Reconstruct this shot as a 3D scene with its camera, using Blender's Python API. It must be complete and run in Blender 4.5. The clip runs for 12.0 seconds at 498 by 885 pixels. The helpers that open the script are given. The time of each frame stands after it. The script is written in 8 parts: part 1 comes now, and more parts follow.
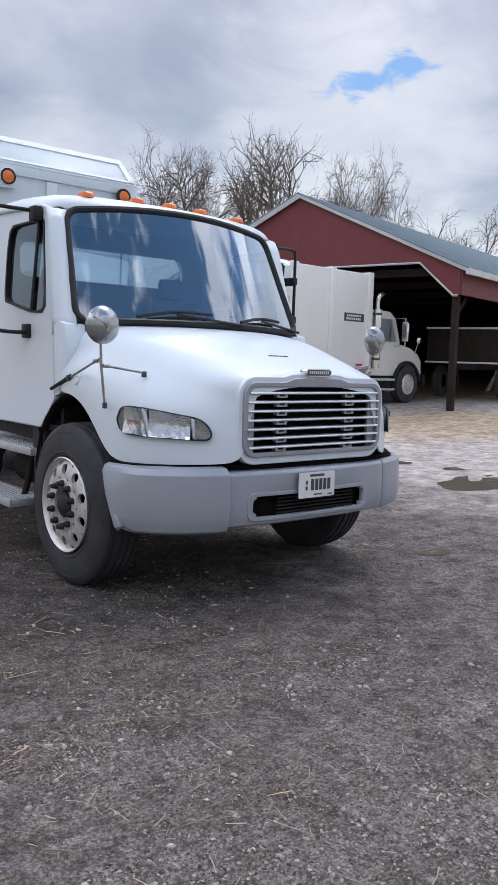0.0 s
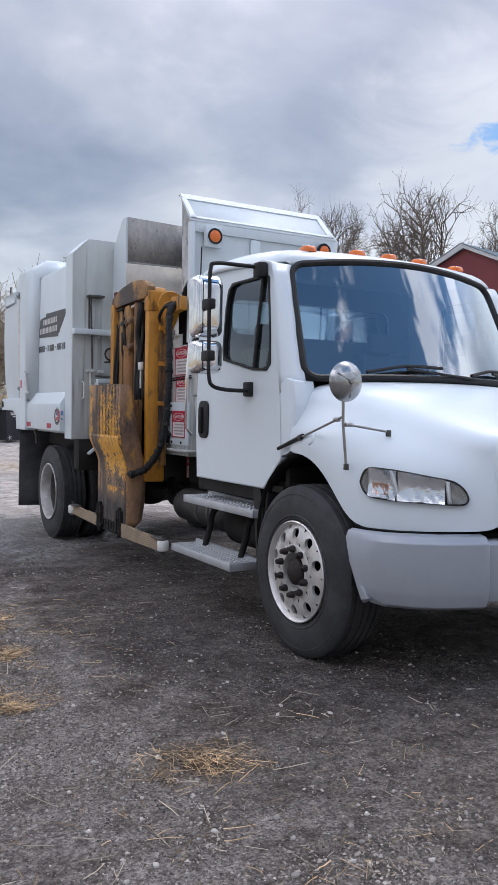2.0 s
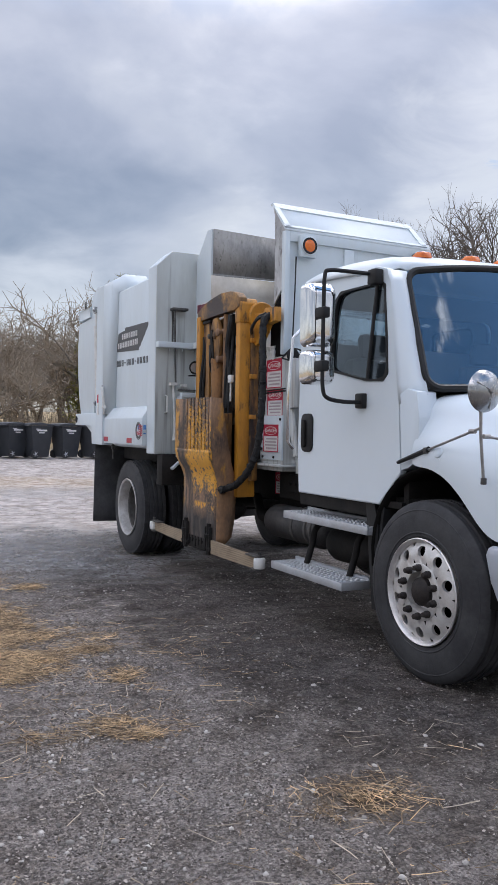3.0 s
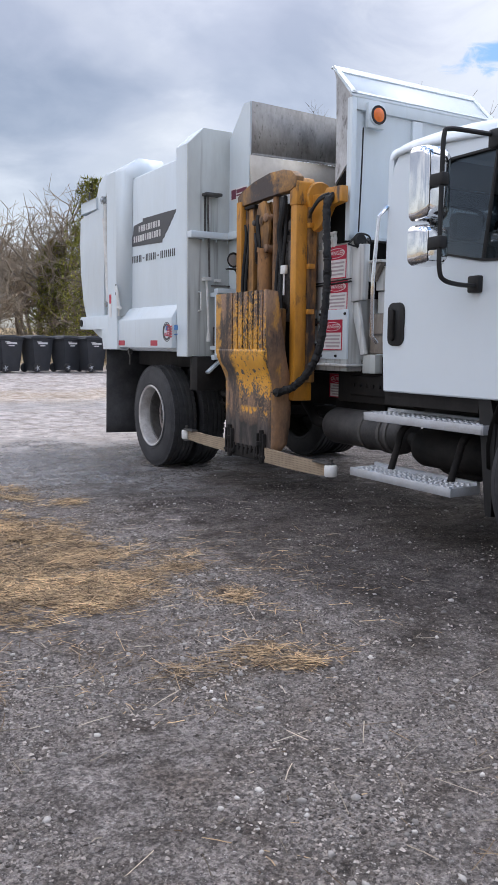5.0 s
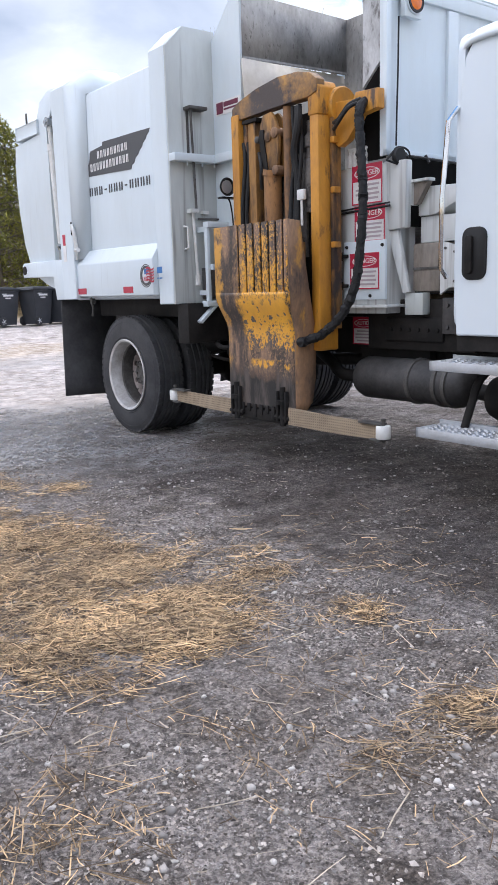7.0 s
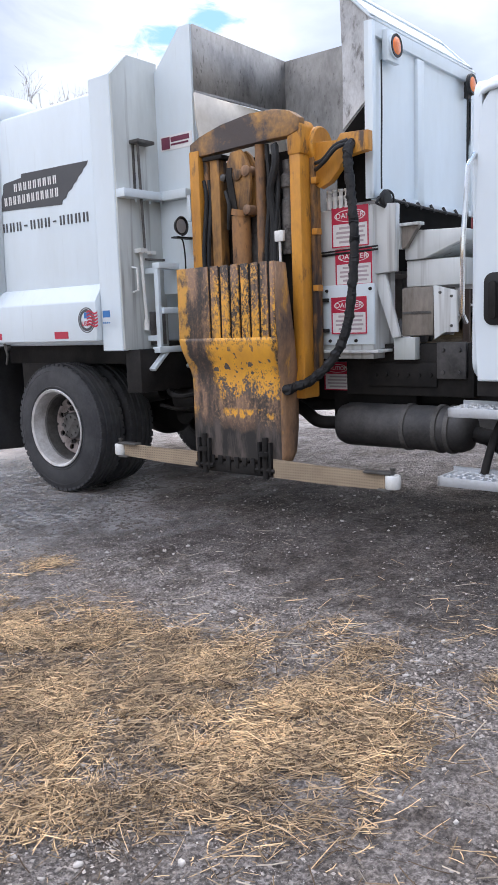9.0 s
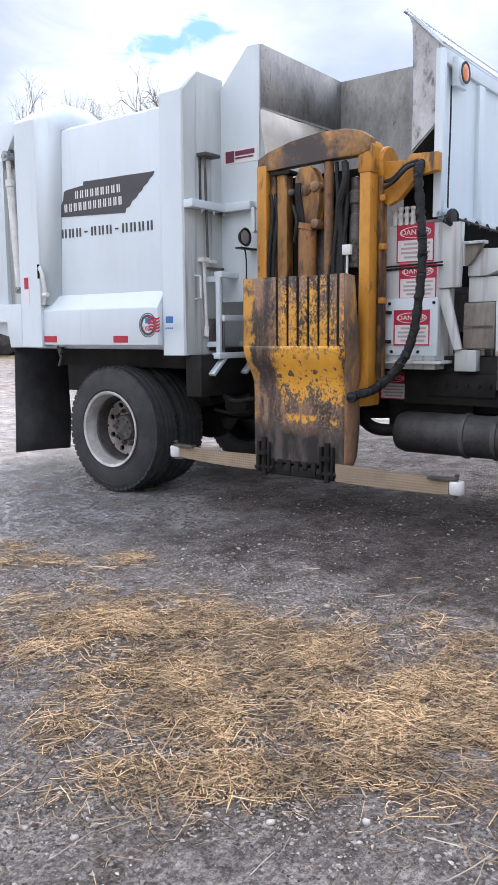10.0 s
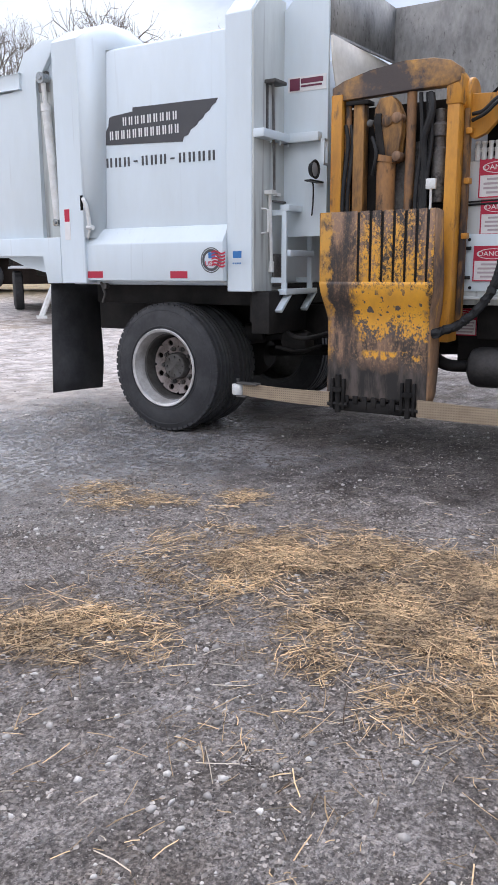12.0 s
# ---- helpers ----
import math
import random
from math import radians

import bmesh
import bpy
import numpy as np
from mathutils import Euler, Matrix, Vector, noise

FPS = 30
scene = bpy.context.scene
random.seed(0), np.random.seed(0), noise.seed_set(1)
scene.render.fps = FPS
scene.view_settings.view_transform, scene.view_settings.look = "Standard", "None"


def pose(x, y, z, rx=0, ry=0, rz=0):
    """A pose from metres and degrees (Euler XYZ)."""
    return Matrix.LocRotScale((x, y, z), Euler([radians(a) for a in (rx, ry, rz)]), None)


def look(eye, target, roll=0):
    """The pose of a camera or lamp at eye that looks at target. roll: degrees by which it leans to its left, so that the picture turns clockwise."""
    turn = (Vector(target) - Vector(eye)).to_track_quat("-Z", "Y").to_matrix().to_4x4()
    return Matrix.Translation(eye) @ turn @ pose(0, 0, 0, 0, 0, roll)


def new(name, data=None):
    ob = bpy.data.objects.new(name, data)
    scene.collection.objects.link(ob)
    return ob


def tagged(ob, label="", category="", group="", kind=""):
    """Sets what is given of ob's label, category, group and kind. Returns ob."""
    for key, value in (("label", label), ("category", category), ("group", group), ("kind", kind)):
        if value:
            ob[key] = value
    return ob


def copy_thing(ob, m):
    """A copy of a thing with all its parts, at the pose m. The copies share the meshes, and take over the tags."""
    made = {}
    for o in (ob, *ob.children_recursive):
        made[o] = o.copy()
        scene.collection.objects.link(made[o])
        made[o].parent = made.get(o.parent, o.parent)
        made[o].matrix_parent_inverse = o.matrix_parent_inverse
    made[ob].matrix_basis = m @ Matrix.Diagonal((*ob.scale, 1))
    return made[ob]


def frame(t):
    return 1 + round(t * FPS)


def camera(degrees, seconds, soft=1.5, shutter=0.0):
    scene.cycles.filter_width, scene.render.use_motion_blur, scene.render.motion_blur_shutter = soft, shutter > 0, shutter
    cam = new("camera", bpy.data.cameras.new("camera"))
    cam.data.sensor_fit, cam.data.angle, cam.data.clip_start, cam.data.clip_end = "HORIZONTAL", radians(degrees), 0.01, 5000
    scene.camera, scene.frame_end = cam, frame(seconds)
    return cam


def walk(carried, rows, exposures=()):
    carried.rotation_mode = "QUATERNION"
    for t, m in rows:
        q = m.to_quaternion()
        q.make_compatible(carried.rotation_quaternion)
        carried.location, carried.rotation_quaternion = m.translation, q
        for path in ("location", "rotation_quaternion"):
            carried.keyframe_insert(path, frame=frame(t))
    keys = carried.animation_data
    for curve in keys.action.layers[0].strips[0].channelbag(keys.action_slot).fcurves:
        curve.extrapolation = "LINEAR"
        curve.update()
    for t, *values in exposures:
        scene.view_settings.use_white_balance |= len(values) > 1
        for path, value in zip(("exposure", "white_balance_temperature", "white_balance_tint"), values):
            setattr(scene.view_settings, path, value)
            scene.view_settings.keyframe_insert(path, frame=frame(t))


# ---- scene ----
cam = camera(34.4, 12.0, 1.0)
PATH = [
    (0, (-0.012, 0.546, 1.45), (1.21, 2.117, 1.248), 1.8),
    (0.5, (0.014, 0.631, 1.452), (1.189, 2.239, 1.269), 1.8),
    (1, (-0.003, 0.801, 1.463), (1.102, 2.461, 1.312), 1.7),
    (1.4, (-0.133, 0.953, 1.465), (0.902, 2.66, 1.347), 1.5),
    (1.5, (-0.159, 0.982, 1.463), (0.852, 2.704, 1.351), 1.3),
    (2, (-0.328, 1.144, 1.456), (0.605, 2.911, 1.38), 1.0),
    (2.5, (-0.454, 1.348, 1.415), (0.426, 3.144, 1.368), 0.9),
    (3, (-0.667, 1.536, 1.414), (0.179, 3.348, 1.38), 1.0),
    (3.1, (-0.723, 1.569, 1.413), (0.122, 3.381, 1.377), 1.2),
    (3.2, (-0.778, 1.602, 1.412), (0.062, 3.416, 1.38), 1.1),
    (4.8, (-1.145, 2.365, 1.252), (-0.213, 4.123, 1.046), 0.6),
    (5, (-1.184, 2.481, 1.245), (-0.233, 4.224, 1.006), 0.5),
    (5.5, (-1.26, 2.835, 1.229), (-0.271, 4.546, 0.922), 0.4),
    (6, (-1.367, 3.17, 1.213), (-0.338, 4.848, 0.858), -0.1),
    (6.5, (-1.39, 3.505, 1.22), (-0.316, 5.15, 0.845), -0.8),
    (7, (-1.411, 3.799, 1.237), (-0.268, 5.397, 0.863), -1.7),
    (7.2, (-1.447, 3.92, 1.237), (-0.268, 5.494, 0.874), -2.0),
    (8.8, (-1.902, 4.79, 1.309), (-0.423, 6.102, 1.007), -2.4),
    (9, (-1.999, 4.892, 1.312), (-0.499, 6.182, 1.017), -2.0),
    (9.5, (-2.259, 5.041, 1.295), (-0.738, 6.309, 1.014), -1.1),
    (10, (-2.511, 5.189, 1.313), (-0.98, 6.446, 1.041), -0.4),
    (10.5, (-2.742, 5.372, 1.317), (-1.194, 6.611, 1.05), -0.2),
    (11, (-2.944, 5.548, 1.287), (-1.363, 6.736, 0.988), -0.3),
    (11.5, (-3.08, 5.768, 1.307), (-1.46, 6.889, 0.963), -0.6),
    (12, (-3.154, 6.076, 1.303), (-1.533, 7.168, 0.882), -0.2),
]
EXPOSURES = [(0.0, -0.17), (2.5, -0.15), (5.0, 0.05), (7.0, 0.47), (9.0, 0.50), (10.5, 0.45), (12.0, 0.40)]
walk(cam, [(t, look(eye, target, roll)) for t, eye, target, roll in PATH], EXPOSURES)

# ---- world, sun ----
SUN_AZ, SUN_EL = radians(68), radians(61)
world = bpy.data.worlds.new("sky")
scene.world = world
world.use_nodes = True
wn = world.node_tree
wn.nodes.clear()


def node(tree, kind, **settings):
    n = tree.nodes.new(kind)
    for key, value in settings.items():
        if key in n.inputs.keys():
            n.inputs[key].default_value = value
    return n


def math_node(tree, op, a, b=None, c=None, clamp=False):
    n = tree.nodes.new("ShaderNodeMath")
    n.operation, n.use_clamp = op, clamp
    for i, v in enumerate((a, b, c)):
        if v is None:
            continue
        if isinstance(v, (int, float)):
            n.inputs[i].default_value = v
        else:
            tree.links.new(v, n.inputs[i])
    return n.outputs[0]


def mix_colour(tree, fac, a, b, blend="MIX"):
    n = tree.nodes.new("ShaderNodeMix")
    n.data_type, n.blend_type = "RGBA", blend
    for sock, v in ((n.inputs[0], fac), (n.inputs[6], a), (n.inputs[7], b)):
        if isinstance(v, (int, float)):
            sock.default_value = v
        elif isinstance(v, tuple):
            sock.default_value = v if len(v) == 4 else (*v, 1)
        else:
            tree.links.new(v, sock)
    return n.outputs[2]


def ramp(tree, fac, stops, interp="LINEAR"):
    n = tree.nodes.new("ShaderNodeValToRGB")
    n.color_ramp.interpolation = interp
    els = n.color_ramp.elements
    while len(els) < len(stops):
        els.new(0.5)
    for e, (p, v) in zip(els, stops):
        e.position = p
        e.color = (*v, 1) if isinstance(v, tuple) else (v, v, v, 1)
    tree.links.new(fac, n.inputs[0])
    return n.outputs[0]


def heading(az, el):
    a, e = radians(az), radians(el)
    return (math.sin(a) * math.cos(e), math.cos(a) * math.cos(e), math.sin(e))


sky = wn.nodes.new("ShaderNodeTexSky")
sky.sky_type, sky.sun_disc = "NISHITA", False
sky.sun_elevation, sky.sun_rotation = SUN_EL, SUN_AZ
coord = wn.nodes.new("ShaderNodeTexCoord")
way = coord.outputs["Generated"]
sep = wn.nodes.new("ShaderNodeSeparateXYZ")
wn.links.new(way, sep.inputs[0])
up = math_node(wn, "MAXIMUM", sep.outputs[2], 0.0)
flat = math_node(wn, "DIVIDE", 1.0, math_node(wn, "ADD", up, 0.22))
scaled = wn.nodes.new("ShaderNodeVectorMath")
scaled.operation = "SCALE"
wn.links.new(way, scaled.inputs[0])
wn.links.new(flat, scaled.inputs["Scale"])
billow = node(wn, "ShaderNodeTexNoise", Scale=1.5, Detail=7.0, Roughness=0.5, Distortion=0.25)
wn.links.new(scaled.outputs[0], billow.inputs["Vector"])
wisps = node(wn, "ShaderNodeTexNoise", Scale=4.0, Detail=6.0, Roughness=0.55, Distortion=0.4)
wn.links.new(scaled.outputs[0], wisps.inputs["Vector"])


def spread(az, el, inner, outer):
    """1 towards a heading, 0 away from it, ragged by the wisps."""
    d = wn.nodes.new("ShaderNodeVectorMath")
    d.operation = "DOT_PRODUCT"
    wn.links.new(way, d.inputs[0])
    d.inputs[1].default_value = heading(az, el)
    ragged = math_node(wn, "ADD", d.outputs["Value"], math_node(wn, "MULTIPLY", math_node(wn, "SUBTRACT", wisps.outputs[0], 0.5), 0.05 * (1 - math.cos(radians(outer))) / 0.03))
    m = wn.nodes.new("ShaderNodeMapRange")
    m.interpolation_type = "SMOOTHSTEP"
    m.inputs["From Min"].default_value, m.inputs["From Max"].default_value = math.cos(radians(outer)), math.cos(radians(inner))
    wn.links.new(ragged, m.inputs["Value"])
    return m.outputs[0]


cloud = ramp(wn, billow.outputs[0], [(0.36, (0.40, 0.42, 0.50)), (0.46, (0.58, 0.60, 0.68)), (0.54, (0.83, 0.84, 0.90)), (0.63, (1.0, 1.0, 1.01))])
cloud = mix_colour(wn, math_node(wn, "MULTIPLY", spread(9, 16, 6, 22), 0.55), cloud, mix_colour(wn, ramp(wn, wisps.outputs[0], [(0.35, 0.0), (0.65, 1.0)]), (0.25, 0.28, 0.36), (0.42, 0.44, 0.53)))
cloud = mix_colour(wn, math_node(wn, "MULTIPLY", spread(44, 15, 3, 12), 0.7), cloud, mix_colour(wn, ramp(wn, wisps.outputs[0], [(0.35, 0.0), (0.6, 1.0)]), (0.80, 0.80, 0.87), (1.0, 1.0, 1.0)))
cloud = mix_colour(wn, math_node(wn, "MULTIPLY", spread(10, 7, 1, 7), 0.6), cloud, (0.93, 0.95, 1.0))
cloud = mix_colour(wn, math_node(wn, "MULTIPLY", spread(27, 27, 2, 9), 0.15), cloud, (0.62, 0.61, 0.70))
# one long ragged rent in the cloud
tatter = node(wn, "ShaderNodeTexNoise", Scale=13.0, Detail=6.0, Roughness=0.6, Distortion=0.6)
wn.links.new(scaled.outputs[0], tatter.inputs["Vector"])
azimuth = math_node(wn, "MULTIPLY", math_node(wn, "ARCTAN2", sep.outputs[0], sep.outputs[1]), 57.2958)
height_ = math_node(wn, "MULTIPLY", math_node(wn, "ARCSINE", sep.outputs[2]), 57.2958)


def rent(az, el, wide, tall, slope):
    u = math_node(wn, "SUBTRACT", azimuth, az)
    v = math_node(wn, "SUBTRACT", math_node(wn, "SUBTRACT", height_, el), math_node(wn, "MULTIPLY", u, slope))
    u, v = math_node(wn, "DIVIDE", u, wide), math_node(wn, "DIVIDE", v, tall)
    return math_node(wn, "SQRT", math_node(wn, "ADD", math_node(wn, "MULTIPLY", u, u), math_node(wn, "MULTIPLY", v, v)))


bank = math_node(wn, "ADD", rent(6.0, 14.2, 24.0, 4.2, 0.10), math_node(wn, "MULTIPLY", math_node(wn, "SUBTRACT", billow.outputs[0], 0.5), 2.2))
bank = ramp(wn, bank, [(0.25, 0.85), (1.15, 0.0)], "EASE")
cloud = mix_colour(wn, bank, cloud, mix_colour(wn, ramp(wn, wisps.outputs[0], [(0.35, 0.0), (0.65, 1.0)]), (0.24, 0.27, 0.35), (0.37, 0.40, 0.48)))
torn = math_node(wn, "MINIMUM", rent(45.6, 18.5, 4.0, 0.9, 0.2), rent(47.6, 19.3, 2.2, 1.0, -0.1))
torn = math_node(wn, "ADD", torn, math_node(wn, "MULTIPLY", math_node(wn, "SUBTRACT", tatter.outputs[0], 0.5), 3.2))
gap = ramp(wn, torn, [(0.15, 0.95), (1.1, 0.0)], "EASE")
# overhead the cover breaks up, and its cloud is brighter than near the horizon
thin = math_node(wn, "ADD", math_node(wn, "ADD", math_node(wn, "MULTIPLY", wisps.outputs[0], 0.80), math_node(wn, "MULTIPLY", tatter.outputs[0], 0.20)), math_node(wn, "SUBTRACT", math_node(wn, "MULTIPLY", spread(147, 51, 5, 27), 0.16), math_node(wn, "MULTIPLY", spread(120, 43, 2, 12), 0.08)))
broken = math_node(wn, "MULTIPLY", ramp(wn, thin, [(0.455, 0.0), (0.545, 1.0)]), ramp(wn, sep.outputs[2], [(0.44, 0.0), (0.57, 1.0)]))
gap = math_node(wn, "MAXIMUM", gap, broken)
cloud = mix_colour(wn, 1.0, cloud, ramp(wn, sep.outputs[2], [(0.30, (0.40, 0.40, 0.40)), (0.46, (0.58, 0.57, 0.56)), (0.58, (2.58, 2.44, 2.32)), (0.85, (2.35, 2.22, 2.10))]), "MULTIPLY")
cloud = mix_colour(wn, 1.0, cloud, (1.95, 1.93, 1.93), "MULTIPLY")
blue = (0.17, 0.40, 0.80)
sky_colour = mix_colour(wn, gap, cloud, blue)
low = ramp(wn, sep.outputs[2], [(0.0, 0.0), (0.04, 1.0)])
sky_colour = mix_colour(wn, low, (0.30, 0.30, 0.31), sky_colour)
clouds_light = wn.nodes.new("ShaderNodeBackground")
wn.links.new(sky_colour, clouds_light.inputs[0])
clouds_light.inputs[1].default_value = 0.90
high_light = wn.nodes.new("ShaderNodeBackground")
wn.links.new(sky.outputs[0], high_light.inputs[0])
high_light.inputs[1].default_value = 0.05
both = wn.nodes.new("ShaderNodeAddShader")
wn.links.new(clouds_light.outputs[0], both.inputs[0])
wn.links.new(high_light.outputs[0], both.inputs[1])
out = wn.nodes.new("ShaderNodeOutputWorld")
wn.links.new(both.outputs[0], out.inputs[0])

lamp = bpy.data.lights.new("sun", "SUN")
lamp.energy, lamp.angle, lamp.color = 0.85, radians(24), (1.0, 0.96, 0.9)
sun = new("sun", lamp)
sun.matrix_world = look((math.sin(SUN_AZ) * 30, math.cos(SUN_AZ) * 30, 30 * math.tan(SUN_EL)), (0, 0, 0))
scene.view_settings.exposure = 0.0

# ---- materials ----
def material(name, base, rough=0.5, metal=0.0, second=None, scale=6.0, amount=0.35, bump=0.0, bump_scale=60.0, stretch=(1, 1, 1),
             third=None, third_at=(0.6, 0.7), third_scale=14.0, coat=0.0, vary=0.0, spec=0.5):
    """A painted, cast or natural surface: base colour clouded with a second, worn through to a third, with fine relief."""
    m = bpy.data.materials.new(name)
    m.use_nodes = True
    t = m.node_tree
    p = t.nodes["Principled BSDF"]
    p.inputs["Roughness"].default_value, p.inputs["Metallic"].default_value = rough, metal
    p.inputs["Coat Weight"].default_value = coat
    p.inputs["Specular IOR Level"].default_value = spec
    co = t.nodes.new("ShaderNodeTexCoord")
    mp = t.nodes.new("ShaderNodeMapping")
    mp.inputs["Scale"].default_value = stretch
    t.links.new(co.outputs["Object"], mp.inputs[0])
    big = node(t, "ShaderNodeTexNoise", Scale=scale, Detail=5.0, Roughness=0.6)
    fine = node(t, "ShaderNodeTexNoise", Scale=scale * 9, Detail=3.0, Roughness=0.6)
    for n in (big, fine):
        t.links.new(mp.outputs[0], n.inputs["Vector"])
    second = second or tuple(c * 0.75 for c in base)
    f = math_node(t, "ADD", math_node(t, "MULTIPLY", ramp(t, big.outputs[0], [(0.38, 0.0), (0.68, 1.0)]), amount),
                  math_node(t, "MULTIPLY", ramp(t, fine.outputs[0], [(0.35, 0.0), (0.75, 1.0)]), amount * 0.45), clamp=True)
    colour = mix_colour(t, f, base, second)
    if vary:
        info = t.nodes.new("ShaderNodeObjectInfo")
        colour = mix_colour(t, math_node(t, "MULTIPLY", info.outputs["Random"], vary), colour, second)
    if third:
        worn = node(t, "ShaderNodeTexNoise", Scale=third_scale, Detail=6.0, Roughness=0.65)
        t.links.new(mp.outputs[0], worn.inputs["Vector"])
        w = ramp(t, worn.outputs[0], [(third_at[0], 0.0), (third_at[1], 1.0)])
        colour = mix_colour(t, w, colour, third)
    t.links.new(colour, p.inputs["Base Color"])
    t.links.new(math_node(t, "ADD", rough - 0.06, math_node(t, "MULTIPLY", fine.outputs[0], 0.14), clamp=True), p.inputs["Roughness"])
    if bump:
        rel = node(t, "ShaderNodeTexNoise", Scale=bump_scale, Detail=4.0, Roughness=0.6)
        t.links.new(mp.outputs[0], rel.inputs["Vector"])
        b = node(t, "ShaderNodeBump", Strength=bump, Distance=0.01)
        t.links.new(rel.outputs[0], b.inputs["Height"])
        t.links.new(b.outputs[0], p.inputs["Normal"])
    return m


cab_white = material("cab_white", (0.665, 0.728, 0.775), 0.34, second=(0.61, 0.667, 0.71), scale=1.2, amount=0.3, coat=0.12)
body_white = material("body_white", (0.655, 0.725, 0.77), 0.42, second=(0.56, 0.61, 0.62), scale=1.6, amount=0.4, stretch=(1, 1, 0.3),
                      third=(0.30, 0.28, 0.24), third_at=(0.70, 0.86), third_scale=4.0, bump=0.04, bump_scale=9)
panel_white = material("panel_white", (0.64, 0.66, 0.66), 0.5, second=(0.42, 0.415, 0.39), scale=2.2, amount=0.40, stretch=(1, 1, 0.22),
                       third=(0.17, 0.155, 0.14), third_at=(0.68, 0.86), third_scale=5.0, bump=0.05, bump_scale=14)
hopper_steel = material("hopper_steel", (0.38, 0.37, 0.355), 0.6, 0.15, second=(0.17, 0.165, 0.16), scale=3.5, amount=0.8, stretch=(1, 1, 0.5),
                        third=(0.075, 0.07, 0.065), third_at=(0.58, 0.76), third_scale=34.0, bump=0.2, bump_scale=30)
hopper_worn = material("hopper_worn", (0.56, 0.52, 0.46), 0.5, 0.1, second=(0.38, 0.34, 0.28), scale=3, amount=0.6,
                       third=(0.20, 0.17, 0.14), third_at=(0.66, 0.8), third_scale=7.0)
bumper_grey = material("bumper_grey", (0.34, 0.36, 0.40), 0.38, 0.25, second=(0.29, 0.31, 0.35), scale=3, amount=0.4)
grille_grey = material("grille_grey", (0.33, 0.34, 0.37), 0.32, 0.45, second=(0.26, 0.27, 0.29), scale=4, amount=0.4)
grille_slat = material("grille_slat", (0.62, 0.63, 0.66), 0.3, 0.35, second=(0.5, 0.51, 0.53), scale=5, amount=0.4)
rubber = material("rubber", (0.026, 0.026, 0.029), 0.72, spec=0.35, second=(0.062, 0.062, 0.064), scale=5, amount=0.7, bump=0.15, bump_scale=80)
black_plastic = material("black_plastic", (0.012, 0.012, 0.013), 0.5, spec=0.3, second=(0.025, 0.025, 0.025), scale=8, amount=0.5, bump=0.05)
chassis_black = material("chassis_black", (0.009, 0.0085, 0.0085), 0.65, spec=0.2, second=(0.028, 0.025, 0.023), scale=5, amount=0.7, bump=0.2, bump_scale=40)
# near black for liners, and for shade painted into gaps and recesses
liner_and_shade = material("liner_and_shade", (0.005, 0.005, 0.005), 0.9, spec=0.08, second=(0.012, 0.011, 0.010), scale=6, amount=0.6)
rod_steel = material("rod_steel", (0.42, 0.41, 0.40), 0.35, 0.7, second=(0.2, 0.19, 0.18), scale=20, amount=0.6)
chrome = material("chrome", (0.78, 0.78, 0.79), 0.10, 1.0, second=(0.6, 0.6, 0.6), scale=5, amount=0.3)
alloy = material("alloy", (0.70, 0.685, 0.67), 0.36, 0.5, second=(0.48, 0.45, 0.43), scale=9, amount=0.6, bump=0.05, bump_scale=60)
hub_black = material("hub_black", (0.016, 0.014, 0.014), 0.6, spec=0.25, second=(0.05, 0.04, 0.036), scale=20, amount=0.6, bump=0.2)
dirty_steel = material("dirty_steel", (0.12, 0.115, 0.11), 0.6, 0.3, second=(0.05, 0.045, 0.04), scale=12, amount=0.8, bump=0.12)
tread_alloy = material("tread_alloy", (0.55, 0.57, 0.60), 0.45, 0.5, second=(0.38, 0.38, 0.38), scale=8, amount=0.5, bump=0.08, bump_scale=50)
rim_white = material("rim_white", (0.60, 0.59, 0.58), 0.40, 0.2, second=(0.30, 0.275, 0.25), scale=7, amount=0.7)
mast_yellow = material("mast_yellow", (0.62, 0.275, 0.026), 0.5, second=(0.36, 0.155, 0.028), scale=6, amount=0.7, stretch=(1, 1, 0.35),
                       third=(0.085, 0.050, 0.030), third_at=(0.57, 0.68), third_scale=11.0, bump=0.08, bump_scale=30)
rust_yellow = material("rust_yellow", (0.44, 0.21, 0.045), 0.65, second=(0.09, 0.05, 0.026), scale=5, amount=0.8, stretch=(1, 1, 0.3),
                       third=(0.035, 0.024, 0.02), third_at=(0.46, 0.60), third_scale=6.0, bump=0.15, bump_scale=35)
hydraulic = material("hydraulic", (0.36, 0.17, 0.055), 0.6, second=(0.13, 0.075, 0.045), scale=7, amount=0.8, stretch=(1, 1, 0.4), third=(0.028, 0.020, 0.017), third_at=(0.52, 0.62), third_scale=9.0, bump=0.15)
arm_rust = material("arm_rust", (0.32, 0.18, 0.095), 0.7, second=(0.085, 0.058, 0.045), scale=6, amount=0.9, stretch=(1, 1, 0.4), third=(0.55, 0.27, 0.05), third_at=(0.56, 0.68), third_scale=9.0, bump=0.2, bump_scale=40)
crown_paint = material("crown_paint", (0.50, 0.25, 0.055), 0.6, second=(0.17, 0.10, 0.055), scale=4, amount=0.9,
                       third=(0.065, 0.050, 0.046), third_at=(0.38, 0.52), third_scale=3.2, bump=0.15, bump_scale=35)
rim_beige = material("rim_beige", (0.34, 0.29, 0.275), 0.5, 0.25, second=(0.13, 0.105, 0.095), scale=9, amount=0.8)
mirror_shell = material("mirror_shell", (0.46, 0.47, 0.48), 0.24, 0.9, second=(0.24, 0.24, 0.24), scale=8, amount=0.7)
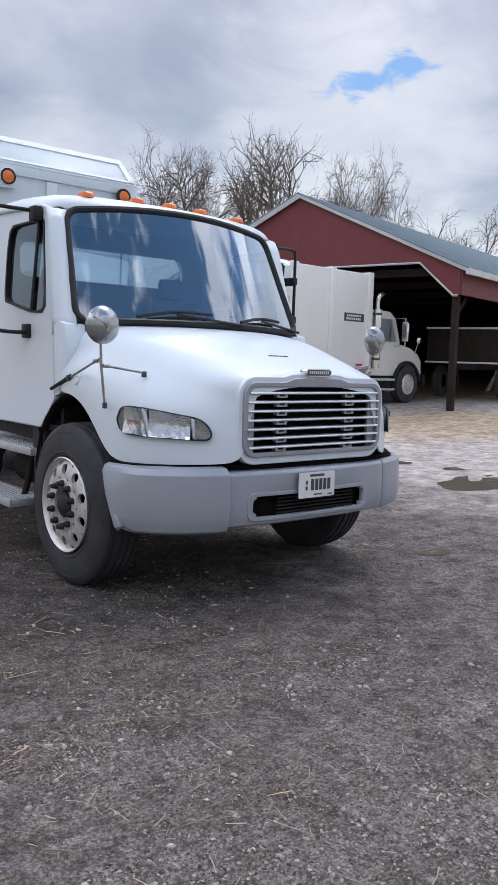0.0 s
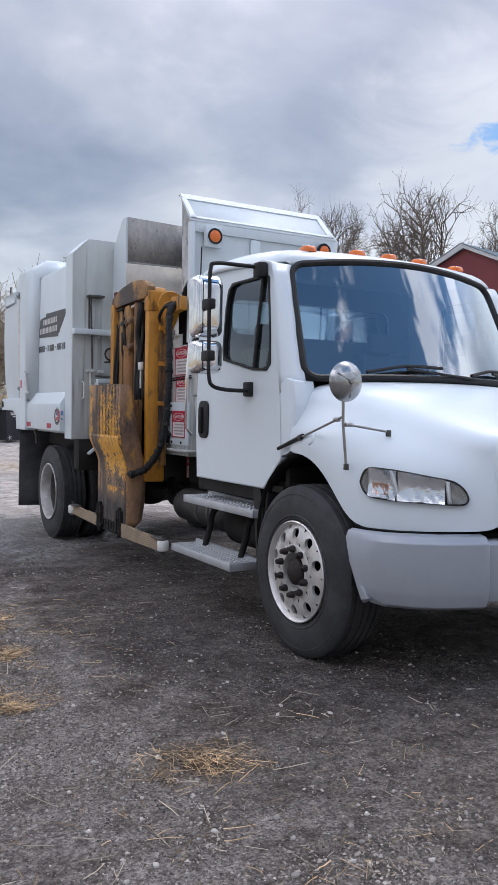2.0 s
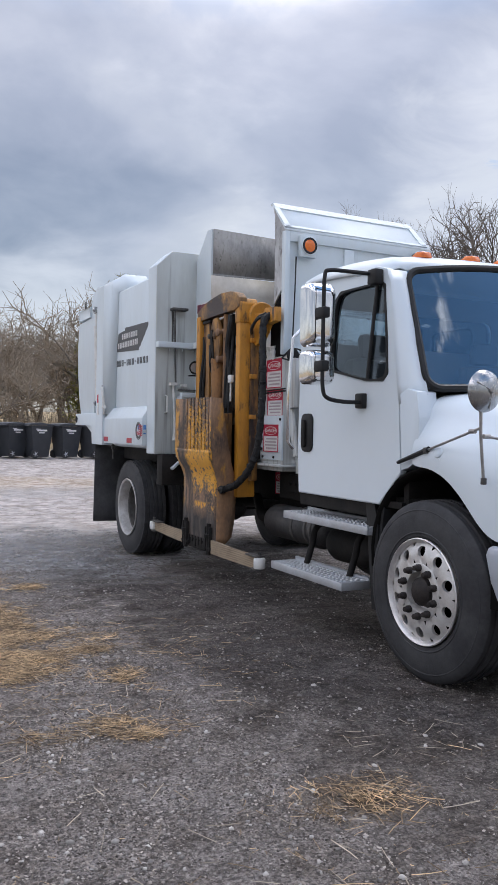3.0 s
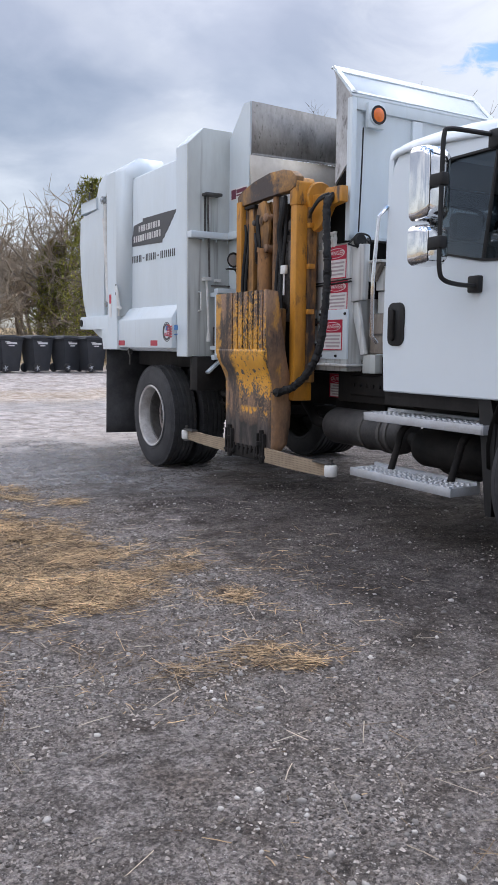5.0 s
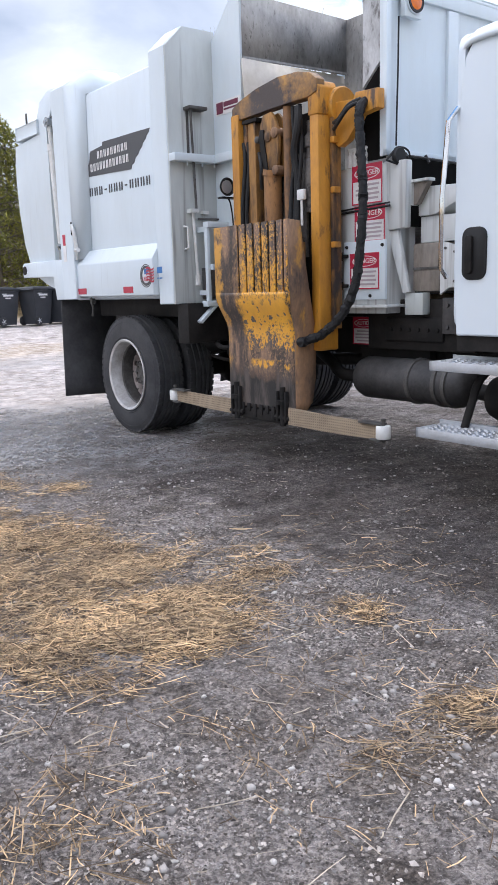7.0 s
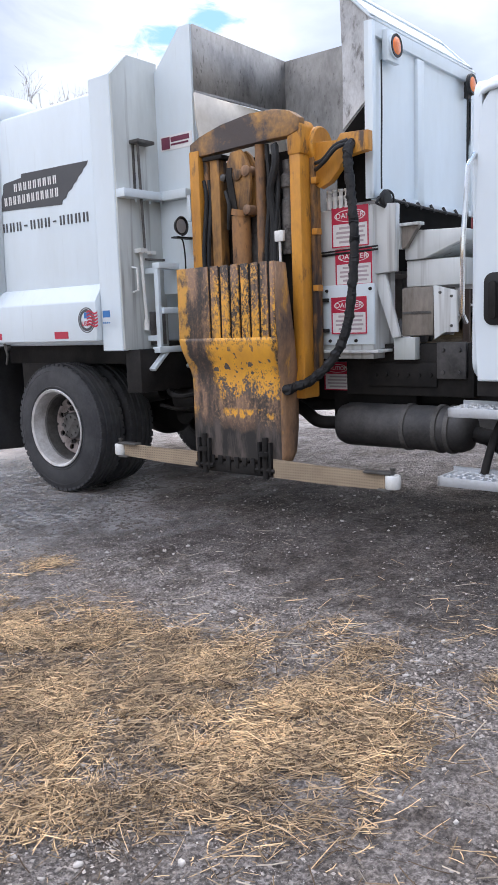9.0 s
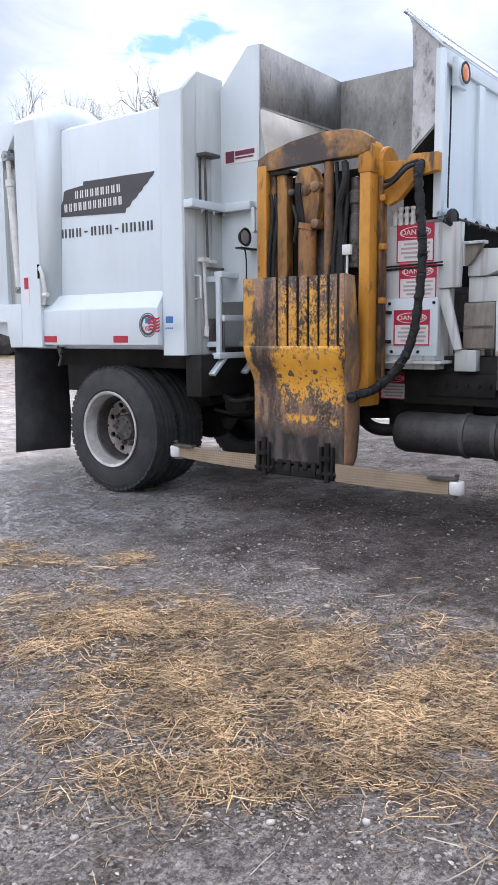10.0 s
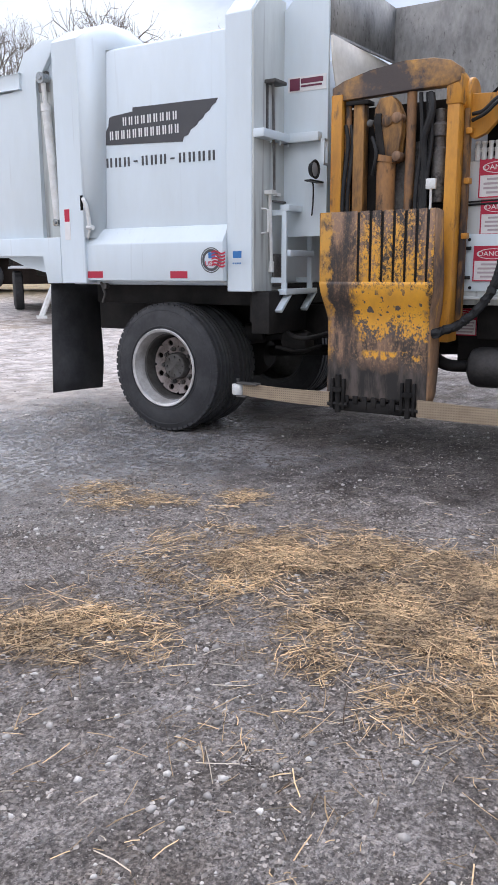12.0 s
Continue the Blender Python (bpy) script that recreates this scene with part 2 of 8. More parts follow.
plate_grey = material("plate_grey", (0.20, 0.19, 0.18), 0.6, 0.2, second=(0.08, 0.07, 0.065), scale=6, amount=0.9, third=(0.035, 0.03, 0.028), third_at=(0.55, 0.65), third_scale=8, bump=0.1)
lamp_chrome = material("lamp_chrome", (0.80, 0.83, 0.88), 0.12, 0.9, second=(0.60, 0.63, 0.68), scale=16, amount=0.6, bump=0.45, bump_scale=14)
signal_tint = material("signal_tint", (0.80, 0.42, 0.30), 0.15, 0.8, second=(0.85, 0.65, 0.55), scale=40, amount=0.7)
lamp_dark = material("lamp_dark", (0.24, 0.25, 0.27), 0.14, 0.7, second=(0.42, 0.43, 0.46), scale=30, amount=0.7)
fleet_white = material("fleet_white", (0.80, 0.80, 0.78), 0.45, second=(0.68, 0.68, 0.66), scale=1.5, amount=0.4, stretch=(1, 1, 0.3))
oil_brown = material("oil_brown", (0.27, 0.235, 0.20), 0.55, second=(0.10, 0.082, 0.066), scale=4, amount=0.9, stretch=(1, 1, 0.3), third=(0.045, 0.036, 0.03), third_at=(0.58, 0.72), third_scale=6.0, bump=0.1)
panel_face = material("panel_face", (0.53, 0.56, 0.545), 0.55, second=(0.37, 0.385, 0.37), scale=2.4, amount=0.55, stretch=(1, 1, 0.25),
                      third=(0.17, 0.165, 0.155), third_at=(0.66, 0.84), third_scale=5.0, bump=0.05, bump_scale=14)
wing_worn = material("wing_worn", (0.34, 0.34, 0.345), 0.55, 0.1, second=(0.56, 0.57, 0.58), scale=9, amount=0.9, stretch=(1, 1, 0.5), third=(0.16, 0.155, 0.15), third_at=(0.54, 0.66), third_scale=16.0, bump=0.1)
dusty_black = material("dusty_black", (0.022, 0.0215, 0.022), 0.55, spec=0.45, second=(0.082, 0.077, 0.075), scale=6, amount=0.8, bump=0.15)
hose_black = material("hose_black", (0.012, 0.012, 0.013), 0.6, spec=0.3, second=(0.03, 0.03, 0.03), scale=14, amount=0.6, bump=0.5, bump_scale=45)
strap_tan = material("strap_tan", (0.38, 0.295, 0.20), 0.8, second=(0.22, 0.165, 0.115), scale=9, amount=0.6, bump=0.3, bump_scale=120)
nylon_white = material("nylon_white", (0.74, 0.74, 0.72), 0.45, second=(0.5, 0.48, 0.44), scale=14, amount=0.5)
reflector = material("reflector", (0.86, 0.87, 0.89), 0.25, 0.35, second=(0.55, 0.56, 0.60), scale=25, amount=0.8)
amber = material("amber", (0.80, 0.17, 0.012), 0.18, second=(0.55, 0.10, 0.01), scale=40, amount=0.5, coat=0.5)
red_tape = material("red_tape", (0.42, 0.012, 0.045), 0.35, second=(0.38, 0.02, 0.035), scale=20, amount=0.4)
sign_red = material("sign_red", (0.50, 0.012, 0.05), 0.45, second=(0.36, 0.01, 0.04), scale=12, amount=0.4)
sign_white = material("sign_white", (0.76, 0.75, 0.74), 0.5, second=(0.62, 0.6, 0.58), scale=9, amount=0.4)
sign_grey = material("sign_grey", (0.46, 0.38, 0.40), 0.6)
decal_dark = material("decal_dark", (0.050, 0.050, 0.056), 0.45, second=(0.075, 0.075, 0.08), scale=4, amount=0.4)
decal_maroon = material("decal_maroon", (0.16, 0.03, 0.06), 0.5)
decal_blue = material("decal_blue", (0.03, 0.16, 0.42), 0.5)
seat_grey = material("seat_grey", (0.11, 0.115, 0.125), 0.85, second=(0.07, 0.07, 0.075), scale=10, amount=0.5)
dash_grey = material("dash_grey", (0.20, 0.20, 0.205), 0.7, second=(0.14, 0.14, 0.14), scale=8, amount=0.4)
bark = material("bark", (0.13, 0.11, 0.095), 0.9, second=(0.22, 0.20, 0.17), scale=4, amount=0.8, bump=0.3, bump_scale=20)
pale_bark = material("pale_bark", (0.37, 0.32, 0.265), 0.9, second=(0.14, 0.12, 0.10), scale=3, amount=0.7)
twig = material("twig", (0.19, 0.162, 0.142), 0.9, second=(0.09, 0.075, 0.065), scale=2, amount=0.6)
pale_twig = material("pale_twig", (0.37, 0.305, 0.235), 0.9, second=(0.24, 0.20, 0.155), scale=2, amount=0.6)
needles = material("needles", (0.16, 0.185, 0.045), 0.8, second=(0.40, 0.36, 0.10), scale=1.2, amount=0.8)
barn_red = material("barn_red", (0.155, 0.026, 0.032), 0.5, second=(0.12, 0.022, 0.027), scale=1.5, amount=0.5, stretch=(1, 1, 0.3))
barn_trim = material("barn_trim", (0.62, 0.63, 0.64), 0.5, second=(0.45, 0.45, 0.45), scale=3, amount=0.4)
barn_roof = material("barn_roof", (0.17, 0.225, 0.26), 0.4, 0.2, second=(0.22, 0.27, 0.30), scale=1.5, amount=0.5)
barn_timber = material("barn_timber", (0.022, 0.017, 0.015), 0.85, spec=0.15, second=(0.04, 0.03, 0.026), scale=4, amount=0.6, bump=0.2)
# near black for the barn's interior, its shade put into the colour
barn_shade = material("barn_shade", (0.022, 0.020, 0.019), 0.9, spec=0.1, second=(0.012, 0.011, 0.010), scale=2, amount=0.6)
bin_grey = material("bin_grey", (0.030, 0.033, 0.039), 0.5, second=(0.048, 0.052, 0.060), scale=4, amount=0.5)
straw_mat = material("straw", (0.62, 0.465, 0.28), 0.7, second=(0.20, 0.150, 0.098), scale=3.0, amount=0.8)
stone_mat = material("stone", (0.30, 0.280, 0.265), 0.85, second=(0.11, 0.098, 0.090), scale=6, amount=0.9)


def islands_vary(m, dark, light, bias=1.0):
    """Each separate piece of the mesh takes its own shade."""
    t = m.node_tree
    p = t.nodes["Principled BSDF"]
    geo = t.nodes.new("ShaderNodeNewGeometry")
    shade = ramp(t, math_node(t, "POWER", geo.outputs["Random Per Island"], bias), [(0.0, dark), (1.0, light)])
    old = p.inputs["Base Color"].links[0].from_socket
    t.links.new(mix_colour(t, 1.0, old, shade, "MULTIPLY"), p.inputs["Base Color"])


islands_vary(stone_mat, (0.30, 0.27, 0.245), (2.1, 2.0, 1.9), 1.35)
islands_vary(straw_mat, (0.13, 0.10, 0.08), (1.8, 1.7, 1.6), 1.3)
pebble_mat = material("pebble", (0.44, 0.42, 0.395), 0.85, second=(0.22, 0.205, 0.19), scale=14, amount=0.6)
islands_vary(pebble_mat, (0.30, 0.28, 0.27), (1.45, 1.42, 1.4), 0.8)
bits_mat = material("dry_bits", (0.50, 0.44, 0.36), 0.8, second=(0.30, 0.25, 0.19), scale=8, amount=0.6)
islands_vary(bits_mat, (0.25, 0.22, 0.19), (1.5, 1.48, 1.45), 1.0)
islands_vary(needles, (0.5, 0.55, 0.5), (1.5, 1.5, 1.2))


def run_marks(m, colour, lo=0.66, hi=0.78, strength=0.6):
    """Thin dirty runs down an upright face."""
    t = m.node_tree
    p = t.nodes["Principled BSDF"]
    co = t.nodes.new("ShaderNodeTexCoord")
    mp = t.nodes.new("ShaderNodeMapping")
    mp.inputs["Scale"].default_value = (11, 11, 0.5)
    t.links.new(co.outputs["Object"], mp.inputs[0])
    n = node(t, "ShaderNodeTexNoise", Scale=1.6, Detail=3.0, Roughness=0.5)
    t.links.new(mp.outputs[0], n.inputs["Vector"])
    f = math_node(t, "MULTIPLY", ramp(t, n.outputs[0], [(lo, 0.0), (hi, 1.0)]), strength)
    old = p.inputs["Base Color"].links[0].from_socket
    t.links.new(mix_colour(t, f, old, colour), p.inputs["Base Color"])


def woven(m, colour, pitch):
    """Rows of small dark holes across a belt."""
    t = m.node_tree
    p = t.nodes["Principled BSDF"]
    co = t.nodes.new("ShaderNodeTexCoord")
    rows = []
    for axis in ("Y", "Z"):
        w = node(t, "ShaderNodeTexWave", Scale=0.314 / pitch)
        w.bands_direction = axis
        t.links.new(co.outputs["Object"], w.inputs["Vector"])
        rows.append(w.outputs["Fac"])
    f = ramp(t, math_node(t, "MULTIPLY", *rows), [(0.30, 0.0), (0.65, 0.7)])
    old = p.inputs["Base Color"].links[0].from_socket
    t.links.new(mix_colour(t, f, old, colour), p.inputs["Base Color"])


woven(strap_tan, (0.12, 0.085, 0.055), 0.018)
run_marks(body_white, (0.30, 0.29, 0.27), 0.66, 0.80, 0.30)
run_marks(panel_face, (0.13, 0.12, 0.11), 0.56, 0.74, 0.7)
run_marks(panel_white, (0.16, 0.14, 0.12), 0.55, 0.74, 0.65)

glass = bpy.data.materials.new("glass")
glass.use_nodes = True
gt = glass.node_tree
gp = gt.nodes["Principled BSDF"]
clear = gt.nodes.new("ShaderNodeBsdfTransparent")
clear.inputs[0].default_value = (0.86, 0.92, 0.94, 1)
gloss = gt.nodes.new("ShaderNodeBsdfGlossy")
gloss.inputs["Roughness"].default_value = 0.015
gloss.inputs["Color"].default_value = (0.80, 0.91, 1.0, 1)
fres = gt.nodes.new("ShaderNodeFresnel")
fres.inputs[0].default_value = 1.55
mixg = gt.nodes.new("ShaderNodeMixShader")
gt.links.new(math_node(gt, "MULTIPLY", fres.outputs[0], 4.0, clamp=True), mixg.inputs[0])
gt.links.new(clear.outputs[0], mixg.inputs[1])
gt.links.new(gloss.outputs[0], mixg.inputs[2])
gt.links.new(mixg.outputs[0], gt.nodes["Material Output"].inputs[0])
gt.nodes.remove(gp)
lens_clear = glass.copy()
lens_clear.name = "lens_clear"
for n in lens_clear.node_tree.nodes:
    if n.type == "BSDF_TRANSPARENT":
        n.inputs[0].default_value = (0.95, 0.96, 0.97, 1)
    if n.type == "MATH":
        n.inputs[1].default_value = 1.2
tinted = glass.copy()
tinted.name = "tinted_glass"
for n in tinted.node_tree.nodes:
    if n.type == "BSDF_TRANSPARENT":
        n.inputs[0].default_value = (0.50, 0.54, 0.55, 1)
    if n.type == "MATH":
        n.inputs[1].default_value = 1.5

# worn yellow paint of the arm: speckled ribs, a bright patch in the middle, bare dark steel low down, rust towards its edges
arm_paint = bpy.data.materials.new("arm_paint")
arm_paint.use_nodes = True
at = arm_paint.node_tree
ap = at.nodes["Principled BSDF"]
ac = at.nodes.new("ShaderNodeTexCoord")
asep = at.nodes.new("ShaderNodeSeparateXYZ")
at.links.new(ac.outputs["Object"], asep.inputs[0])


def anoise(scale, detail, stretch=1.0):
    m = at.nodes.new("ShaderNodeMapping")
    m.inputs["Scale"].default_value = (1, 1, stretch)
    n = node(at, "ShaderNodeTexNoise", Scale=scale, Detail=detail, Roughness=0.65)
    at.links.new(ac.outputs["Object"], m.inputs[0])
    at.links.new(m.outputs[0], n.inputs["Vector"])
    return n.outputs[0]


def span(v, lo, hi, soft):
    """1 between lo and hi, falling off over soft."""
    a = math_node(at, "DIVIDE", math_node(at, "SUBTRACT", v, lo), soft, clamp=True)
    b = math_node(at, "DIVIDE", math_node(at, "SUBTRACT", hi, v), soft, clamp=True)
    return math_node(at, "MULTIPLY", a, b)


streak, blotch, speck, chip = anoise(9.0, 7.0, 0.22), anoise(11.0, 5.0, 0.7), anoise(62.0, 5.0, 0.8), anoise(20.0, 1.5)
wob = math_node(at, "MULTIPLY", math_node(at, "SUBTRACT", blotch, 0.5), 0.30)
ay_, az_ = math_node(at, "ADD", asep.outputs[1], wob), math_node(at, "ADD", asep.outputs[2], math_node(at, "MULTIPLY", wob, 0.6))
rustc = mix_colour(at, ramp(at, streak, [(0.38, 0.0), (0.55, 1.0)]), (0.28, 0.165, 0.105), (0.045, 0.034, 0.029))
rustc = mix_colour(at, ramp(at, speck, [(0.50, 0.0), (0.66, 0.7)]), rustc, (0.46, 0.27, 0.13))
yellow = mix_colour(at, ramp(at, blotch, [(0.35, 0.0), (0.7, 0.7)]), (0.82, 0.40, 0.032), (0.60, 0.28, 0.045))
mixed = math_node(at, "ADD", math_node(at, "MULTIPLY", speck, 0.55), math_node(at, "MULTIPLY", blotch, 0.45))
lower_more = math_node(at, "SUBTRACT", mixed, math_node(at, "MULTIPLY", math_node(at, "SUBTRACT", asep.outputs[2], 1.30), 0.19))
upper = math_node(at, "MULTIPLY", span(az_, 1.12, 3.0, 0.05), ramp(at, lower_more, [(0.44, 0.0), (0.54, 1.0)]))
upper = math_node(at, "MULTIPLY", upper, math_node(at, "SUBTRACT", 1.0, math_node(at, "MULTIPLY", span(ay_, 3.43, 3.74, 0.04), 0.95)))
spots = node(at, "ShaderNodeTexVoronoi", Scale=19.0)
warp = at.nodes.new("ShaderNodeVectorMath")
warp.operation = "MULTIPLY_ADD"
wobble = node(at, "ShaderNodeTexNoise", Scale=30.0)
at.links.new(ac.outputs["Object"], wobble.inputs["Vector"])
at.links.new(wobble.outputs["Color"], warp.inputs[0])
warp.inputs[1].default_value = (0.035, 0.035, 0.035)
at.links.new(ac.outputs["Object"], warp.inputs[2])
at.links.new(warp.outputs[0], spots.inputs["Vector"])
spot_sep = at.nodes.new("ShaderNodeSeparateColor")
at.links.new(spots.outputs["Color"], spot_sep.inputs[0])
spot_r = math_node(at, "SUBTRACT", math_node(at, "MULTIPLY", spot_sep.outputs[0], 0.90), 0.44)
bare = math_node(at, "GREATER_THAN", spots.outputs["Distance"], spot_r)
bare = math_node(at, "MULTIPLY", bare, ramp(at, chip, [(0.64, 1.0), (0.67, 0.0)]))
bare = math_node(at, "MULTIPLY", bare, ramp(at, math_node(at, "ADD", math_node(at, "MULTIPLY", asep.outputs[2], 0.55), math_node(at, "MULTIPLY", mixed, 0.8)), [(0.855, 0.0), (0.915, 1.0)]))
patch = math_node(at, "MULTIPLY", span(az_, 0.80, 1.19, 0.03), span(ay_, 2.93, 3.53, 0.04))
middle = math_node(at, "MULTIPLY", patch, bare)
rustc = mix_colour(at, math_node(at, "MULTIPLY", patch, 0.8), rustc, (0.095, 0.078, 0.072))
line = math_node(at, "MULTIPLY", math_node(at, "MULTIPLY", span(az_, 0.685, 0.735, 0.012), span(ay_, 3.0, 3.45, 0.04)), ramp(at, blotch, [(0.42, 0.0), (0.5, 1.0)]))
col = mix_colour(at, math_node(at, "MAXIMUM", math_node(at, "MAXIMUM", upper, middle), line), rustc, yellow)
edge_glow = span(ay_, 3.66, 3.80, 0.04)
edge_on = math_node(at, "MULTIPLY", edge_glow, ramp(at, blotch, [(0.40, 0.35), (0.56, 0.95)]))
margin = math_node(at, "MULTIPLY", span(ay_, 3.46, 3.70, 0.05), ramp(at, streak, [(0.40, 0.1), (0.54, 0.85)]))
col = mix_colour(at, margin, col, (0.040, 0.031, 0.028))
col = mix_colour(at, edge_on, col, (0.58, 0.29, 0.045))
grime = mix_colour(at, ramp(at, streak, [(0.42, 0.0), (0.58, 1.0)]), (0.016, 0.014, 0.013), (0.095, 0.074, 0.064))
low_z = math_node(at, "SUBTRACT", 1.0, math_node(at, "DIVIDE", math_node(at, "SUBTRACT", az_, 0.58), 0.11, clamp=True), clamp=True)
col = mix_colour(at, low_z, col, grime)
at.links.new(col, ap.inputs["Base Color"])
ap.inputs["Roughness"].default_value = 0.55
ab = node(at, "ShaderNodeBump", Strength=0.3, Distance=0.006)
at.links.new(mixed, ab.inputs["Height"])
at.links.new(ab.outputs[0], ap.inputs["Normal"])

# packed gravel, with wet sheen near the truck's tail, partly painted as pale colour, and dry tan turf further off
ground_mat = bpy.data.materials.new("gravel_ground")
ground_mat.use_nodes = True
gt = ground_mat.node_tree
gp = gt.nodes["Principled BSDF"]
gc = gt.nodes.new("ShaderNodeTexCoord")
gv = gc.outputs["Object"]


def gnoise(scale, detail=5.0, rough=0.6):
    n = node(gt, "ShaderNodeTexNoise", Scale=scale, Detail=detail, Roughness=rough)
    gt.links.new(gv, n.inputs["Vector"])
    return n.outputs[0]


def blob(x, y, rx, ry, soft=0.5):
    """1 inside an ellipse of the ground, 0 outside, with a ragged rim."""
    s = gt.nodes.new("ShaderNodeSeparateXYZ")
    gt.links.new(gv, s.inputs[0])
    dx = math_node(gt, "DIVIDE", math_node(gt, "SUBTRACT", s.outputs[0], x), rx)
    dy = math_node(gt, "DIVIDE", math_node(gt, "SUBTRACT", s.outputs[1], y), ry)
    r = math_node(gt, "SQRT", math_node(gt, "ADD", math_node(gt, "MULTIPLY", dx, dx), math_node(gt, "MULTIPLY", dy, dy)))
    r = math_node(gt, "ADD", r, math_node(gt, "MULTIPLY", math_node(gt, "SUBTRACT", patchy, 0.5), 1.6))
    return ramp(gt, r, [(max(0.0, 0.75 - soft), 1.0), (0.75, 0.0)])


patchy = gnoise(1.1, 4.0)
mid = gnoise(6.0, 6.0, 0.7)
lumps = gnoise(24.0, 4.0, 0.65)
fine = gnoise(75.0, 5.0, 0.75)
dirt_at = gnoise(2.6, 5.0, 0.65)
jig = gt.nodes.new("ShaderNodeTexNoise")
jig.inputs["Scale"].default_value = 90.0
gt.links.new(gv, jig.inputs["Vector"])
shift = gt.nodes.new("ShaderNodeVectorMath")
shift.operation = "MULTIPLY_ADD"
shift.inputs[1].default_value = (0.026, 0.026, 0.026)
gt.links.new(jig.outputs["Color"], shift.inputs[0])
gt.links.new(gv, shift.inputs[2])
gv_chip = shift.outputs[0]


def chips_on(scale, under, share, stops):
    """Separate rounded chips bedded in the dirt: where they lie, and the ground with them on it."""
    n = node(gt, "ShaderNodeTexVoronoi", Scale=scale)
    gt.links.new(gv_chip, n.inputs["Vector"])
    s = gt.nodes.new("ShaderNodeSeparateColor")
    gt.links.new(n.outputs["Color"], s.inputs[0])
    size = math_node(gt, "ADD", math_node(gt, "MULTIPLY", s.outputs[1], 0.28), 0.14)
    there = math_node(gt, "MULTIPLY", math_node(gt, "DIVIDE", math_node(gt, "SUBTRACT", size, n.outputs["Distance"]), 0.10, clamp=True),
                      math_node(gt, "LESS_THAN", s.outputs[2], share))
    return there, mix_colour(gt, there, under, ramp(gt, s.outputs[0], stops))


# bare worn soil strip, south to north, the truck's shade painted into its colour
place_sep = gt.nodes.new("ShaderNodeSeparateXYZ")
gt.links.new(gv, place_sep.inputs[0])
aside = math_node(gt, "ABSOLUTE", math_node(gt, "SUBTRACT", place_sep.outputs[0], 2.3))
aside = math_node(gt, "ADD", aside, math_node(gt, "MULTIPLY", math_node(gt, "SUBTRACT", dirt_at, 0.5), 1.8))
shaded_lane = ramp(gt, math_node(gt, "MULTIPLY", aside, 0.3), [(0.26, 1.0), (0.52, 0.0)], "EASE")
shaded_lane = math_node(gt, "MULTIPLY", shaded_lane, math_node(gt, "DIVIDE", math_node(gt, "SUBTRACT", place_sep.outputs[1], 2.6), 2.0, clamp=True))
mud = mix_colour(gt, ramp(gt, patchy, [(0.35, 0.0), (0.65, 1.0)]), (0.098, 0.079, 0.069), (0.165, 0.138, 0.122))
mud = mix_colour(gt, shaded_lane, mix_colour(gt, 0.72, mud, (0.54, 0.475, 0.45)), mud)
# low spots darkened, high spots paled: the relief's shading put into the colour
mud = mix_colour(gt, ramp(gt, lumps, [(0.43, 0.0), (0.57, 1.0)]), mix_colour(gt, 0.45, mud, (0.026, 0.021, 0.018)), mix_colour(gt, 0.28, mud, (0.33, 0.30, 0.275)))
mud = mix_colour(gt, ramp(gt, fine, [(0.43, 0.0), (0.60, 1.0)]), mix_colour(gt, 0.66, mud, (0.016, 0.013, 0.011)), mix_colour(gt, 0.32, mud, (0.44, 0.405, 0.375)))
# the strip darkened further, in place of shade beside and under the truck
mud = mix_colour(gt, math_node(gt, "MULTIPLY", shaded_lane, 0.35), mud, (0.062, 0.047, 0.040))
share_ = math_node(gt, "ADD", 0.22, math_node(gt, "MULTIPLY", ramp(gt, dirt_at, [(0.40, 0.0), (0.62, 1.0)]), 0.5))
share_ = math_node(gt, "MULTIPLY", share_, math_node(gt, "SUBTRACT", 1.0, math_node(gt, "MULTIPLY", shaded_lane, 0.55)))
grit_at, base = chips_on(205.0, mud, share_, [(0.0, (0.07, 0.062, 0.058)), (0.5, (0.26, 0.238, 0.225)), (0.8, (0.50, 0.475, 0.455)), (1.0, (0.74, 0.72, 0.70))])
chip_at, base = chips_on(95.0, base, math_node(gt, "MULTIPLY", share_, 0.45), [(0.0, (0.05, 0.045, 0.042)), (0.5, (0.22, 0.20, 0.19)), (0.8, (0.42, 0.40, 0.385)), (1.0, (0.68, 0.66, 0.64))])
far_sep = gt.nodes.new("ShaderNodeSeparateXYZ")
gt.links.new(gv, far_sep.inputs[0])
fx = math_node(gt, "SUBTRACT", far_sep.outputs[0], 2.0)
fy = math_node(gt, "SUBTRACT", far_sep.outputs[1], 6.5)
far = math_node(gt, "SQRT", math_node(gt, "ADD", math_node(gt, "MULTIPLY", fx, fx), math_node(gt, "MULTIPLY", fy, fy)))
far_r = math_node(gt, "DIVIDE", far, 100.0, clamp=True)
# beyond the truck and its tail the yard is paler, damp crushed stone, part of its sheen put into the colour
beyond = math_node(gt, "MAXIMUM", math_node(gt, "DIVIDE", math_node(gt, "SUBTRACT", far_sep.outputs[0], 5.6), 3.0), math_node(gt, "DIVIDE", math_node(gt, "SUBTRACT", far_sep.outputs[1], 9.6), 3.4))
beyond = math_node(gt, "ADD", beyond, math_node(gt, "MULTIPLY", math_node(gt, "SUBTRACT", patchy, 0.5), 1.2))
damp = ramp(gt, beyond, [(0.0, 0.0), (1.0, 1.0)], "EASE")
lot = mix_colour(gt, damp, base, mix_colour(gt, 0.70, base, (0.55, 0.50, 0.475)))
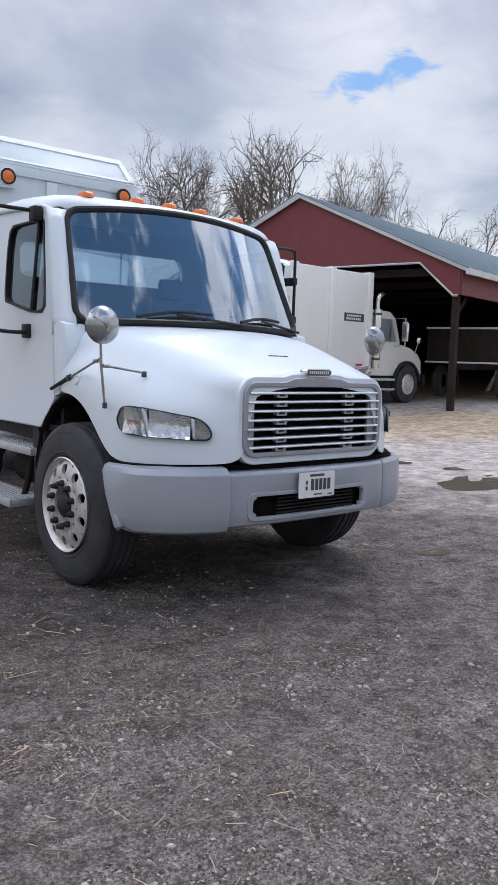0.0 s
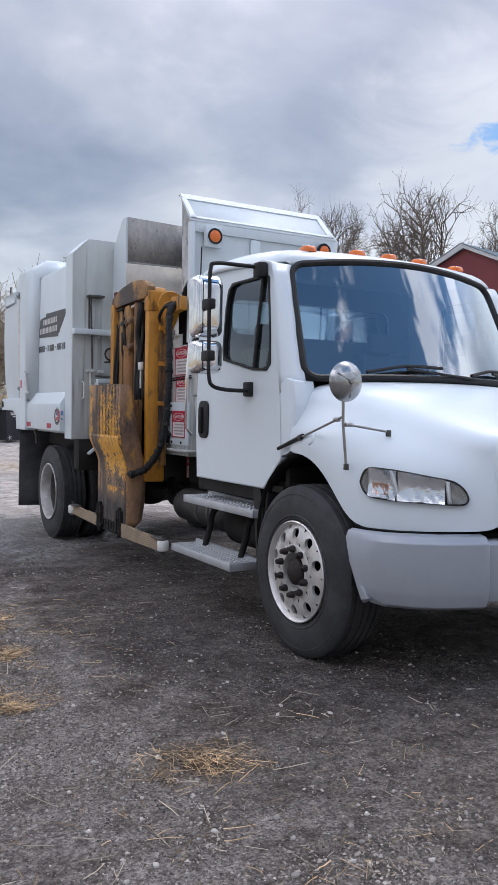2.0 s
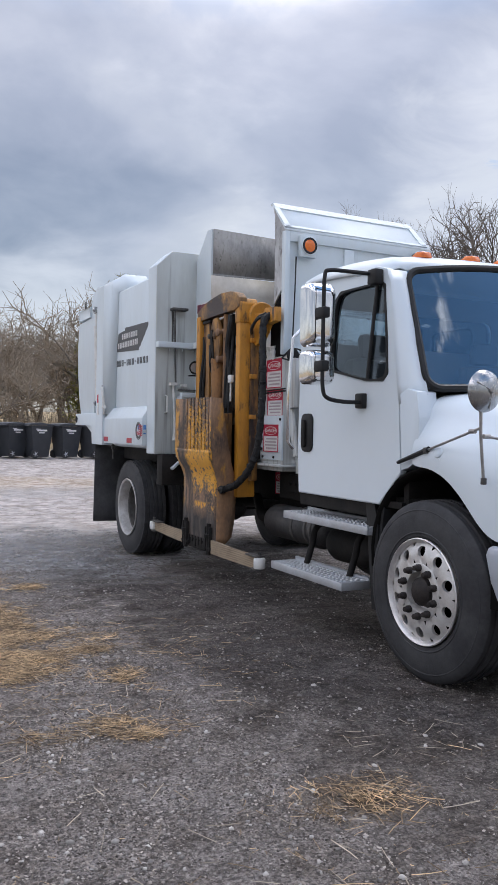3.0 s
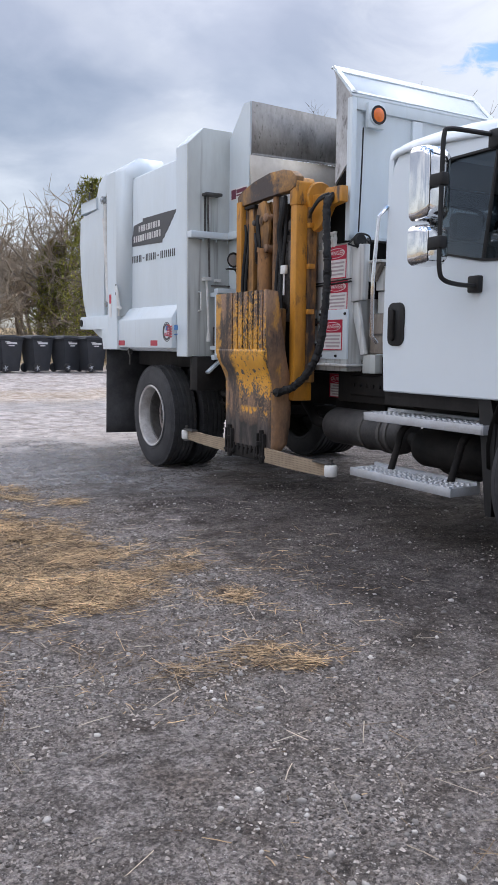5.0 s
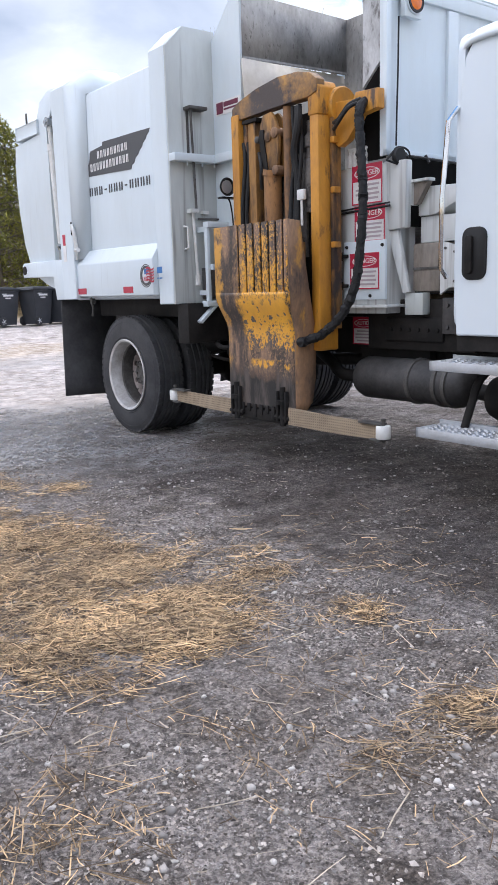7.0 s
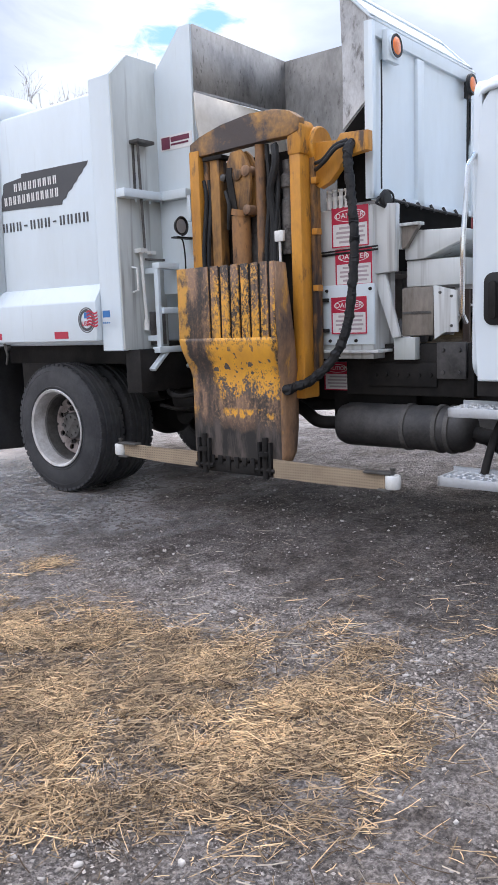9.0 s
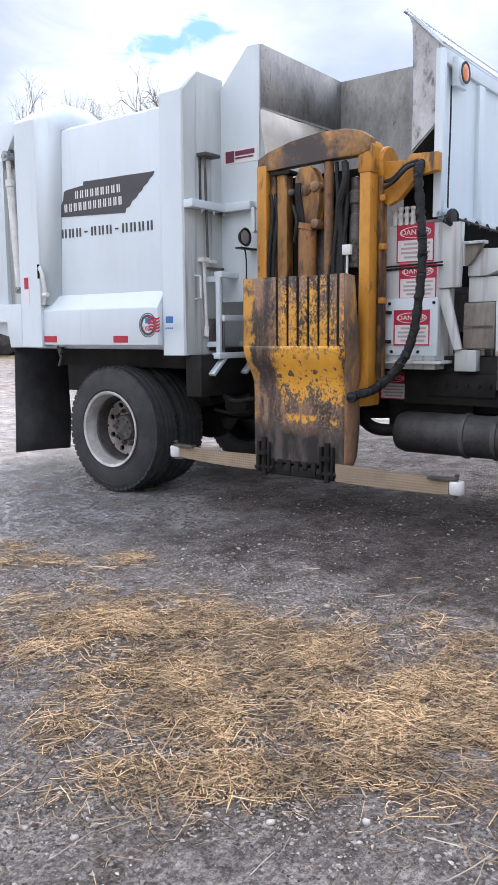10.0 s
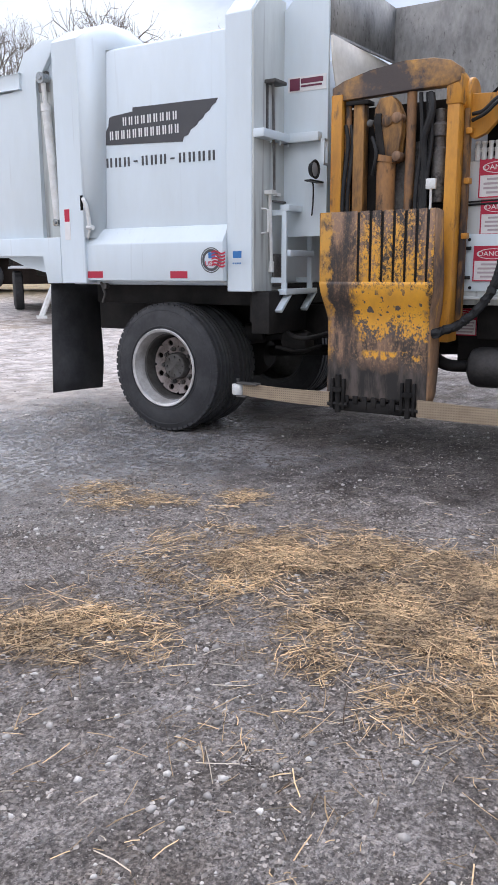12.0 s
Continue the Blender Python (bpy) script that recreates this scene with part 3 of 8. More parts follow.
tan = mix_colour(gt, ramp(gt, mid, [(0.40, 0.0), (0.62, 1.0)]), (0.46, 0.31, 0.165), (0.40, 0.35, 0.28))
for bx_, by_, rx_, ry_, k_ in ((-0.2, 7.15, 0.95, 1.2, 0.7), (0.2, 9.2, 0.4, 0.5, 0.5), (-1.2, 8.2, 0.5, 0.6, 0.5), (0.35, 5.15, 0.6, 0.2, 0.5), (1.0, 4.1, 0.4, 0.3, 0.5)):
    lot = mix_colour(gt, math_node(gt, "MULTIPLY", blob(bx_, by_, rx_, ry_), k_), lot, mix_colour(gt, ramp(gt, fine, [(0.35, 0.0), (0.65, 1.0)]), (0.060, 0.042, 0.028), (0.26, 0.19, 0.115)))
lot = mix_colour(gt, math_node(gt, "MULTIPLY", blob(14.6, 12.0, 5.2, 4.6, 0.3), 0.9), lot, tan)
lot = mix_colour(gt, math_node(gt, "MULTIPLY", blob(3.5, 19.5, 9.0, 2.2), 0.55), lot, tan)
field = mix_colour(gt, ramp(gt, mid, [(0.35, 0.0), (0.65, 1.0)]), (0.46, 0.345, 0.17), (0.34, 0.25, 0.13))
lot = mix_colour(gt, ramp(gt, far_r, [(0.20, 0.0), (0.24, 1.0)]), lot, field)
wet = math_node(gt, "MAXIMUM", blob(1.2, 10.9, 3.4, 3.0, 0.35), math_node(gt, "MULTIPLY", blob(2.4, 17.6, 6.0, 1.4, 0.3), 0.45))
wet = math_node(gt, "MULTIPLY", wet, ramp(gt, math_node(gt, "ADD", math_node(gt, "MULTIPLY", mid, 0.5), math_node(gt, "MULTIPLY", lumps, 0.5)), [(0.495, 1.0), (0.56, 0.0)]))
# wet patches painted paler too, in place of the sky they reflect
lot = mix_colour(gt, math_node(gt, "MULTIPLY", wet, 0.6), lot, (0.46, 0.45, 0.45))
gt.links.new(math_node(gt, "ADD", math_node(gt, "ADD", 0.4, math_node(gt, "MULTIPLY", damp, 0.15)), math_node(gt, "MULTIPLY", wet, 0.6)), gp.inputs["Specular IOR Level"])
# darker and paler soil at hand and foot size, darkest in the hollows, palest on the clods
lot = mix_colour(gt, 1.0, lot, ramp(gt, mid, [(0.34, (0.50, 0.47, 0.44)), (0.50, (0.98, 0.97, 0.96)), (0.66, (1.40, 1.38, 1.36))]), "MULTIPLY")
lot = mix_colour(gt, 1.0, lot, ramp(gt, dirt_at, [(0.36, (0.72, 0.68, 0.64)), (0.52, (1.0, 1.0, 1.0)), (0.66, (1.22, 1.22, 1.23))]), "MULTIPLY")
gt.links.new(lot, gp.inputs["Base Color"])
gt.links.new(math_node(gt, "SUBTRACT", math_node(gt, "SUBTRACT", 0.88, math_node(gt, "MULTIPLY", damp, 0.20)), math_node(gt, "MULTIPLY", wet, 0.62)), gp.inputs["Roughness"])
height = math_node(gt, "ADD", math_node(gt, "ADD", math_node(gt, "MULTIPLY", grit_at, 0.35), math_node(gt, "MULTIPLY", chip_at, 0.55)), math_node(gt, "ADD", math_node(gt, "MULTIPLY", fine, 1.0), math_node(gt, "ADD", math_node(gt, "MULTIPLY", lumps, 2.0), math_node(gt, "MULTIPLY", mid, 2.0))))
gb = node(gt, "ShaderNodeBump", Strength=1.0, Distance=0.022)
gt.links.new(math_node(gt, "MULTIPLY", height, math_node(gt, "MULTIPLY", math_node(gt, "SUBTRACT", 1.0, math_node(gt, "MULTIPLY", damp, 0.65)), math_node(gt, "SUBTRACT", 1.0, math_node(gt, "MULTIPLY", wet, 0.9)))), gb.inputs["Height"])
gt.links.new(gb.outputs[0], gp.inputs["Normal"])

water = material("puddle_water", (0.15, 0.13, 0.10), 0.05, second=(0.18, 0.155, 0.115), scale=1.0, amount=0.4)

# ---- mesh helpers ----
def thing(name, m, label, category, group="", kind=""):
    ob = new(name)
    ob.matrix_world = m
    return tagged(ob, label, category, group, kind)


def finish(bm, mat, smooth=38, doubles=True):
    if doubles:
        bmesh.ops.remove_doubles(bm, verts=bm.verts, dist=1e-5)
    bmesh.ops.recalc_face_normals(bm, faces=bm.faces)
    me = bpy.data.meshes.new("mesh")
    bm.to_mesh(me)
    bm.free()
    me.materials.append(mat)
    if smooth:
        me.polygons.foreach_set("use_smooth", [True] * len(me.polygons))
        me.set_sharp_from_angle(angle=radians(smooth))
    return me


def part(name, bm, mat, parent=None, label="", smooth=38):
    me = finish(bm, mat, smooth)
    me.name = name
    ob = new(name, me)
    if parent:
        ob.parent = parent
    if label:
        ob["label"] = label
    return ob


def B():
    return bmesh.new()


def box(bm, x0, x1, y0, y1, z0, z1, bevel=0.0, m=None):
    made = bmesh.ops.create_cube(bm, size=1.0)["verts"]
    for v in made:
        v.co = ((x0 + x1) / 2 + v.co.x * (x1 - x0), (y0 + y1) / 2 + v.co.y * (y1 - y0), (z0 + z1) / 2 + v.co.z * (z1 - z0))
    if m is not None:
        for v in made:
            v.co = m @ v.co
    if bevel:
        edges = list({e for v in made for e in v.link_edges})
        bmesh.ops.bevel(bm, geom=edges, offset=bevel, segments=2, affect="EDGES", profile=0.5)
    return bm


def frame_of(d):
    d = Vector(d).normalized()
    a = d.cross(Vector((0, 0, 1)) if abs(d.z) < 0.9 else Vector((1, 0, 0))).normalized()
    return a, d.cross(a)


def tube(bm, pts, r, seg=8, r1=None, caps=True):
    """A round bar along a line of points."""
    pts = [Vector(p) for p in pts]
    rings = []
    for i, p in enumerate(pts):
        d = pts[min(i + 1, len(pts) - 1)] - pts[max(i - 1, 0)]
        a, b = frame_of(d)
        if rings:
            pa = keep
            a = (pa - d.normalized() * pa.dot(d.normalized())).normalized()
            b = d.normalized().cross(a)
        keep = a
        q = r if r1 is None else r + (r1 - r) * i / (len(pts) - 1)
        rings.append([bm.verts.new(p + a * q * math.cos(2 * math.pi * k / seg) + b * q * math.sin(2 * math.pi * k / seg)) for k in range(seg)])
    for u, v in zip(rings, rings[1:]):
        for k in range(seg):
            bm.faces.new((u[k], u[(k + 1) % seg], v[(k + 1) % seg], v[k]))
    if caps:
        bm.faces.new(rings[0])
        bm.faces.new(rings[-1])
    return bm


def curve_pts(pts, n=6):
    """Smooth points through the given ones."""
    P = [Vector(p) for p in pts]
    P = [P[0] * 2 - P[1]] + P + [P[-1] * 2 - P[-2]]
    res = []
    for i in range(1, len(P) - 2):
        for k in range(n):
            t = k / n
            a, b, c, d = P[i - 1], P[i], P[i + 1], P[i + 2]
            res.append(0.5 * ((2 * b) + (c - a) * t + (2 * a - 5 * b + 4 * c - d) * t * t + (3 * b - a - 3 * c + d) * t ** 3))
    return res + [P[-2]]


def place(axis, a, p):
    u, v = p
    return (a, u, v) if axis == "x" else (u, a, v) if axis == "y" else (u, v, a)


def prism(bm, poly, axis, a0, a1, bevel=0.0):
    lo = [bm.verts.new(place(axis, a0, p)) for p in poly]
    hi = [bm.verts.new(place(axis, a1, p)) for p in poly]
    n = len(poly)
    bm.faces.new(lo), bm.faces.new(hi)
    for i in range(n):
        bm.faces.new((lo[i], lo[(i + 1) % n], hi[(i + 1) % n], hi[i]))
    if bevel:
        edges = list({e for v in lo + hi for e in v.link_edges})
        bmesh.ops.bevel(bm, geom=edges, offset=bevel, segments=2, affect="EDGES", profile=0.5)
    return bm


def ring(bm, outer, inner, axis, a0, a1, shift=None):
    """A plate with an opening: outer and inner outlines of as many points."""
    f = shift or (lambda a, p: place(axis, a, p))
    n = len(outer)
    rows = [[bm.verts.new(f(a, p)) for p in poly] for a in (a0, a1) for poly in (outer, inner)]
    o0, i0, o1, i1 = rows
    for k in range(n):
        j = (k + 1) % n
        for u, v in ((o0, i0), (i0, i1), (i1, o1), (o1, o0)):
            bm.faces.new((u[k], u[j], v[j], v[k]))
    return bm


def rounded(x0, x1, z0, z1, r, n=4):
    """A rectangle's outline with rounded corners."""
    pts = []
    for cx, cz, a in ((x1 - r, z1 - r, 0), (x0 + r, z1 - r, 90), (x0 + r, z0 + r, 180), (x1 - r, z0 + r, 270)):
        for k in range(n + 1):
            t = radians(a + 90 * k / n)
            pts.append((cx + r * math.cos(t), cz + r * math.sin(t)))
    return pts


def lathe(bm, profile, centre, axis="x", seg=40, flip=1):
    """Turns a profile of (radius, offset along the axis) round the axis."""
    rings = []
    for r, h in profile:
        row = []
        for k in range(seg):
            a = 2 * math.pi * k / seg
            p = (flip * h, r * math.cos(a), r * math.sin(a)) if axis == "x" else (r * math.cos(a), flip * h, r * math.sin(a)) if axis == "y" else (r * math.cos(a), r * math.sin(a), flip * h)
            row.append(bm.verts.new(Vector(centre) + Vector(p)))
        rings.append(row)
    for u, v in zip(rings, rings[1:]):
        for k in range(seg):
            bm.faces.new((u[k], u[(k + 1) % seg], v[(k + 1) % seg], v[k]))
    for rw, (r, h) in ((rings[0], profile[0]), (rings[-1], profile[-1])):
        if r > 1e-6 and r < 0.12:
            bm.faces.new(rw)
    return bm


def sheet(bm, rows, closed=False):
    """Faces between rows of points."""
    grid = [[bm.verts.new(p) for p in row] for row in rows]
    for u, v in zip(grid, grid[1:]):
        n = len(u)
        for k in range(n if closed else n - 1):
            bm.faces.new((u[k], u[(k + 1) % n], v[(k + 1) % n], v[k]))
    return grid


def face_out(ob, way):
    """Turns an open pane so that its faces look towards a direction."""
    if sum((p.normal.dot(Vector(way)) for p in ob.data.polygons), 0.0) < 0:
        ob.data.flip_normals()
    return ob


def modify(ob, kind, **settings):
    md = ob.modifiers.new(kind.lower(), kind)
    if kind == "SUBSURF":
        md.levels = md.render_levels = settings["levels"]
    if kind == "SOLIDIFY":
        md.thickness, md.offset = settings["thickness"], settings.get("offset", -1)
    if kind == "BEVEL":
        md.width, md.segments, md.limit_method = settings["width"], 2, "ANGLE"
    return ob


def writing(text, size, m, mat, parent, name="lettering", label="", squeeze=1.0):
    """Letters as a thin mesh, standing in the pose m's own x and y."""
    c = bpy.data.curves.new("text", "FONT")
    c.body, c.size, c.align_x, c.align_y, c.extrude = text, size, "CENTER", "CENTER", 0.0008
    o = new("text", c)
    me = bpy.data.meshes.new_from_object(o.evaluated_get(bpy.context.evaluated_depsgraph_get()))
    bpy.data.objects.remove(o)
    me.materials.clear()
    me.materials.append(mat)
    me.name = name
    ob = new(name, me)
    ob.parent = parent
    ob.matrix_local = m @ Matrix.Diagonal((squeeze, 1, 1, 1))
    if label:
        ob["label"] = label
    return ob


# letters and flat signs on a side that looks towards -x: text runs towards -y
def side_pose(x, y, z, roll=0):
    return Matrix.Translation((x, y, z)) @ Matrix(((0, 0, -1, 0), (-1, 0, 0, 0), (0, 1, 0, 0), (0, 0, 0, 1))) @ pose(0, 0, 0, 0, 0, roll)

# ---- ground ----
def rise(x, y):
    """The yard is level round the truck and climbs gently away from it."""
    d = math.hypot(x - 3.0, y - 8.0)
    t = max(0.0, d - 6.0)
    return 0.0455 * t * t / (t + 3.0) if t < 60 else 0.0455 * 3600 / 63 + (t - 60) * 0.012


WHEELS_AT = [(2.33, 5.30), (4.37, 5.36), (2.1, 10.37), (4.2, 10.44)]


def ground_height(x, y):
    d = math.hypot(x - 1.0, y - 7.0)
    near = 1.0 if d < 14 else max(0.0, 1 - (d - 14) / 20)
    n = noise.noise(Vector((x * 0.9, y * 0.9, 0.0))) * 0.012 + noise.noise(Vector((x * 3.1, y * 3.1, 4.0))) * 0.006 + noise.noise(Vector((x * 8.0, y * 8.0, 9.0))) * 0.003
    rut = sum(math.exp(-((x - u) ** 2 + (y - v) ** 2) / 0.16) for u, v in WHEELS_AT) if near == 1.0 else 0.0
    return rise(x, y) + n * near - 0.004 - 0.028 * rut


def spacing(lo, hi, step, reach):
    core = list(np.arange(lo, hi + step / 2, step))
    grow, d = [], step
    while not grow or grow[-1] < reach:
        d *= 1.22
        grow.append((grow[-1] if grow else 0) + d)
    return [lo - g for g in reversed(grow)] + core + [hi + g for g in grow]


bm = B()
sheet(bm, [[(x, y, ground_height(x, y)) for x in spacing(-5.0, 8.0, 0.10, 2600)] for y in spacing(0.0, 15.0, 0.10, 2600)])
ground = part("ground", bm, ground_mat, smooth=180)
tagged(ground, "grey-brown packed gravel yard with wet patches, rising to tan turf", "ground", kind="structure")


def puddle(name, x, y, rx, ry, seed, label):
    bm = B()
    rnd = random.Random(seed)
    ph = [rnd.uniform(0, 6.28) for _ in range(4)]
    z = ground_height(x, y) + 0.006
    c = bm.verts.new((x, y, z))
    rim = []
    for k in range(48):
        a = 2 * math.pi * k / 48
        q = 1 + 0.16 * math.sin(2 * a + ph[0]) + 0.10 * math.sin(3 * a + ph[1]) + 0.06 * math.sin(7 * a + ph[2])
        rim.append(bm.verts.new((x + rx * q * math.cos(a), y + ry * q * math.sin(a), z)))
    for k in range(48):
        bm.faces.new((c, rim[k], rim[(k + 1) % 48]))
    return tagged(part(name, bm, water), label, "puddle", group="puddles in the yard", kind="structure")


puddle("puddle", 8.85, 6.7, 0.95, 0.55, 3, "shallow muddy puddle in the gravel yard")
puddle("puddle", 9.1, 8.6, 0.22, 0.14, 5, "small dark puddle in the gravel yard")
puddle("puddle", 9.3, 7.75, 0.20, 0.12, 6, "small dark puddle in the gravel yard")
puddle("puddle", 5.0, 4.55, 0.14, 0.10, 8, "small dark pothole puddle in the gravel")

# ---- the refuse truck, in its own space: x to its left side, y to its rear, the front axle at 0 ----
truck = thing("garbage_truck", pose(3.35, 5.23, 0, 0, 0, 1.9), "white side-loading garbage truck with a yellow loader arm on gravel", "garbage truck")


def both_sides(fn):
    for s in (-1, 1):
        fn(s)


# hood and fenders: rows from the cowl to the nose, half section from fender edge to centre line
HOOD = [
    # y, fender half width, lower edge, shoulder, hood half width, hood top
    (0.275, 1.092, 1.20, 1.39, 0.958, 1.675),
    (0.13, 1.112, 1.215, 1.375, 0.925, 1.668),
    (-0.05, 1.115, 1.165, 1.35, 0.885, 1.635),
    (-0.20, 1.112, 1.04, 1.32, 0.85, 1.60),
    (-0.32, 1.104, 0.90, 1.285, 0.82, 1.568),
    (-0.42, 1.090, 0.84, 1.26, 0.79, 1.54),
    (-0.54, 1.060, 0.835, 1.23, 0.76, 1.508),
    (-0.65, 0.995, 0.838, 1.20, 0.735, 1.478),
    (-0.77, 0.895, 0.842, 1.165, 0.70, 1.44),
    (-0.88, 0.775, 0.848, 1.145, 0.665, 1.415),
    (-0.955, 0.655, 0.855, 1.13, 0.61, 1.385),
    (-0.985, 0.610, 0.875, 1.12, 0.56, 1.345),
    (-0.985, 0.560, 0.93, 1.11, 0.50, 1.30),
]


def hood_row(y, wf, zb, zs, wh, zt):
    half = [(wf, zb), (wf + 0.008, zb + (zs - zb) * 0.5), (wf - 0.025, zs), (wf - (wf - wh) * 0.55 - 0.03, zs + (zt - zs) * 0.38),
            (wh + 0.01, zt - (zt - zs) * 0.30), (wh - 0.12, zt - 0.025), (wh * 0.45, zt - 0.002), (0.0, zt + 0.006)]
    return [(-x, y, z) for x, z in half] + [(x, y, z) for x, z in reversed(half[:-1])]


bm = B()
sheet(bm, [hood_row(*r) for r in HOOD])
hood = modify(modify(part("hood", bm, cab_white, truck, "glossy white one-piece hood with fenders", smooth=180), "SUBSURF", levels=2), "SOLIDIFY", thickness=0.012, offset=0)
modify(hood, "EDGE_SPLIT", split_angle=radians(50))
bm = B()
box(bm, -0.11, 0.05, -0.66, -0.60, 1.474, 1.490, 0.004)
part("hood_vent", bm, chassis_black, hood)

# black arch lips and liners
def arch(s):
    bm = B()
    rows = []
    for k in range(15):
        a = radians(-12 + 188 * k / 14)
        y, z = 0.13 + 0.575 * math.cos(a), 0.66 + 0.545 * math.sin(a)
        rows.append([(s * 1.072, y, z), (s * 1.03, y - 0.01 * math.cos(a), z - 0.02), (s * 0.70, y, z)])
    sheet(bm, rows)
    modify(part("wheel_arch_liner", bm, liner_and_shade, truck, smooth=60), "SOLIDIFY", thickness=0.012, offset=0)
    bm = B()
    prism(bm, [(0.665, 0.26), (0.71, 0.26), (0.80, 0.95), (0.72, 1.0), (0.66, 0.80)], "x", s * 1.055, s * 0.72)
    part("splash_guard", bm, black_plastic, truck)


both_sides(arch)

# grille: white nose round it, a slim grey frame that rises under the badge, silver bars
bm = B()
box(bm, -0.56, 0.56, -0.93, -0.90, 0.86, 1.31)
part("radiator", bm, liner_and_shade, truck)


def grille_line(w, z0, z1, r, rise_):
    pts = rounded(-w, w, z0, z1, r, 5)
    top_ = [(0.27, z1), (0.20, z1 + rise_ * 0.85), (0.12, z1 + rise_), (-0.12, z1 + rise_), (-0.20, z1 + rise_ * 0.85), (-0.27, z1)]
    return pts[:6] + top_ + pts[6:]


bm = B()
ring(bm, grille_line(0.618, 0.842, 1.362, 0.13, 0.02), grille_line(0.578, 0.895, 1.322, 0.085, 0.025), "y", -0.986, -0.93)
modify(part("nose_panel", bm, cab_white, truck, smooth=30), "BEVEL", width=0.006, segments=2)
grille = part("grille", ring(B(), grille_line(0.588, 0.886, 1.330, 0.09, 0.026), grille_line(0.556, 0.914, 1.300, 0.066, 0.0), "y", -1.004, -0.955), grille_grey, truck, "grey-framed grille with silver bars")
modify(grille, "BEVEL", width=0.005)
for i in range(7):
    z = 0.942 + i * 0.0535
    bm = B()
    w = 0.560 if 0 < i < 6 else 0.545
    prism(bm, [(-1.006, z - 0.006), (-1.012, z), (-1.006, z + 0.008), (-0.965, z + 0.010), (-0.965, z - 0.004)], "x", -w, w)
    part("bar", bm, grille_slat, grille)
for x in (-0.29, 0.29):
    for i in range(7):
        z = 0.915 + i * 0.0535
        bm = B()
        ring(bm, rounded(x - 0.042, x + 0.042, z, z + 0.034, 0.004, 1), rounded(x - 0.022, x + 0.022, z + 0.009, z + 0.025, 0.003, 1), "y", -0.996, -0.965)
        part("clip", bm, grille_grey, grille)
for x in (-0.522, 0.522):
    bm = B()
    box(bm, x - 0.032, x + 0.032, -0.975, -0.955, 0.915, 1.30)
    part("side_strip", bm, grille_grey, grille)
emblem = part("emblem", prism(B(), rounded(-0.112, 0.112, 1.366, 1.414, 0.024, 6), "y", -1.004, -0.945, 0.004), chrome, truck, "chrome oval badge with a dark face")
part("badge_face", prism(B(), rounded(-0.100, 0.100, 1.373, 1.407, 0.017, 6), "y", -1.0065, -1.002), decal_dark, emblem)
for i in range(10):
    bm = B()
    box(bm, -0.084 + i * 0.0172, -0.074 + i * 0.0172, -1.0085, -1.006, 1.381, 1.399)
    part("badge_bar", bm, sign_white, emblem)


# bumper
def bumper_y(x):
    x = abs(x)
    for (x0, y0), (x1, y1) in zip(PLAN, PLAN[1:]):
        if x <= x1:
            t = (x - x0) / (x1 - x0)
            return y0 + (y1 - y0) * t
    return PLAN[-1][1]


PLAN = [(0, -1.035), (0.35, -1.025), (0.70, -0.975), (0.90, -0.905), (1.03, -0.82), (1.12, -0.71), (1.165, -0.60), (1.175, -0.50)]
zs = [0.475, 0.485, 0.525, 0.55, 0.635, 0.66, 0.785, 0.805, 0.81]
inset = [0.035, 0.012, 0.004, 0.0, 0.0, 0.0, 0.006, 0.022, 0.06]
xs = [-0.665, -0.60, -0.535, -0.50, -0.475, -0.33, -0.18, -0.03, 0.12, 0.27, 0.41, 0.435, 0.47, 0.57, 0.665]
bm = B()
grid = [[bm.verts.new((x, bumper_y(x) + q, z)) for x in xs] for z, q in zip(zs, inset)]
for j in range(len(zs) - 1):
    for i in range(len(xs) - 1):
        if j == 3 and 3 <= i <= 10 or j == 2 and 4 <= i <= 9 or j == 4 and 4 <= i <= 9:
            continue
        bm.faces.new((grid[j][i], grid[j][i + 1], grid[j + 1][i + 1], grid[j + 1][i]))
bumper = modify(part("bumper", bm, bumper_grey, truck, "silver-grey steel front bumper with an air slot", smooth=24), "SOLIDIFY", thickness=0.03)
modify(bumper, "BEVEL", width=0.004, segments=2, limit_method="ANGLE", harden_normals=True)


def bumper_end(s):
    bm = B()
    pts = [(0.673, -0.979), (0.72, -0.970)] + PLAN[3:-1] + [(1.175, -0.54), (1.178, -0.465)]
    rows = []
    for z, q in zip(zs, inset):
        back = -0.465 if z > 0.72 else -0.475 - (0.72 - z) * 0.54
        rows.append([(s * (x - q * 0.5 * (x > 0.9)), min(y + q * (1 if x < 1.1 else 0.5), back), z) for x, y in pts])
        rows[-1][-2] = (rows[-1][-2][0], min(rows[-1][-2][1], back - 0.02), z)
    sheet(bm, rows)
    modify(modify(part("bumper_end", bm, bumper_grey, truck, smooth=24), "SOLIDIFY", thickness=0.03 * s), "BEVEL", width=0.004, segments=2, limit_method="ANGLE", harden_normals=True)


both_sides(bumper_end)
# near-black fill stands in for shade behind the slot and under the hood
bm = B()
half = [(x - 0.05 * (x > 0.9), y + 0.075) for x, y in PLAN]
prism(bm, [(-x, y) for x, y in reversed(half)] + half[1:] + [(0.9, -0.35), (-0.9, -0.35)], "z", 0.50, 0.838)
part("bumper_gap_shade", bm, liner_and_shade, truck)


def dense(pts, n=12):
    return [(p[0] + (q[0] - p[0]) * k / n, p[1] + (q[1] - p[1]) * k / n) for p, q in zip(pts, pts[1:] + pts[:1]) for k in range(n)]


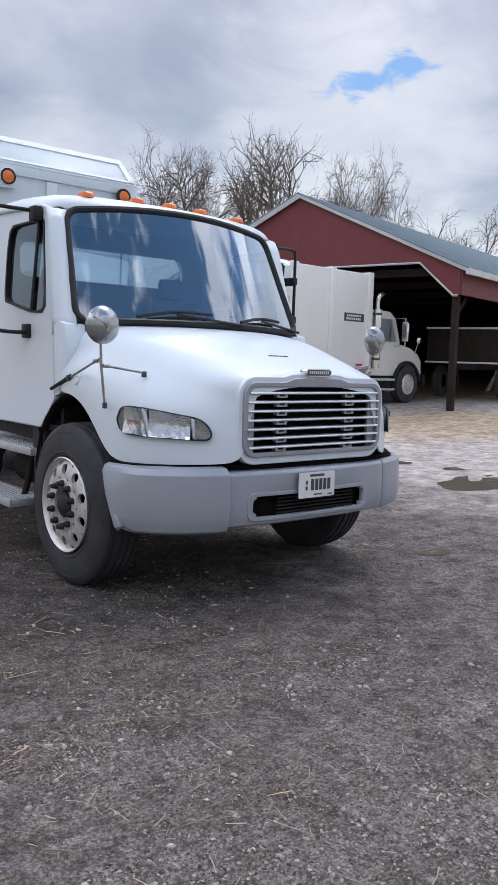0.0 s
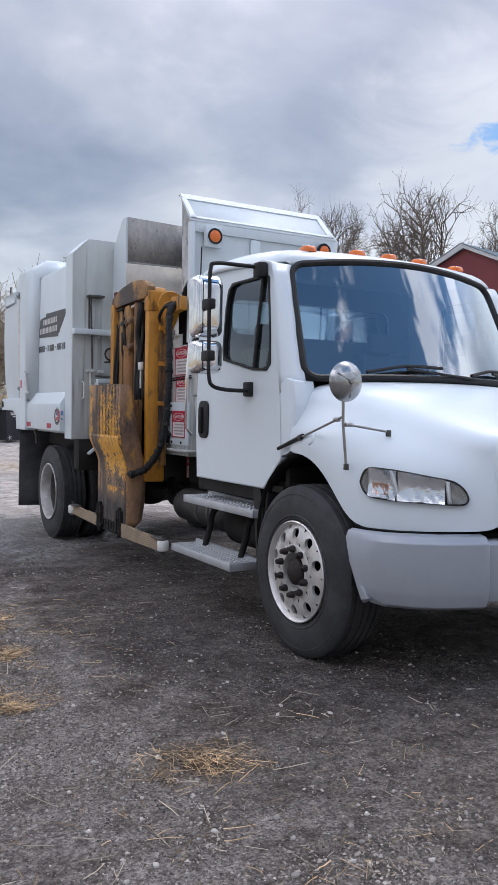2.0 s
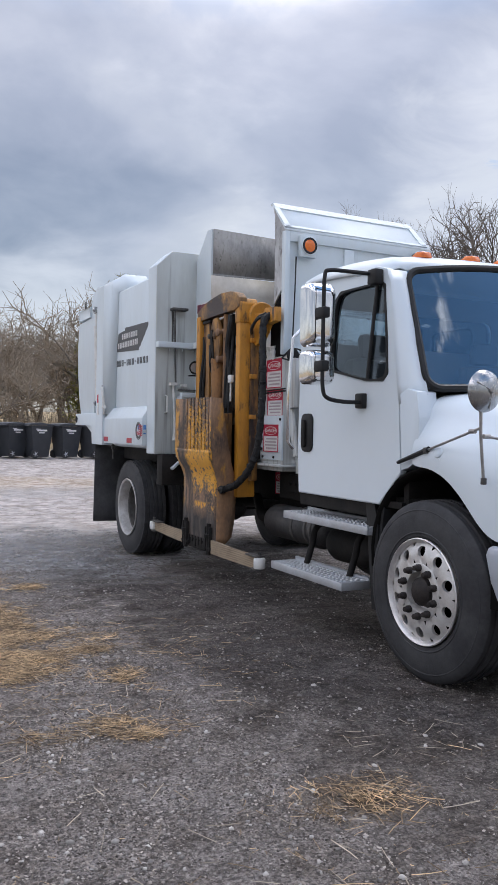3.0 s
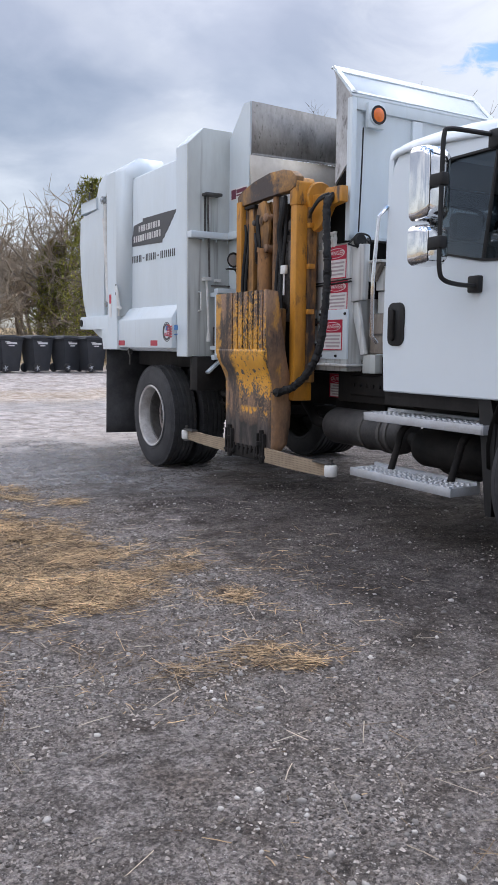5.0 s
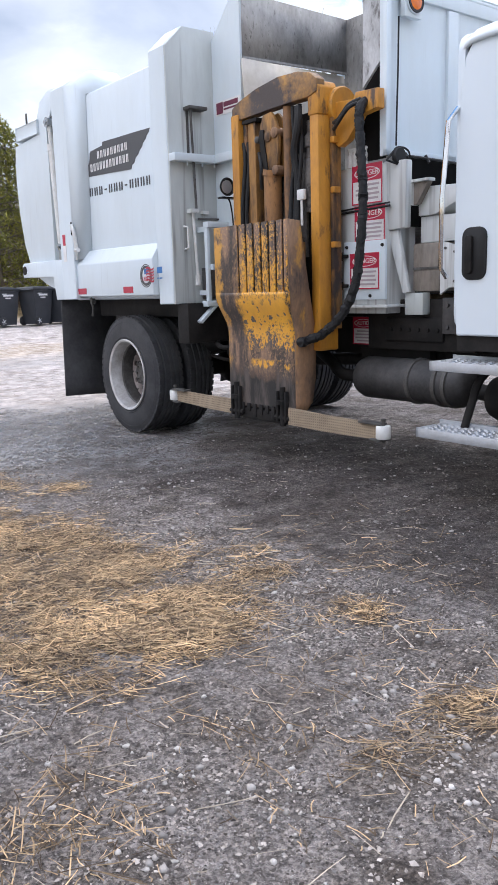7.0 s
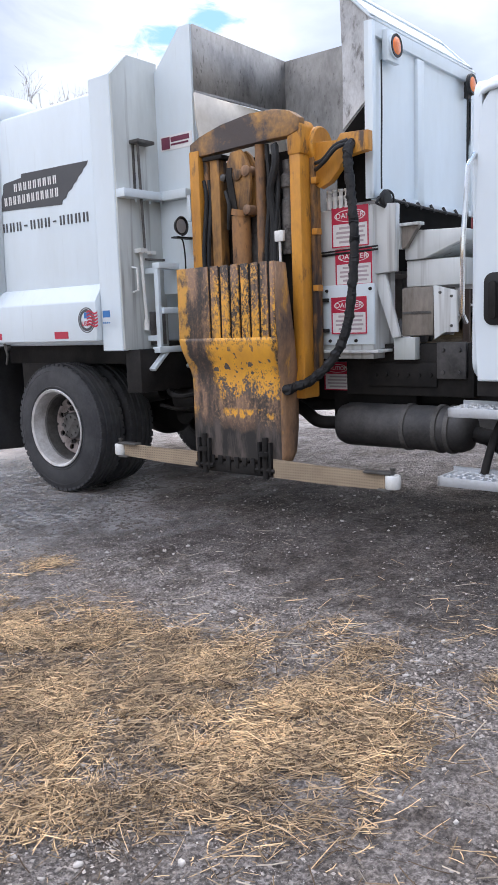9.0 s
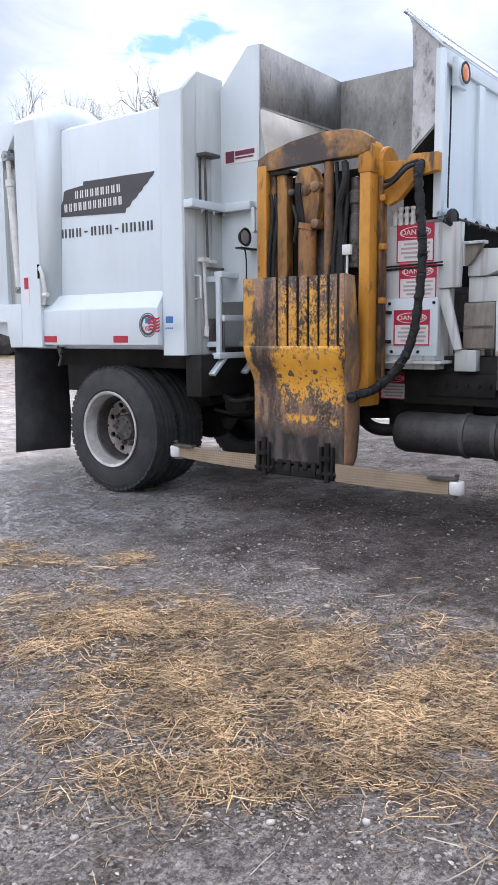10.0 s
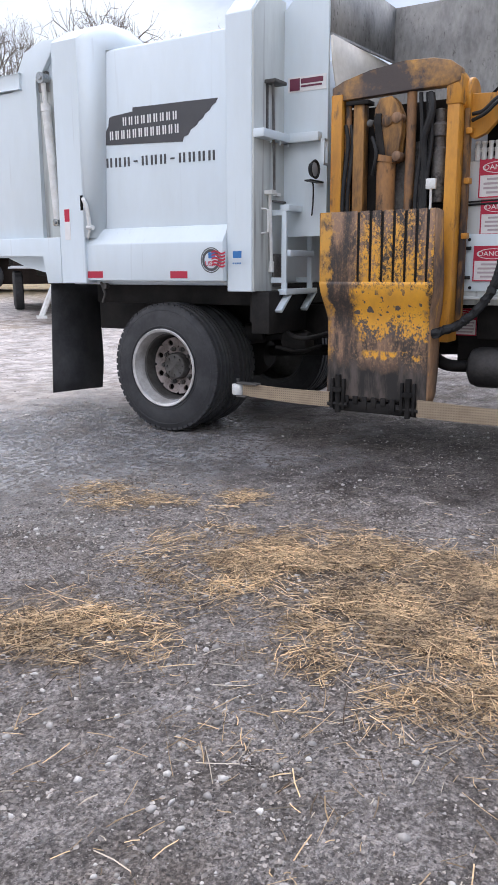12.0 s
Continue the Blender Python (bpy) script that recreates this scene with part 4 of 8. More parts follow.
bm = B()
ring(bm, dense(rounded(-0.540, 0.475, 0.508, 0.677, 0.045)), dense(rounded(-0.503, 0.438, 0.531, 0.655, 0.045)), "y", -0.006, 0.03, lambda a, p: (p[0], bumper_y(p[0]) + a, p[1]))
modify(part("slot_lip", bm, bumper_grey, bumper, smooth=35), "BEVEL", width=0.003)
bm = B()
for i in range(5):
    box(bm, -0.30, 0.36, -0.995, -0.965, 0.535 + i * 0.022, 0.545 + i * 0.022)
part("air_slot_grate", bm, chassis_black, bumper)
plate = part("licence_plate", prism(B(), rounded(-0.155, 0.150, 0.607, 0.765, 0.010, 3), "y", -1.062, -1.056), sign_white, truck, "white licence plate with dark bars")
small = [(-0.10, -0.085, 0.690, 0.715), (-0.10, -0.085, 0.655, 0.680), (-0.065, 0.055, 0.737, 0.752), (-0.03, 0.04, 0.622, 0.630), (0.09, 0.13, 0.618, 0.626)]
for x0, x1, z0, z1 in [(-0.055 + i * 0.035, -0.030 + i * 0.035, 0.652, 0.722) for i in range(5)] + small:
    bm = B()
    box(bm, x0, x1, -1.0645, -1.062, z0, z1)
    part("plate_bar", bm, decal_dark, plate)
bm = B()
box(bm, -0.12, 0.12, -1.056, -1.02, 0.63, 0.76)
part("plate_bracket", bm, chassis_black, plate)
plate.matrix_local = pose(-0.034, 0, 0.018)


# headlights follow the fender's curve: a rounded outer end, a low pointed inner end
def headlight(s):
    base = [(1.094, -0.45), (1.080, -0.525), (1.038, -0.62), (0.968, -0.715), (0.893, -0.80), (0.815, -0.868), (0.752, -0.912)]
    top = [(0.0, 0.56), (0.02, 0.74), (0.06, 0.90), (0.12, 0.98), (0.2, 1.0), (0.35, 0.97), (0.5, 0.89), (0.65, 0.80), (0.8, 0.72), (0.88, 0.63), (0.95, 0.48), (0.985, 0.34), (1.0, 0.22)]
    foot = [(0.0, 0.55), (0.02, 0.40), (0.06, 0.26), (0.12, 0.16), (0.2, 0.10), (0.4, 0.05), (0.6, 0.03), (0.9, 0.0), (0.96, 0.02), (0.985, 0.07), (1.0, 0.16)]

    def along(table, u):
        for (u0, v0), (u1, v1) in zip(table, table[1:]):
            if u <= u1:
                return v0 + (v1 - v0) * (u - u0) / (u1 - u0)
        return table[-1][1]

    def at_(u, v, off):
        k = min(5, int(u * 6))
        f = u * 6 - k
        x, y = base[k][0] + (base[k + 1][0] - base[k][0]) * f, base[k][1] + (base[k + 1][1] - base[k][1]) * f
        d = Vector((x, (y + 0.15) * 1.3, 0)).normalized()
        z0, z1 = 0.990 + 0.176 * along(foot, u), 0.990 + 0.176 * along(top, u)
        z = z0 + (z1 - z0) * v
        q = Vector((x, y, 0)) + d * (off - 0.05 * max(0.0, z - 1.02))
        return (s * q.x, q.y, z)

    us = [0.0, 0.01, 0.03, 0.06, 0.09, 0.12, 0.16, 0.2, 0.24, 0.28, 0.32, 0.36, 0.4, 0.44, 0.5, 0.56, 0.62, 0.68, 0.74, 0.78, 0.82, 0.86, 0.9, 0.94, 0.97, 0.99, 1.0]
    vs = [k / 8 for k in range(9)]
    bm = B()
    sheet(bm, [[at_(u, v, -0.016) for u in us] for v in vs])
    hl = modify(part("headlight", bm, black_plastic, truck, "clear-lens headlight with chrome bowls in a black rim", smooth=60), "SOLIDIFY", thickness=0.03, offset=0)
    bm = B()
    rim_ = [at_(u, 0.0, 0.010) for u in us] + [at_(u, 1.0, 0.010) for u in reversed(us)]
    tube(bm, rim_ + [rim_[0]], 0.0055, 6)
    part("bezel", bm, black_plastic, hl)

    def zone(name, u0, u1, mat, depth, twist=0.0, v0=0.0, v1=1.0):
        """A patch of the lamp's inside, dished like a bowl."""
        bm = B()
        n = 12
        rows = []
        for j in range(n + 1):
            v = v0 + (v1 - v0) * j / n
            rows.append([at_(u0 + (u1 - u0) * i / n, v, 0.004 + depth * ((2 * i / n - 1) ** 2 + (2 * j / n - 1) ** 2) * 0.5 + twist * math.sin(i * 1.9 + j)) for i in range(n + 1)])
        sheet(bm, rows)
        return part(name, bm, mat, hl, smooth=80)

    zone("side_housing", 0.0, 0.13, lamp_dark, 0.004, 0.001)
    zone("signal_bowl", 0.13, 0.39, lamp_chrome, 0.018, 0.0014)
    zone("turn_signal", 0.18, 0.33, signal_tint, 0.010, 0.0015, 0.14, 0.52)
    zone("low_beam_bowl", 0.405, 0.765, lamp_chrome, 0.022, 0.0016)
    zone("inner_housing", 0.79, 1.0, lamp_dark, 0.004, 0.001)
    for u0, u1, l0, l1 in ((0.335, 0.40, 0.97, 0.03), (0.765, 0.79, 0.95, 0.03)):
        bm = B()
        sheet(bm, [[at_(u0 + (u1 - u0) * (1 - k / 6), l1 + (l0 - l1) * k / 6, 0.0135), at_(u0 + (u1 - u0) * (1 - k / 6) + 0.035, l1 + (l0 - l1) * k / 6, 0.0135)] for k in range(7)])
        modify(part("divider", bm, reflector, hl), "SOLIDIFY", thickness=0.006, offset=0)
    bm = B()
    sheet(bm, [[at_(u, v, 0.018) for u in us] for v in vs])
    lens = face_out(part("lens", bm, lens_clear, hl, smooth=80), (s * 0.7, -1, 0))
    lens.visible_shadow = False


both_sides(headlight)
for s in (-1, 1):
    bm = B()
    lathe(bm, [(0.0, 0.010), (0.022, 0.009), (0.030, 0.005), (0.033, -0.004)], (0, 0, 0), "x", 20, s)
    ob = part("fender_badge", bm, cab_white, truck)
    ob.matrix_local = pose(s * 1.1155, 0.019, 1.297) @ pose(0, 0, 0, 0, -s * 18.7, -s * 3.3)

# ---- cab ----
def ws(u, v, grow=0.0):
    """A place on the windshield: u from -1 to 1 across, v from 0 at the base to 1 at the top."""
    w = 0.985 + (0.90 - 0.985) * v
    return (w * u, 0.285 + (0.625 - 0.285) * v - (0.19 - 0.05 * v) * (1 - u * u), 1.675 + (2.445 - 1.675) * v + (0.02 + 0.045 * v) * (1 - u * u))


U = [-1 + 2 * i / 16 for i in range(17)]


def ws_outline(inset=0.0, r=0.09, n=5):
    pts = []
    for cx, cz, a in ((1 - r, 1 - r * 1.3, 0), (-1 + r, 1 - r * 1.3, 90), (-1 + r, r * 1.3, 180), (1 - r, r * 1.3, 270)):
        for k in range(n + 1):
            t = radians(a + 90 * k / n)
            pts.append((cx + (r - inset) * math.cos(t), cz + (r * 1.3 - inset) * math.sin(t)))
    dense = []
    for p, q in zip(pts, pts[1:] + pts[:1]):
        n2 = max(1, int(math.hypot(q[0] - p[0], q[1] - p[1]) / 0.2))
        dense += [(p[0] + (q[0] - p[0]) * k / n2, p[1] + (q[1] - p[1]) * k / n2) for k in range(n2)]
    return dense


cab = truck
bm = B()
sheet(bm, [[ws(u, v) for u in U] for v in [i / 10 for i in range(11)]])
shield = face_out(part("windshield", bm, glass, cab, "curved windshield reflecting the clouds", smooth=180), (0, -1, 0.3))
shield.visible_shadow = False
bm = B()
tube(bm, [ws(*p) for p in ws_outline()] + [ws(*ws_outline()[0])], 0.024, 8)
part("windshield_gasket", bm, black_plastic, cab, "black rubber windshield seal")

# shell: A pillars, cowl, roof, side walls and back wall, all with inner faces
SX = 1.075


def pillar(s):
    bm = B()
    door_edge = [(0.435, 1.58), (0.458, 1.70), (0.505, 1.95), (0.560, 2.20), (0.600, 2.36), (0.645, 2.44)]
    rows = []
    for y, z in door_edge:
        v = (z - 1.675) / (2.445 - 1.675)
        e = Vector(ws(s * 1.0, max(-0.05, min(1.0, v))))
        d = Vector((s * (SX - 0.012 * max(0, v) - 0.03 * max(0, v) ** 2), y, z))
        m = (e + d) / 2 + Vector((s * 0.012, -0.012, 0))
        rows.append([e, e.lerp(m, 0.6), m, m.lerp(d, 0.6), d])
    sheet(bm, rows)
    modify(part("windshield_pillar", bm, cab_white, cab, smooth=120), "SOLIDIFY", thickness=0.02, offset=0)
    bm = B()
    prism(bm, [(0.28, 1.215), (0.34, 1.20), (0.405, 1.17), (0.405, 1.30), (0.425, 1.60), (0.435, 1.64), (0.36, 1.675), (0.27, 1.655), (0.24, 1.50), (0.25, 1.25)], "x", s * 1.079, s * 0.93, 0.006)
    part("cowl_panel", bm, cab_white, cab)


both_sides(pillar)
bm = B()
sheet(bm, [[(u * (0.98 if abs(u) == 1 else 1.0), 0.46 - (0.10) * (1 - u * u), 1.638 + 0.015 * (1 - u * u)) for u in U], [ws(u, -0.015) for u in U], [ws(u, 0.02) for u in U]])
part("cowl", bm, black_plastic, cab, "black cowl under the windshield", smooth=180)


def roof_row(y, zc, ze, w):
    half = [(w, ze - 0.05), (w - 0.012, ze), (w - 0.09, ze + (zc - ze) * 0.55), (w * 0.72, ze + (zc - ze) * 0.85), (w * 0.35, zc), (0, zc + 0.004)]
    return [(-x, y, z) for x, z in half] + [(x, y, z) for x, z in reversed(half[:-1])]


bm = B()
top = [ws(u, 1.0) for u in [-1, -0.985, -0.90, -0.7, -0.35, 0, 0.35, 0.7, 0.90, 0.985, 1]]
sheet(bm, [[(x, y, z + 0.0) for x, y, z in top], [(x * 1.03, y + 0.015, z + 0.035) for x, y, z in top], roof_row(0.66, 2.585, 2.475, 1.03), roof_row(0.85, 2.625, 2.505, 1.05), roof_row(1.2, 2.645, 2.535, 1.055), roof_row(1.55, 2.63, 2.545, 1.055), roof_row(1.66, 2.60, 2.53, 1.045), roof_row(1.685, 2.53, 2.46, 1.03)])
modify(modify(part("roof", bm, cab_white, cab, smooth=180), "SUBSURF", levels=1), "SOLIDIFY", thickness=0.02, offset=-1)

WIN_OUT = [(0.615, 1.735), (0.80, 1.745), (1.10, 1.805), (1.225, 1.83), (1.24, 1.90), (1.235, 2.20), (1.215, 2.33), (1.16, 2.375), (0.95, 2.375), (0.69, 2.375), (0.650, 2.35), (0.635, 2.25), (0.590, 2.0), (0.565, 1.78)]
DOOR_OUT = [(0.415, 1.155), (0.63, 0.945), (1.20, 0.945), (1.64, 0.945), (1.665, 1.30), (1.665, 2.0), (1.655, 2.40), (1.60, 2.49), (1.10, 2.50), (0.75, 2.485), (0.645, 2.455), (0.600, 2.37), (0.514, 2.0), (0.443, 1.60)]


def lean(z):
    return 0.0 if z < 1.7 else -0.045 * ((z - 1.7) / 0.8) ** 1.3


def door(s):
    f = lambda a, p: (s * (a + lean(p[1])), p[0], p[1])
    bm = B()
    ring(bm, DOOR_OUT, WIN_OUT, "x", SX, SX - 0.05, f)
    d = modify(part("door", bm, cab_white, cab, "white cab door with a framed side window", smooth=30), "BEVEL", width=0.008)
    c = Vector((sum(p[0] for p in WIN_OUT) / 14, sum(p[1] for p in WIN_OUT) / 14))
    bm = B()
    out_, in_ = [], []
    for i, p in enumerate(WIN_OUT):
        a_, p, b_ = Vector(WIN_OUT[i - 1]), Vector(p), Vector(WIN_OUT[(i + 1) % 14])
        for q_ in (a_, b_):
            e_ = min(0.30, 0.06 / (q_ - p).length)
            w_ = p.lerp(q_, e_ * 0.2)
            out_.append(((w_.x - c.x) * 1.02 + c.x, (w_.y - c.y) * 1.015 + c.y))
        for k_ in (0.12, 0.88):
            l_, r_ = p.lerp(a_, min(0.45, 0.07 / (a_ - p).length)), p.lerp(b_, min(0.45, 0.07 / (b_ - p).length))
            w_ = l_ * (1 - k_) ** 2 + p * 2 * k_ * (1 - k_) + r_ * k_ ** 2
            in_.append(((w_.x - c.x) * 0.965 + c.x, (w_.y - c.y) * 0.972 + c.y))
    ring(bm, out_, in_, "x", SX + 0.006, SX - 0.03, f)
    part("window_seal", bm, black_plastic, d, smooth=60)
    bm = B()
    box(bm, *sorted((s * (SX - 0.056), s * (SX - 0.085))), 0.60, 1.60, 0.97, 1.70, 0.01)
    part("door_lining", bm, dash_grey, d)
    bm = B()
    v = [bm.verts.new(f(SX - 0.018, p)) for p in WIN_OUT]
    bm.faces.new(v)
    g = face_out(part("side_window", bm, tinted, d), (s, 0, 0))
    g.visible_shadow = False
    bm = B()
    tube(bm, [f(SX - 0.006, (0.795, 1.74)), f(SX - 0.006, (0.745, 2.38))], 0.012, 6)
    part("vent_bar", bm, black_plastic, d)
    bm = B()
    prism(bm, rounded(1.447, 1.605, 1.252, 1.534, 0.05), "x", s * (SX + 0.010), s * (SX - 0.01), 0.006)
    part("handle_recess", bm, black_plastic, d)
    bm = B()
    prism(bm, rounded(1.53, 1.575, 1.285, 1.49, 0.018), "x", s * (SX + 0.028), s * (SX + 0.004), 0.006)
    part("door_handle", bm, chassis_black, d)
    bm = B()
    tube(bm, [(s * 1.09, 1.70, 1.27), (s * 1.135, 1.705, 1.32), (s * 1.14, 1.70, 1.7), (s * 1.12, 1.68, 2.10), (s * 1.05, 1.675, 2.17)], 0.014, 8)
    part("grab_bar", bm, chrome, cab)


both_sides(door)
# back wall with its window, floor and sides under the doors
bm = B()
ring(bm, rounded(-1.04, 1.04, 0.96, 2.56, 0.10), rounded(-0.80, 0.80, 2.06, 2.35, 0.08), "y", 1.685, 1.64)
part("back_wall", bm, cab_white, cab)
bm = B()
ring(bm, rounded(-1.02, 1.02, 0.98, 2.52, 0.08), rounded(-0.79, 0.79, 2.07, 2.34, 0.07), "y", 1.636, 1.620)
part("cab_lining", bm, dash_grey, cab, "grey cab lining")
bm = B()
box(bm, -0.80, 0.80, 1.655, 1.66, 2.06, 2.35)
rw = part("rear_window", bm, glass, cab)
rw.visible_shadow = False
bm = B()
box(bm, -1.03, 1.03, 0.45, 1.65, 0.93, 0.97)
box(bm, -1.05, -1.02, 0.80, 1.65, 0.86, 0.945)
box(bm, 1.02, 1.05, 0.80, 1.65, 0.86, 0.945)
box(bm, -1.0, 1.0, 0.42, 0.47, 0.95, 1.60)
part("cab_floor", bm, chassis_black, cab)
bm = B()
prism(bm, [(0.20, 1.50), (0.42, 1.66), (0.66, 1.67), (0.78, 1.60), (0.76, 1.35), (0.45, 1.20)], "x", -0.98, 0.98, 0.03)
part("dashboard", bm, dash_grey, cab)
for x in (-0.55, 0.55):
    bm = B()
    box(bm, x - 0.25, x + 0.25, 0.95, 1.42, 1.15, 1.32, 0.05)
    box(bm, x - 0.24, x + 0.24, 1.38, 1.52, 1.25, 1.95, 0.05)
    box(bm, x - 0.13, x + 0.13, 1.41, 1.50, 1.96, 2.14, 0.04)
    part("driver_seat" if x > 0 else "passenger_seat", bm, seat_grey, cab)
bm = B()
wheel_at = Matrix.Translation((0.52, 0.76, 1.66)) @ pose(0, 0, 0, -50, 0, 0)
pts = [wheel_at @ Vector((0.225 * math.cos(2 * math.pi * k / 28), 0.225 * math.sin(2 * math.pi * k / 28), 0)) for k in range(29)]
tube(bm, pts, 0.016, 8)
for a in (90, 210, 330):
    tube(bm, [wheel_at @ Vector((0, 0, 0)), wheel_at @ Vector((0.22 * math.cos(radians(a)), 0.22 * math.sin(radians(a)), 0))], 0.014, 6)
tube(bm, [wheel_at @ Vector((0, 0, 0.01)), wheel_at @ Vector((0, 0, -0.25))], 0.05, 10)
part("steering_wheel", bm, black_plastic, cab)


# wipers
def wiper(x0, x1):
    bm = B()
    a, b = Vector(ws(x0, 0.03)), Vector(ws(x1, 0.075))
    tip = Vector(ws((x0 + x1) / 2, 0.078))
    off = Vector((0, -0.035, 0.012))
    tube(bm, [Vector(ws(x1 + 0.28, 0.0)) + off, (a + b) / 2 + off * 1.6], 0.010, 6)
    tube(bm, curve_pts([a + off, tip + off * 1.2, b + off]), 0.012, 6)
    part("wiper", bm, black_plastic, cab)


wiper(-0.62, -0.02)
wiper(0.25, 0.72)
for x in (-0.69, -0.27, 0.02, 0.31, 0.68):
    bm = B()
    z = 2.60 - 0.022 * (abs(x) / 0.7) ** 2
    prism(bm, [(0.66, z - 0.015), (0.68, z + 0.028), (0.74, z + 0.036), (0.79, z + 0.02), (0.80, z - 0.015)], "x", x - 0.036, x + 0.036, 0.010)
    part("marker_light", bm, amber, cab, "amber roof marker light")


# mirrors on black tube frames
def door_mirror(s):
    bm = B()
    tube(bm, curve_pts([(s * 1.03, 0.73, 2.425), (s * 1.20, 0.755, 2.43), (s * 1.375, 0.785, 2.43), (s * 1.41, 0.79, 2.39), (s * 1.415, 0.79, 2.2), (s * 1.415, 0.79, 1.85), (s * 1.41, 0.79, 1.68), (s * 1.375, 0.79, 1.62), (s * 1.25, 0.80, 1.60), (s * 1.07, 0.82, 1.60)], 5), 0.0135, 8)
    fr = part("mirror_bracket", bm, black_plastic, truck, "black tubular mirror bracket with chrome mirrors")
    for z, y in ((2.40, 0.715), (1.605, 0.83)):
        bm = B()
        box(bm, s * 1.075 - 0.035, s * 1.075 + 0.035, y - 0.045, y + 0.045, z - 0.045, z + 0.055, 0.012)
        part("mirror_mount", bm, black_plastic, fr)
    for z0, z1, nm in ((1.955, 2.37, "main_mirror"), (1.71, 1.935, "wide_angle_mirror")):
        bm = B()
        rows = []
        for off, k in ((0.865, 0.62), (0.872, 0.84), (0.90, 0.97), (0.95, 1.0), (1.0, 1.0)):
            rows.append([(s * (1.36 + (u - 1.36) * k), off, (z0 + z1) / 2 + (v - (z0 + z1) / 2) * k) for u, v in rounded(1.258, 1.462, z0, z1, 0.045, 5)])
        g_ = sheet(bm, rows, closed=True)
        bm.faces.new(g_[0])
        bm.faces.new(g_[-1])
        mm = part(nm, bm, chrome, truck, "chrome-backed side mirror", smooth=60)
        bm = B()
        prism(bm, rounded(1.272, 1.448, z0 + 0.015, z1 - 0.015, 0.04, 5), "y", 1.0, 1.006)
        for v in bm.verts:
            v.co.x *= s
        part("mirror_glass", bm, chrome, mm)
        bm = B()
        box(bm, s * 1.405 - 0.028, s * 1.405 + 0.028, 0.765, 0.872, (z0 + z1) / 2 - 0.035, (z0 + z1) / 2 + 0.035, 0.012)
        part("clamp", bm, black_plastic, mm)


both_sides(door_mirror)

# convex mirrors on both fenders, each on three rods
def fender_mirror_on(s):
    bm = B()
    tube(bm, [(s * 1.135, -0.365, 1.165), (s * 1.165, -0.37, 1.40), (s * 1.172, -0.372, 1.63)], 0.0085, 8)
    fm = part("fender_mirror", bm, rod_steel, truck, "round convex mirror on chrome fender rods")
    c = Vector((s * 1.174, -0.405, 1.63))
    bm = B()
    lathe(bm, [(0.0, -0.045), (0.05, -0.040), (0.085, -0.022), (0.108, 0.0), (0.111, 0.008), (0.104, 0.012), (0.06, 0.018), (0.0, 0.020)], c, "y", 36)
    part("mirror_head", bm, mirror_shell, fm)
    bm = B()
    for a in (40, 150, 275):
        d = Vector((math.cos(radians(a)), 0, math.sin(radians(a))))
        tube(bm, [c + Vector((0, -0.050, 0)), c + d * 0.09 + Vector((0, -0.024, 0))], 0.004, 6)
    lathe(bm, [(0.0, -0.060), (0.013, -0.057), (0.015, -0.045), (0.0, -0.04)], c, "y", 12)
    part("mirror_back_plate", bm, rod_steel, fm)
    for p, q, nm in (((1.165, -0.37, 1.44), (1.11, 0.20, 1.285), "rear_rod"), ((1.165, -0.37, 1.40), (0.945, -0.49, 1.36), "front_rod")):
        bm = B()
        tube(bm, [(s * p[0], p[1], p[2]), (s * q[0], q[1], q[2])], 0.0075, 8)
        m_ = Vector(p).lerp(Vector(q), 0.12)
        lathe(bm, [(0.013, -0.02), (0.013, 0.02)], (s * m_.x, m_.y, m_.z), "y" if "rear" in nm else "x", 10)
        part(nm, bm, rod_steel, fm)
    bm = B()
    tube(bm, [(s * 1.118, 0.10, 1.315), (s * 1.11, 0.22, 1.28), (s * 1.105, 0.40, 1.225)], 0.017, 8, 0.012)
    part("rod_boot", bm, black_plastic, fm)
    for x, y, z in ((1.135, -0.365, 1.165), (0.945, -0.49, 1.355), (1.125, 0.12, 1.31)):
        bm = B()
        box(bm, s * x - 0.011, s * x + 0.013, y - 0.012, y + 0.012, z - 0.022, z + 0.014, 0.004)
        part("rod_foot", bm, dirty_steel, fm)
    bm = B()
    lathe(bm, [(0.0, -0.012), (0.035, -0.010), (0.04, 0.0)], (s * 1.113, 0.03, 1.24), "x", 20, -s)
    part("fender_marker", bm, cab_white, truck)


both_sides(fender_mirror_on)


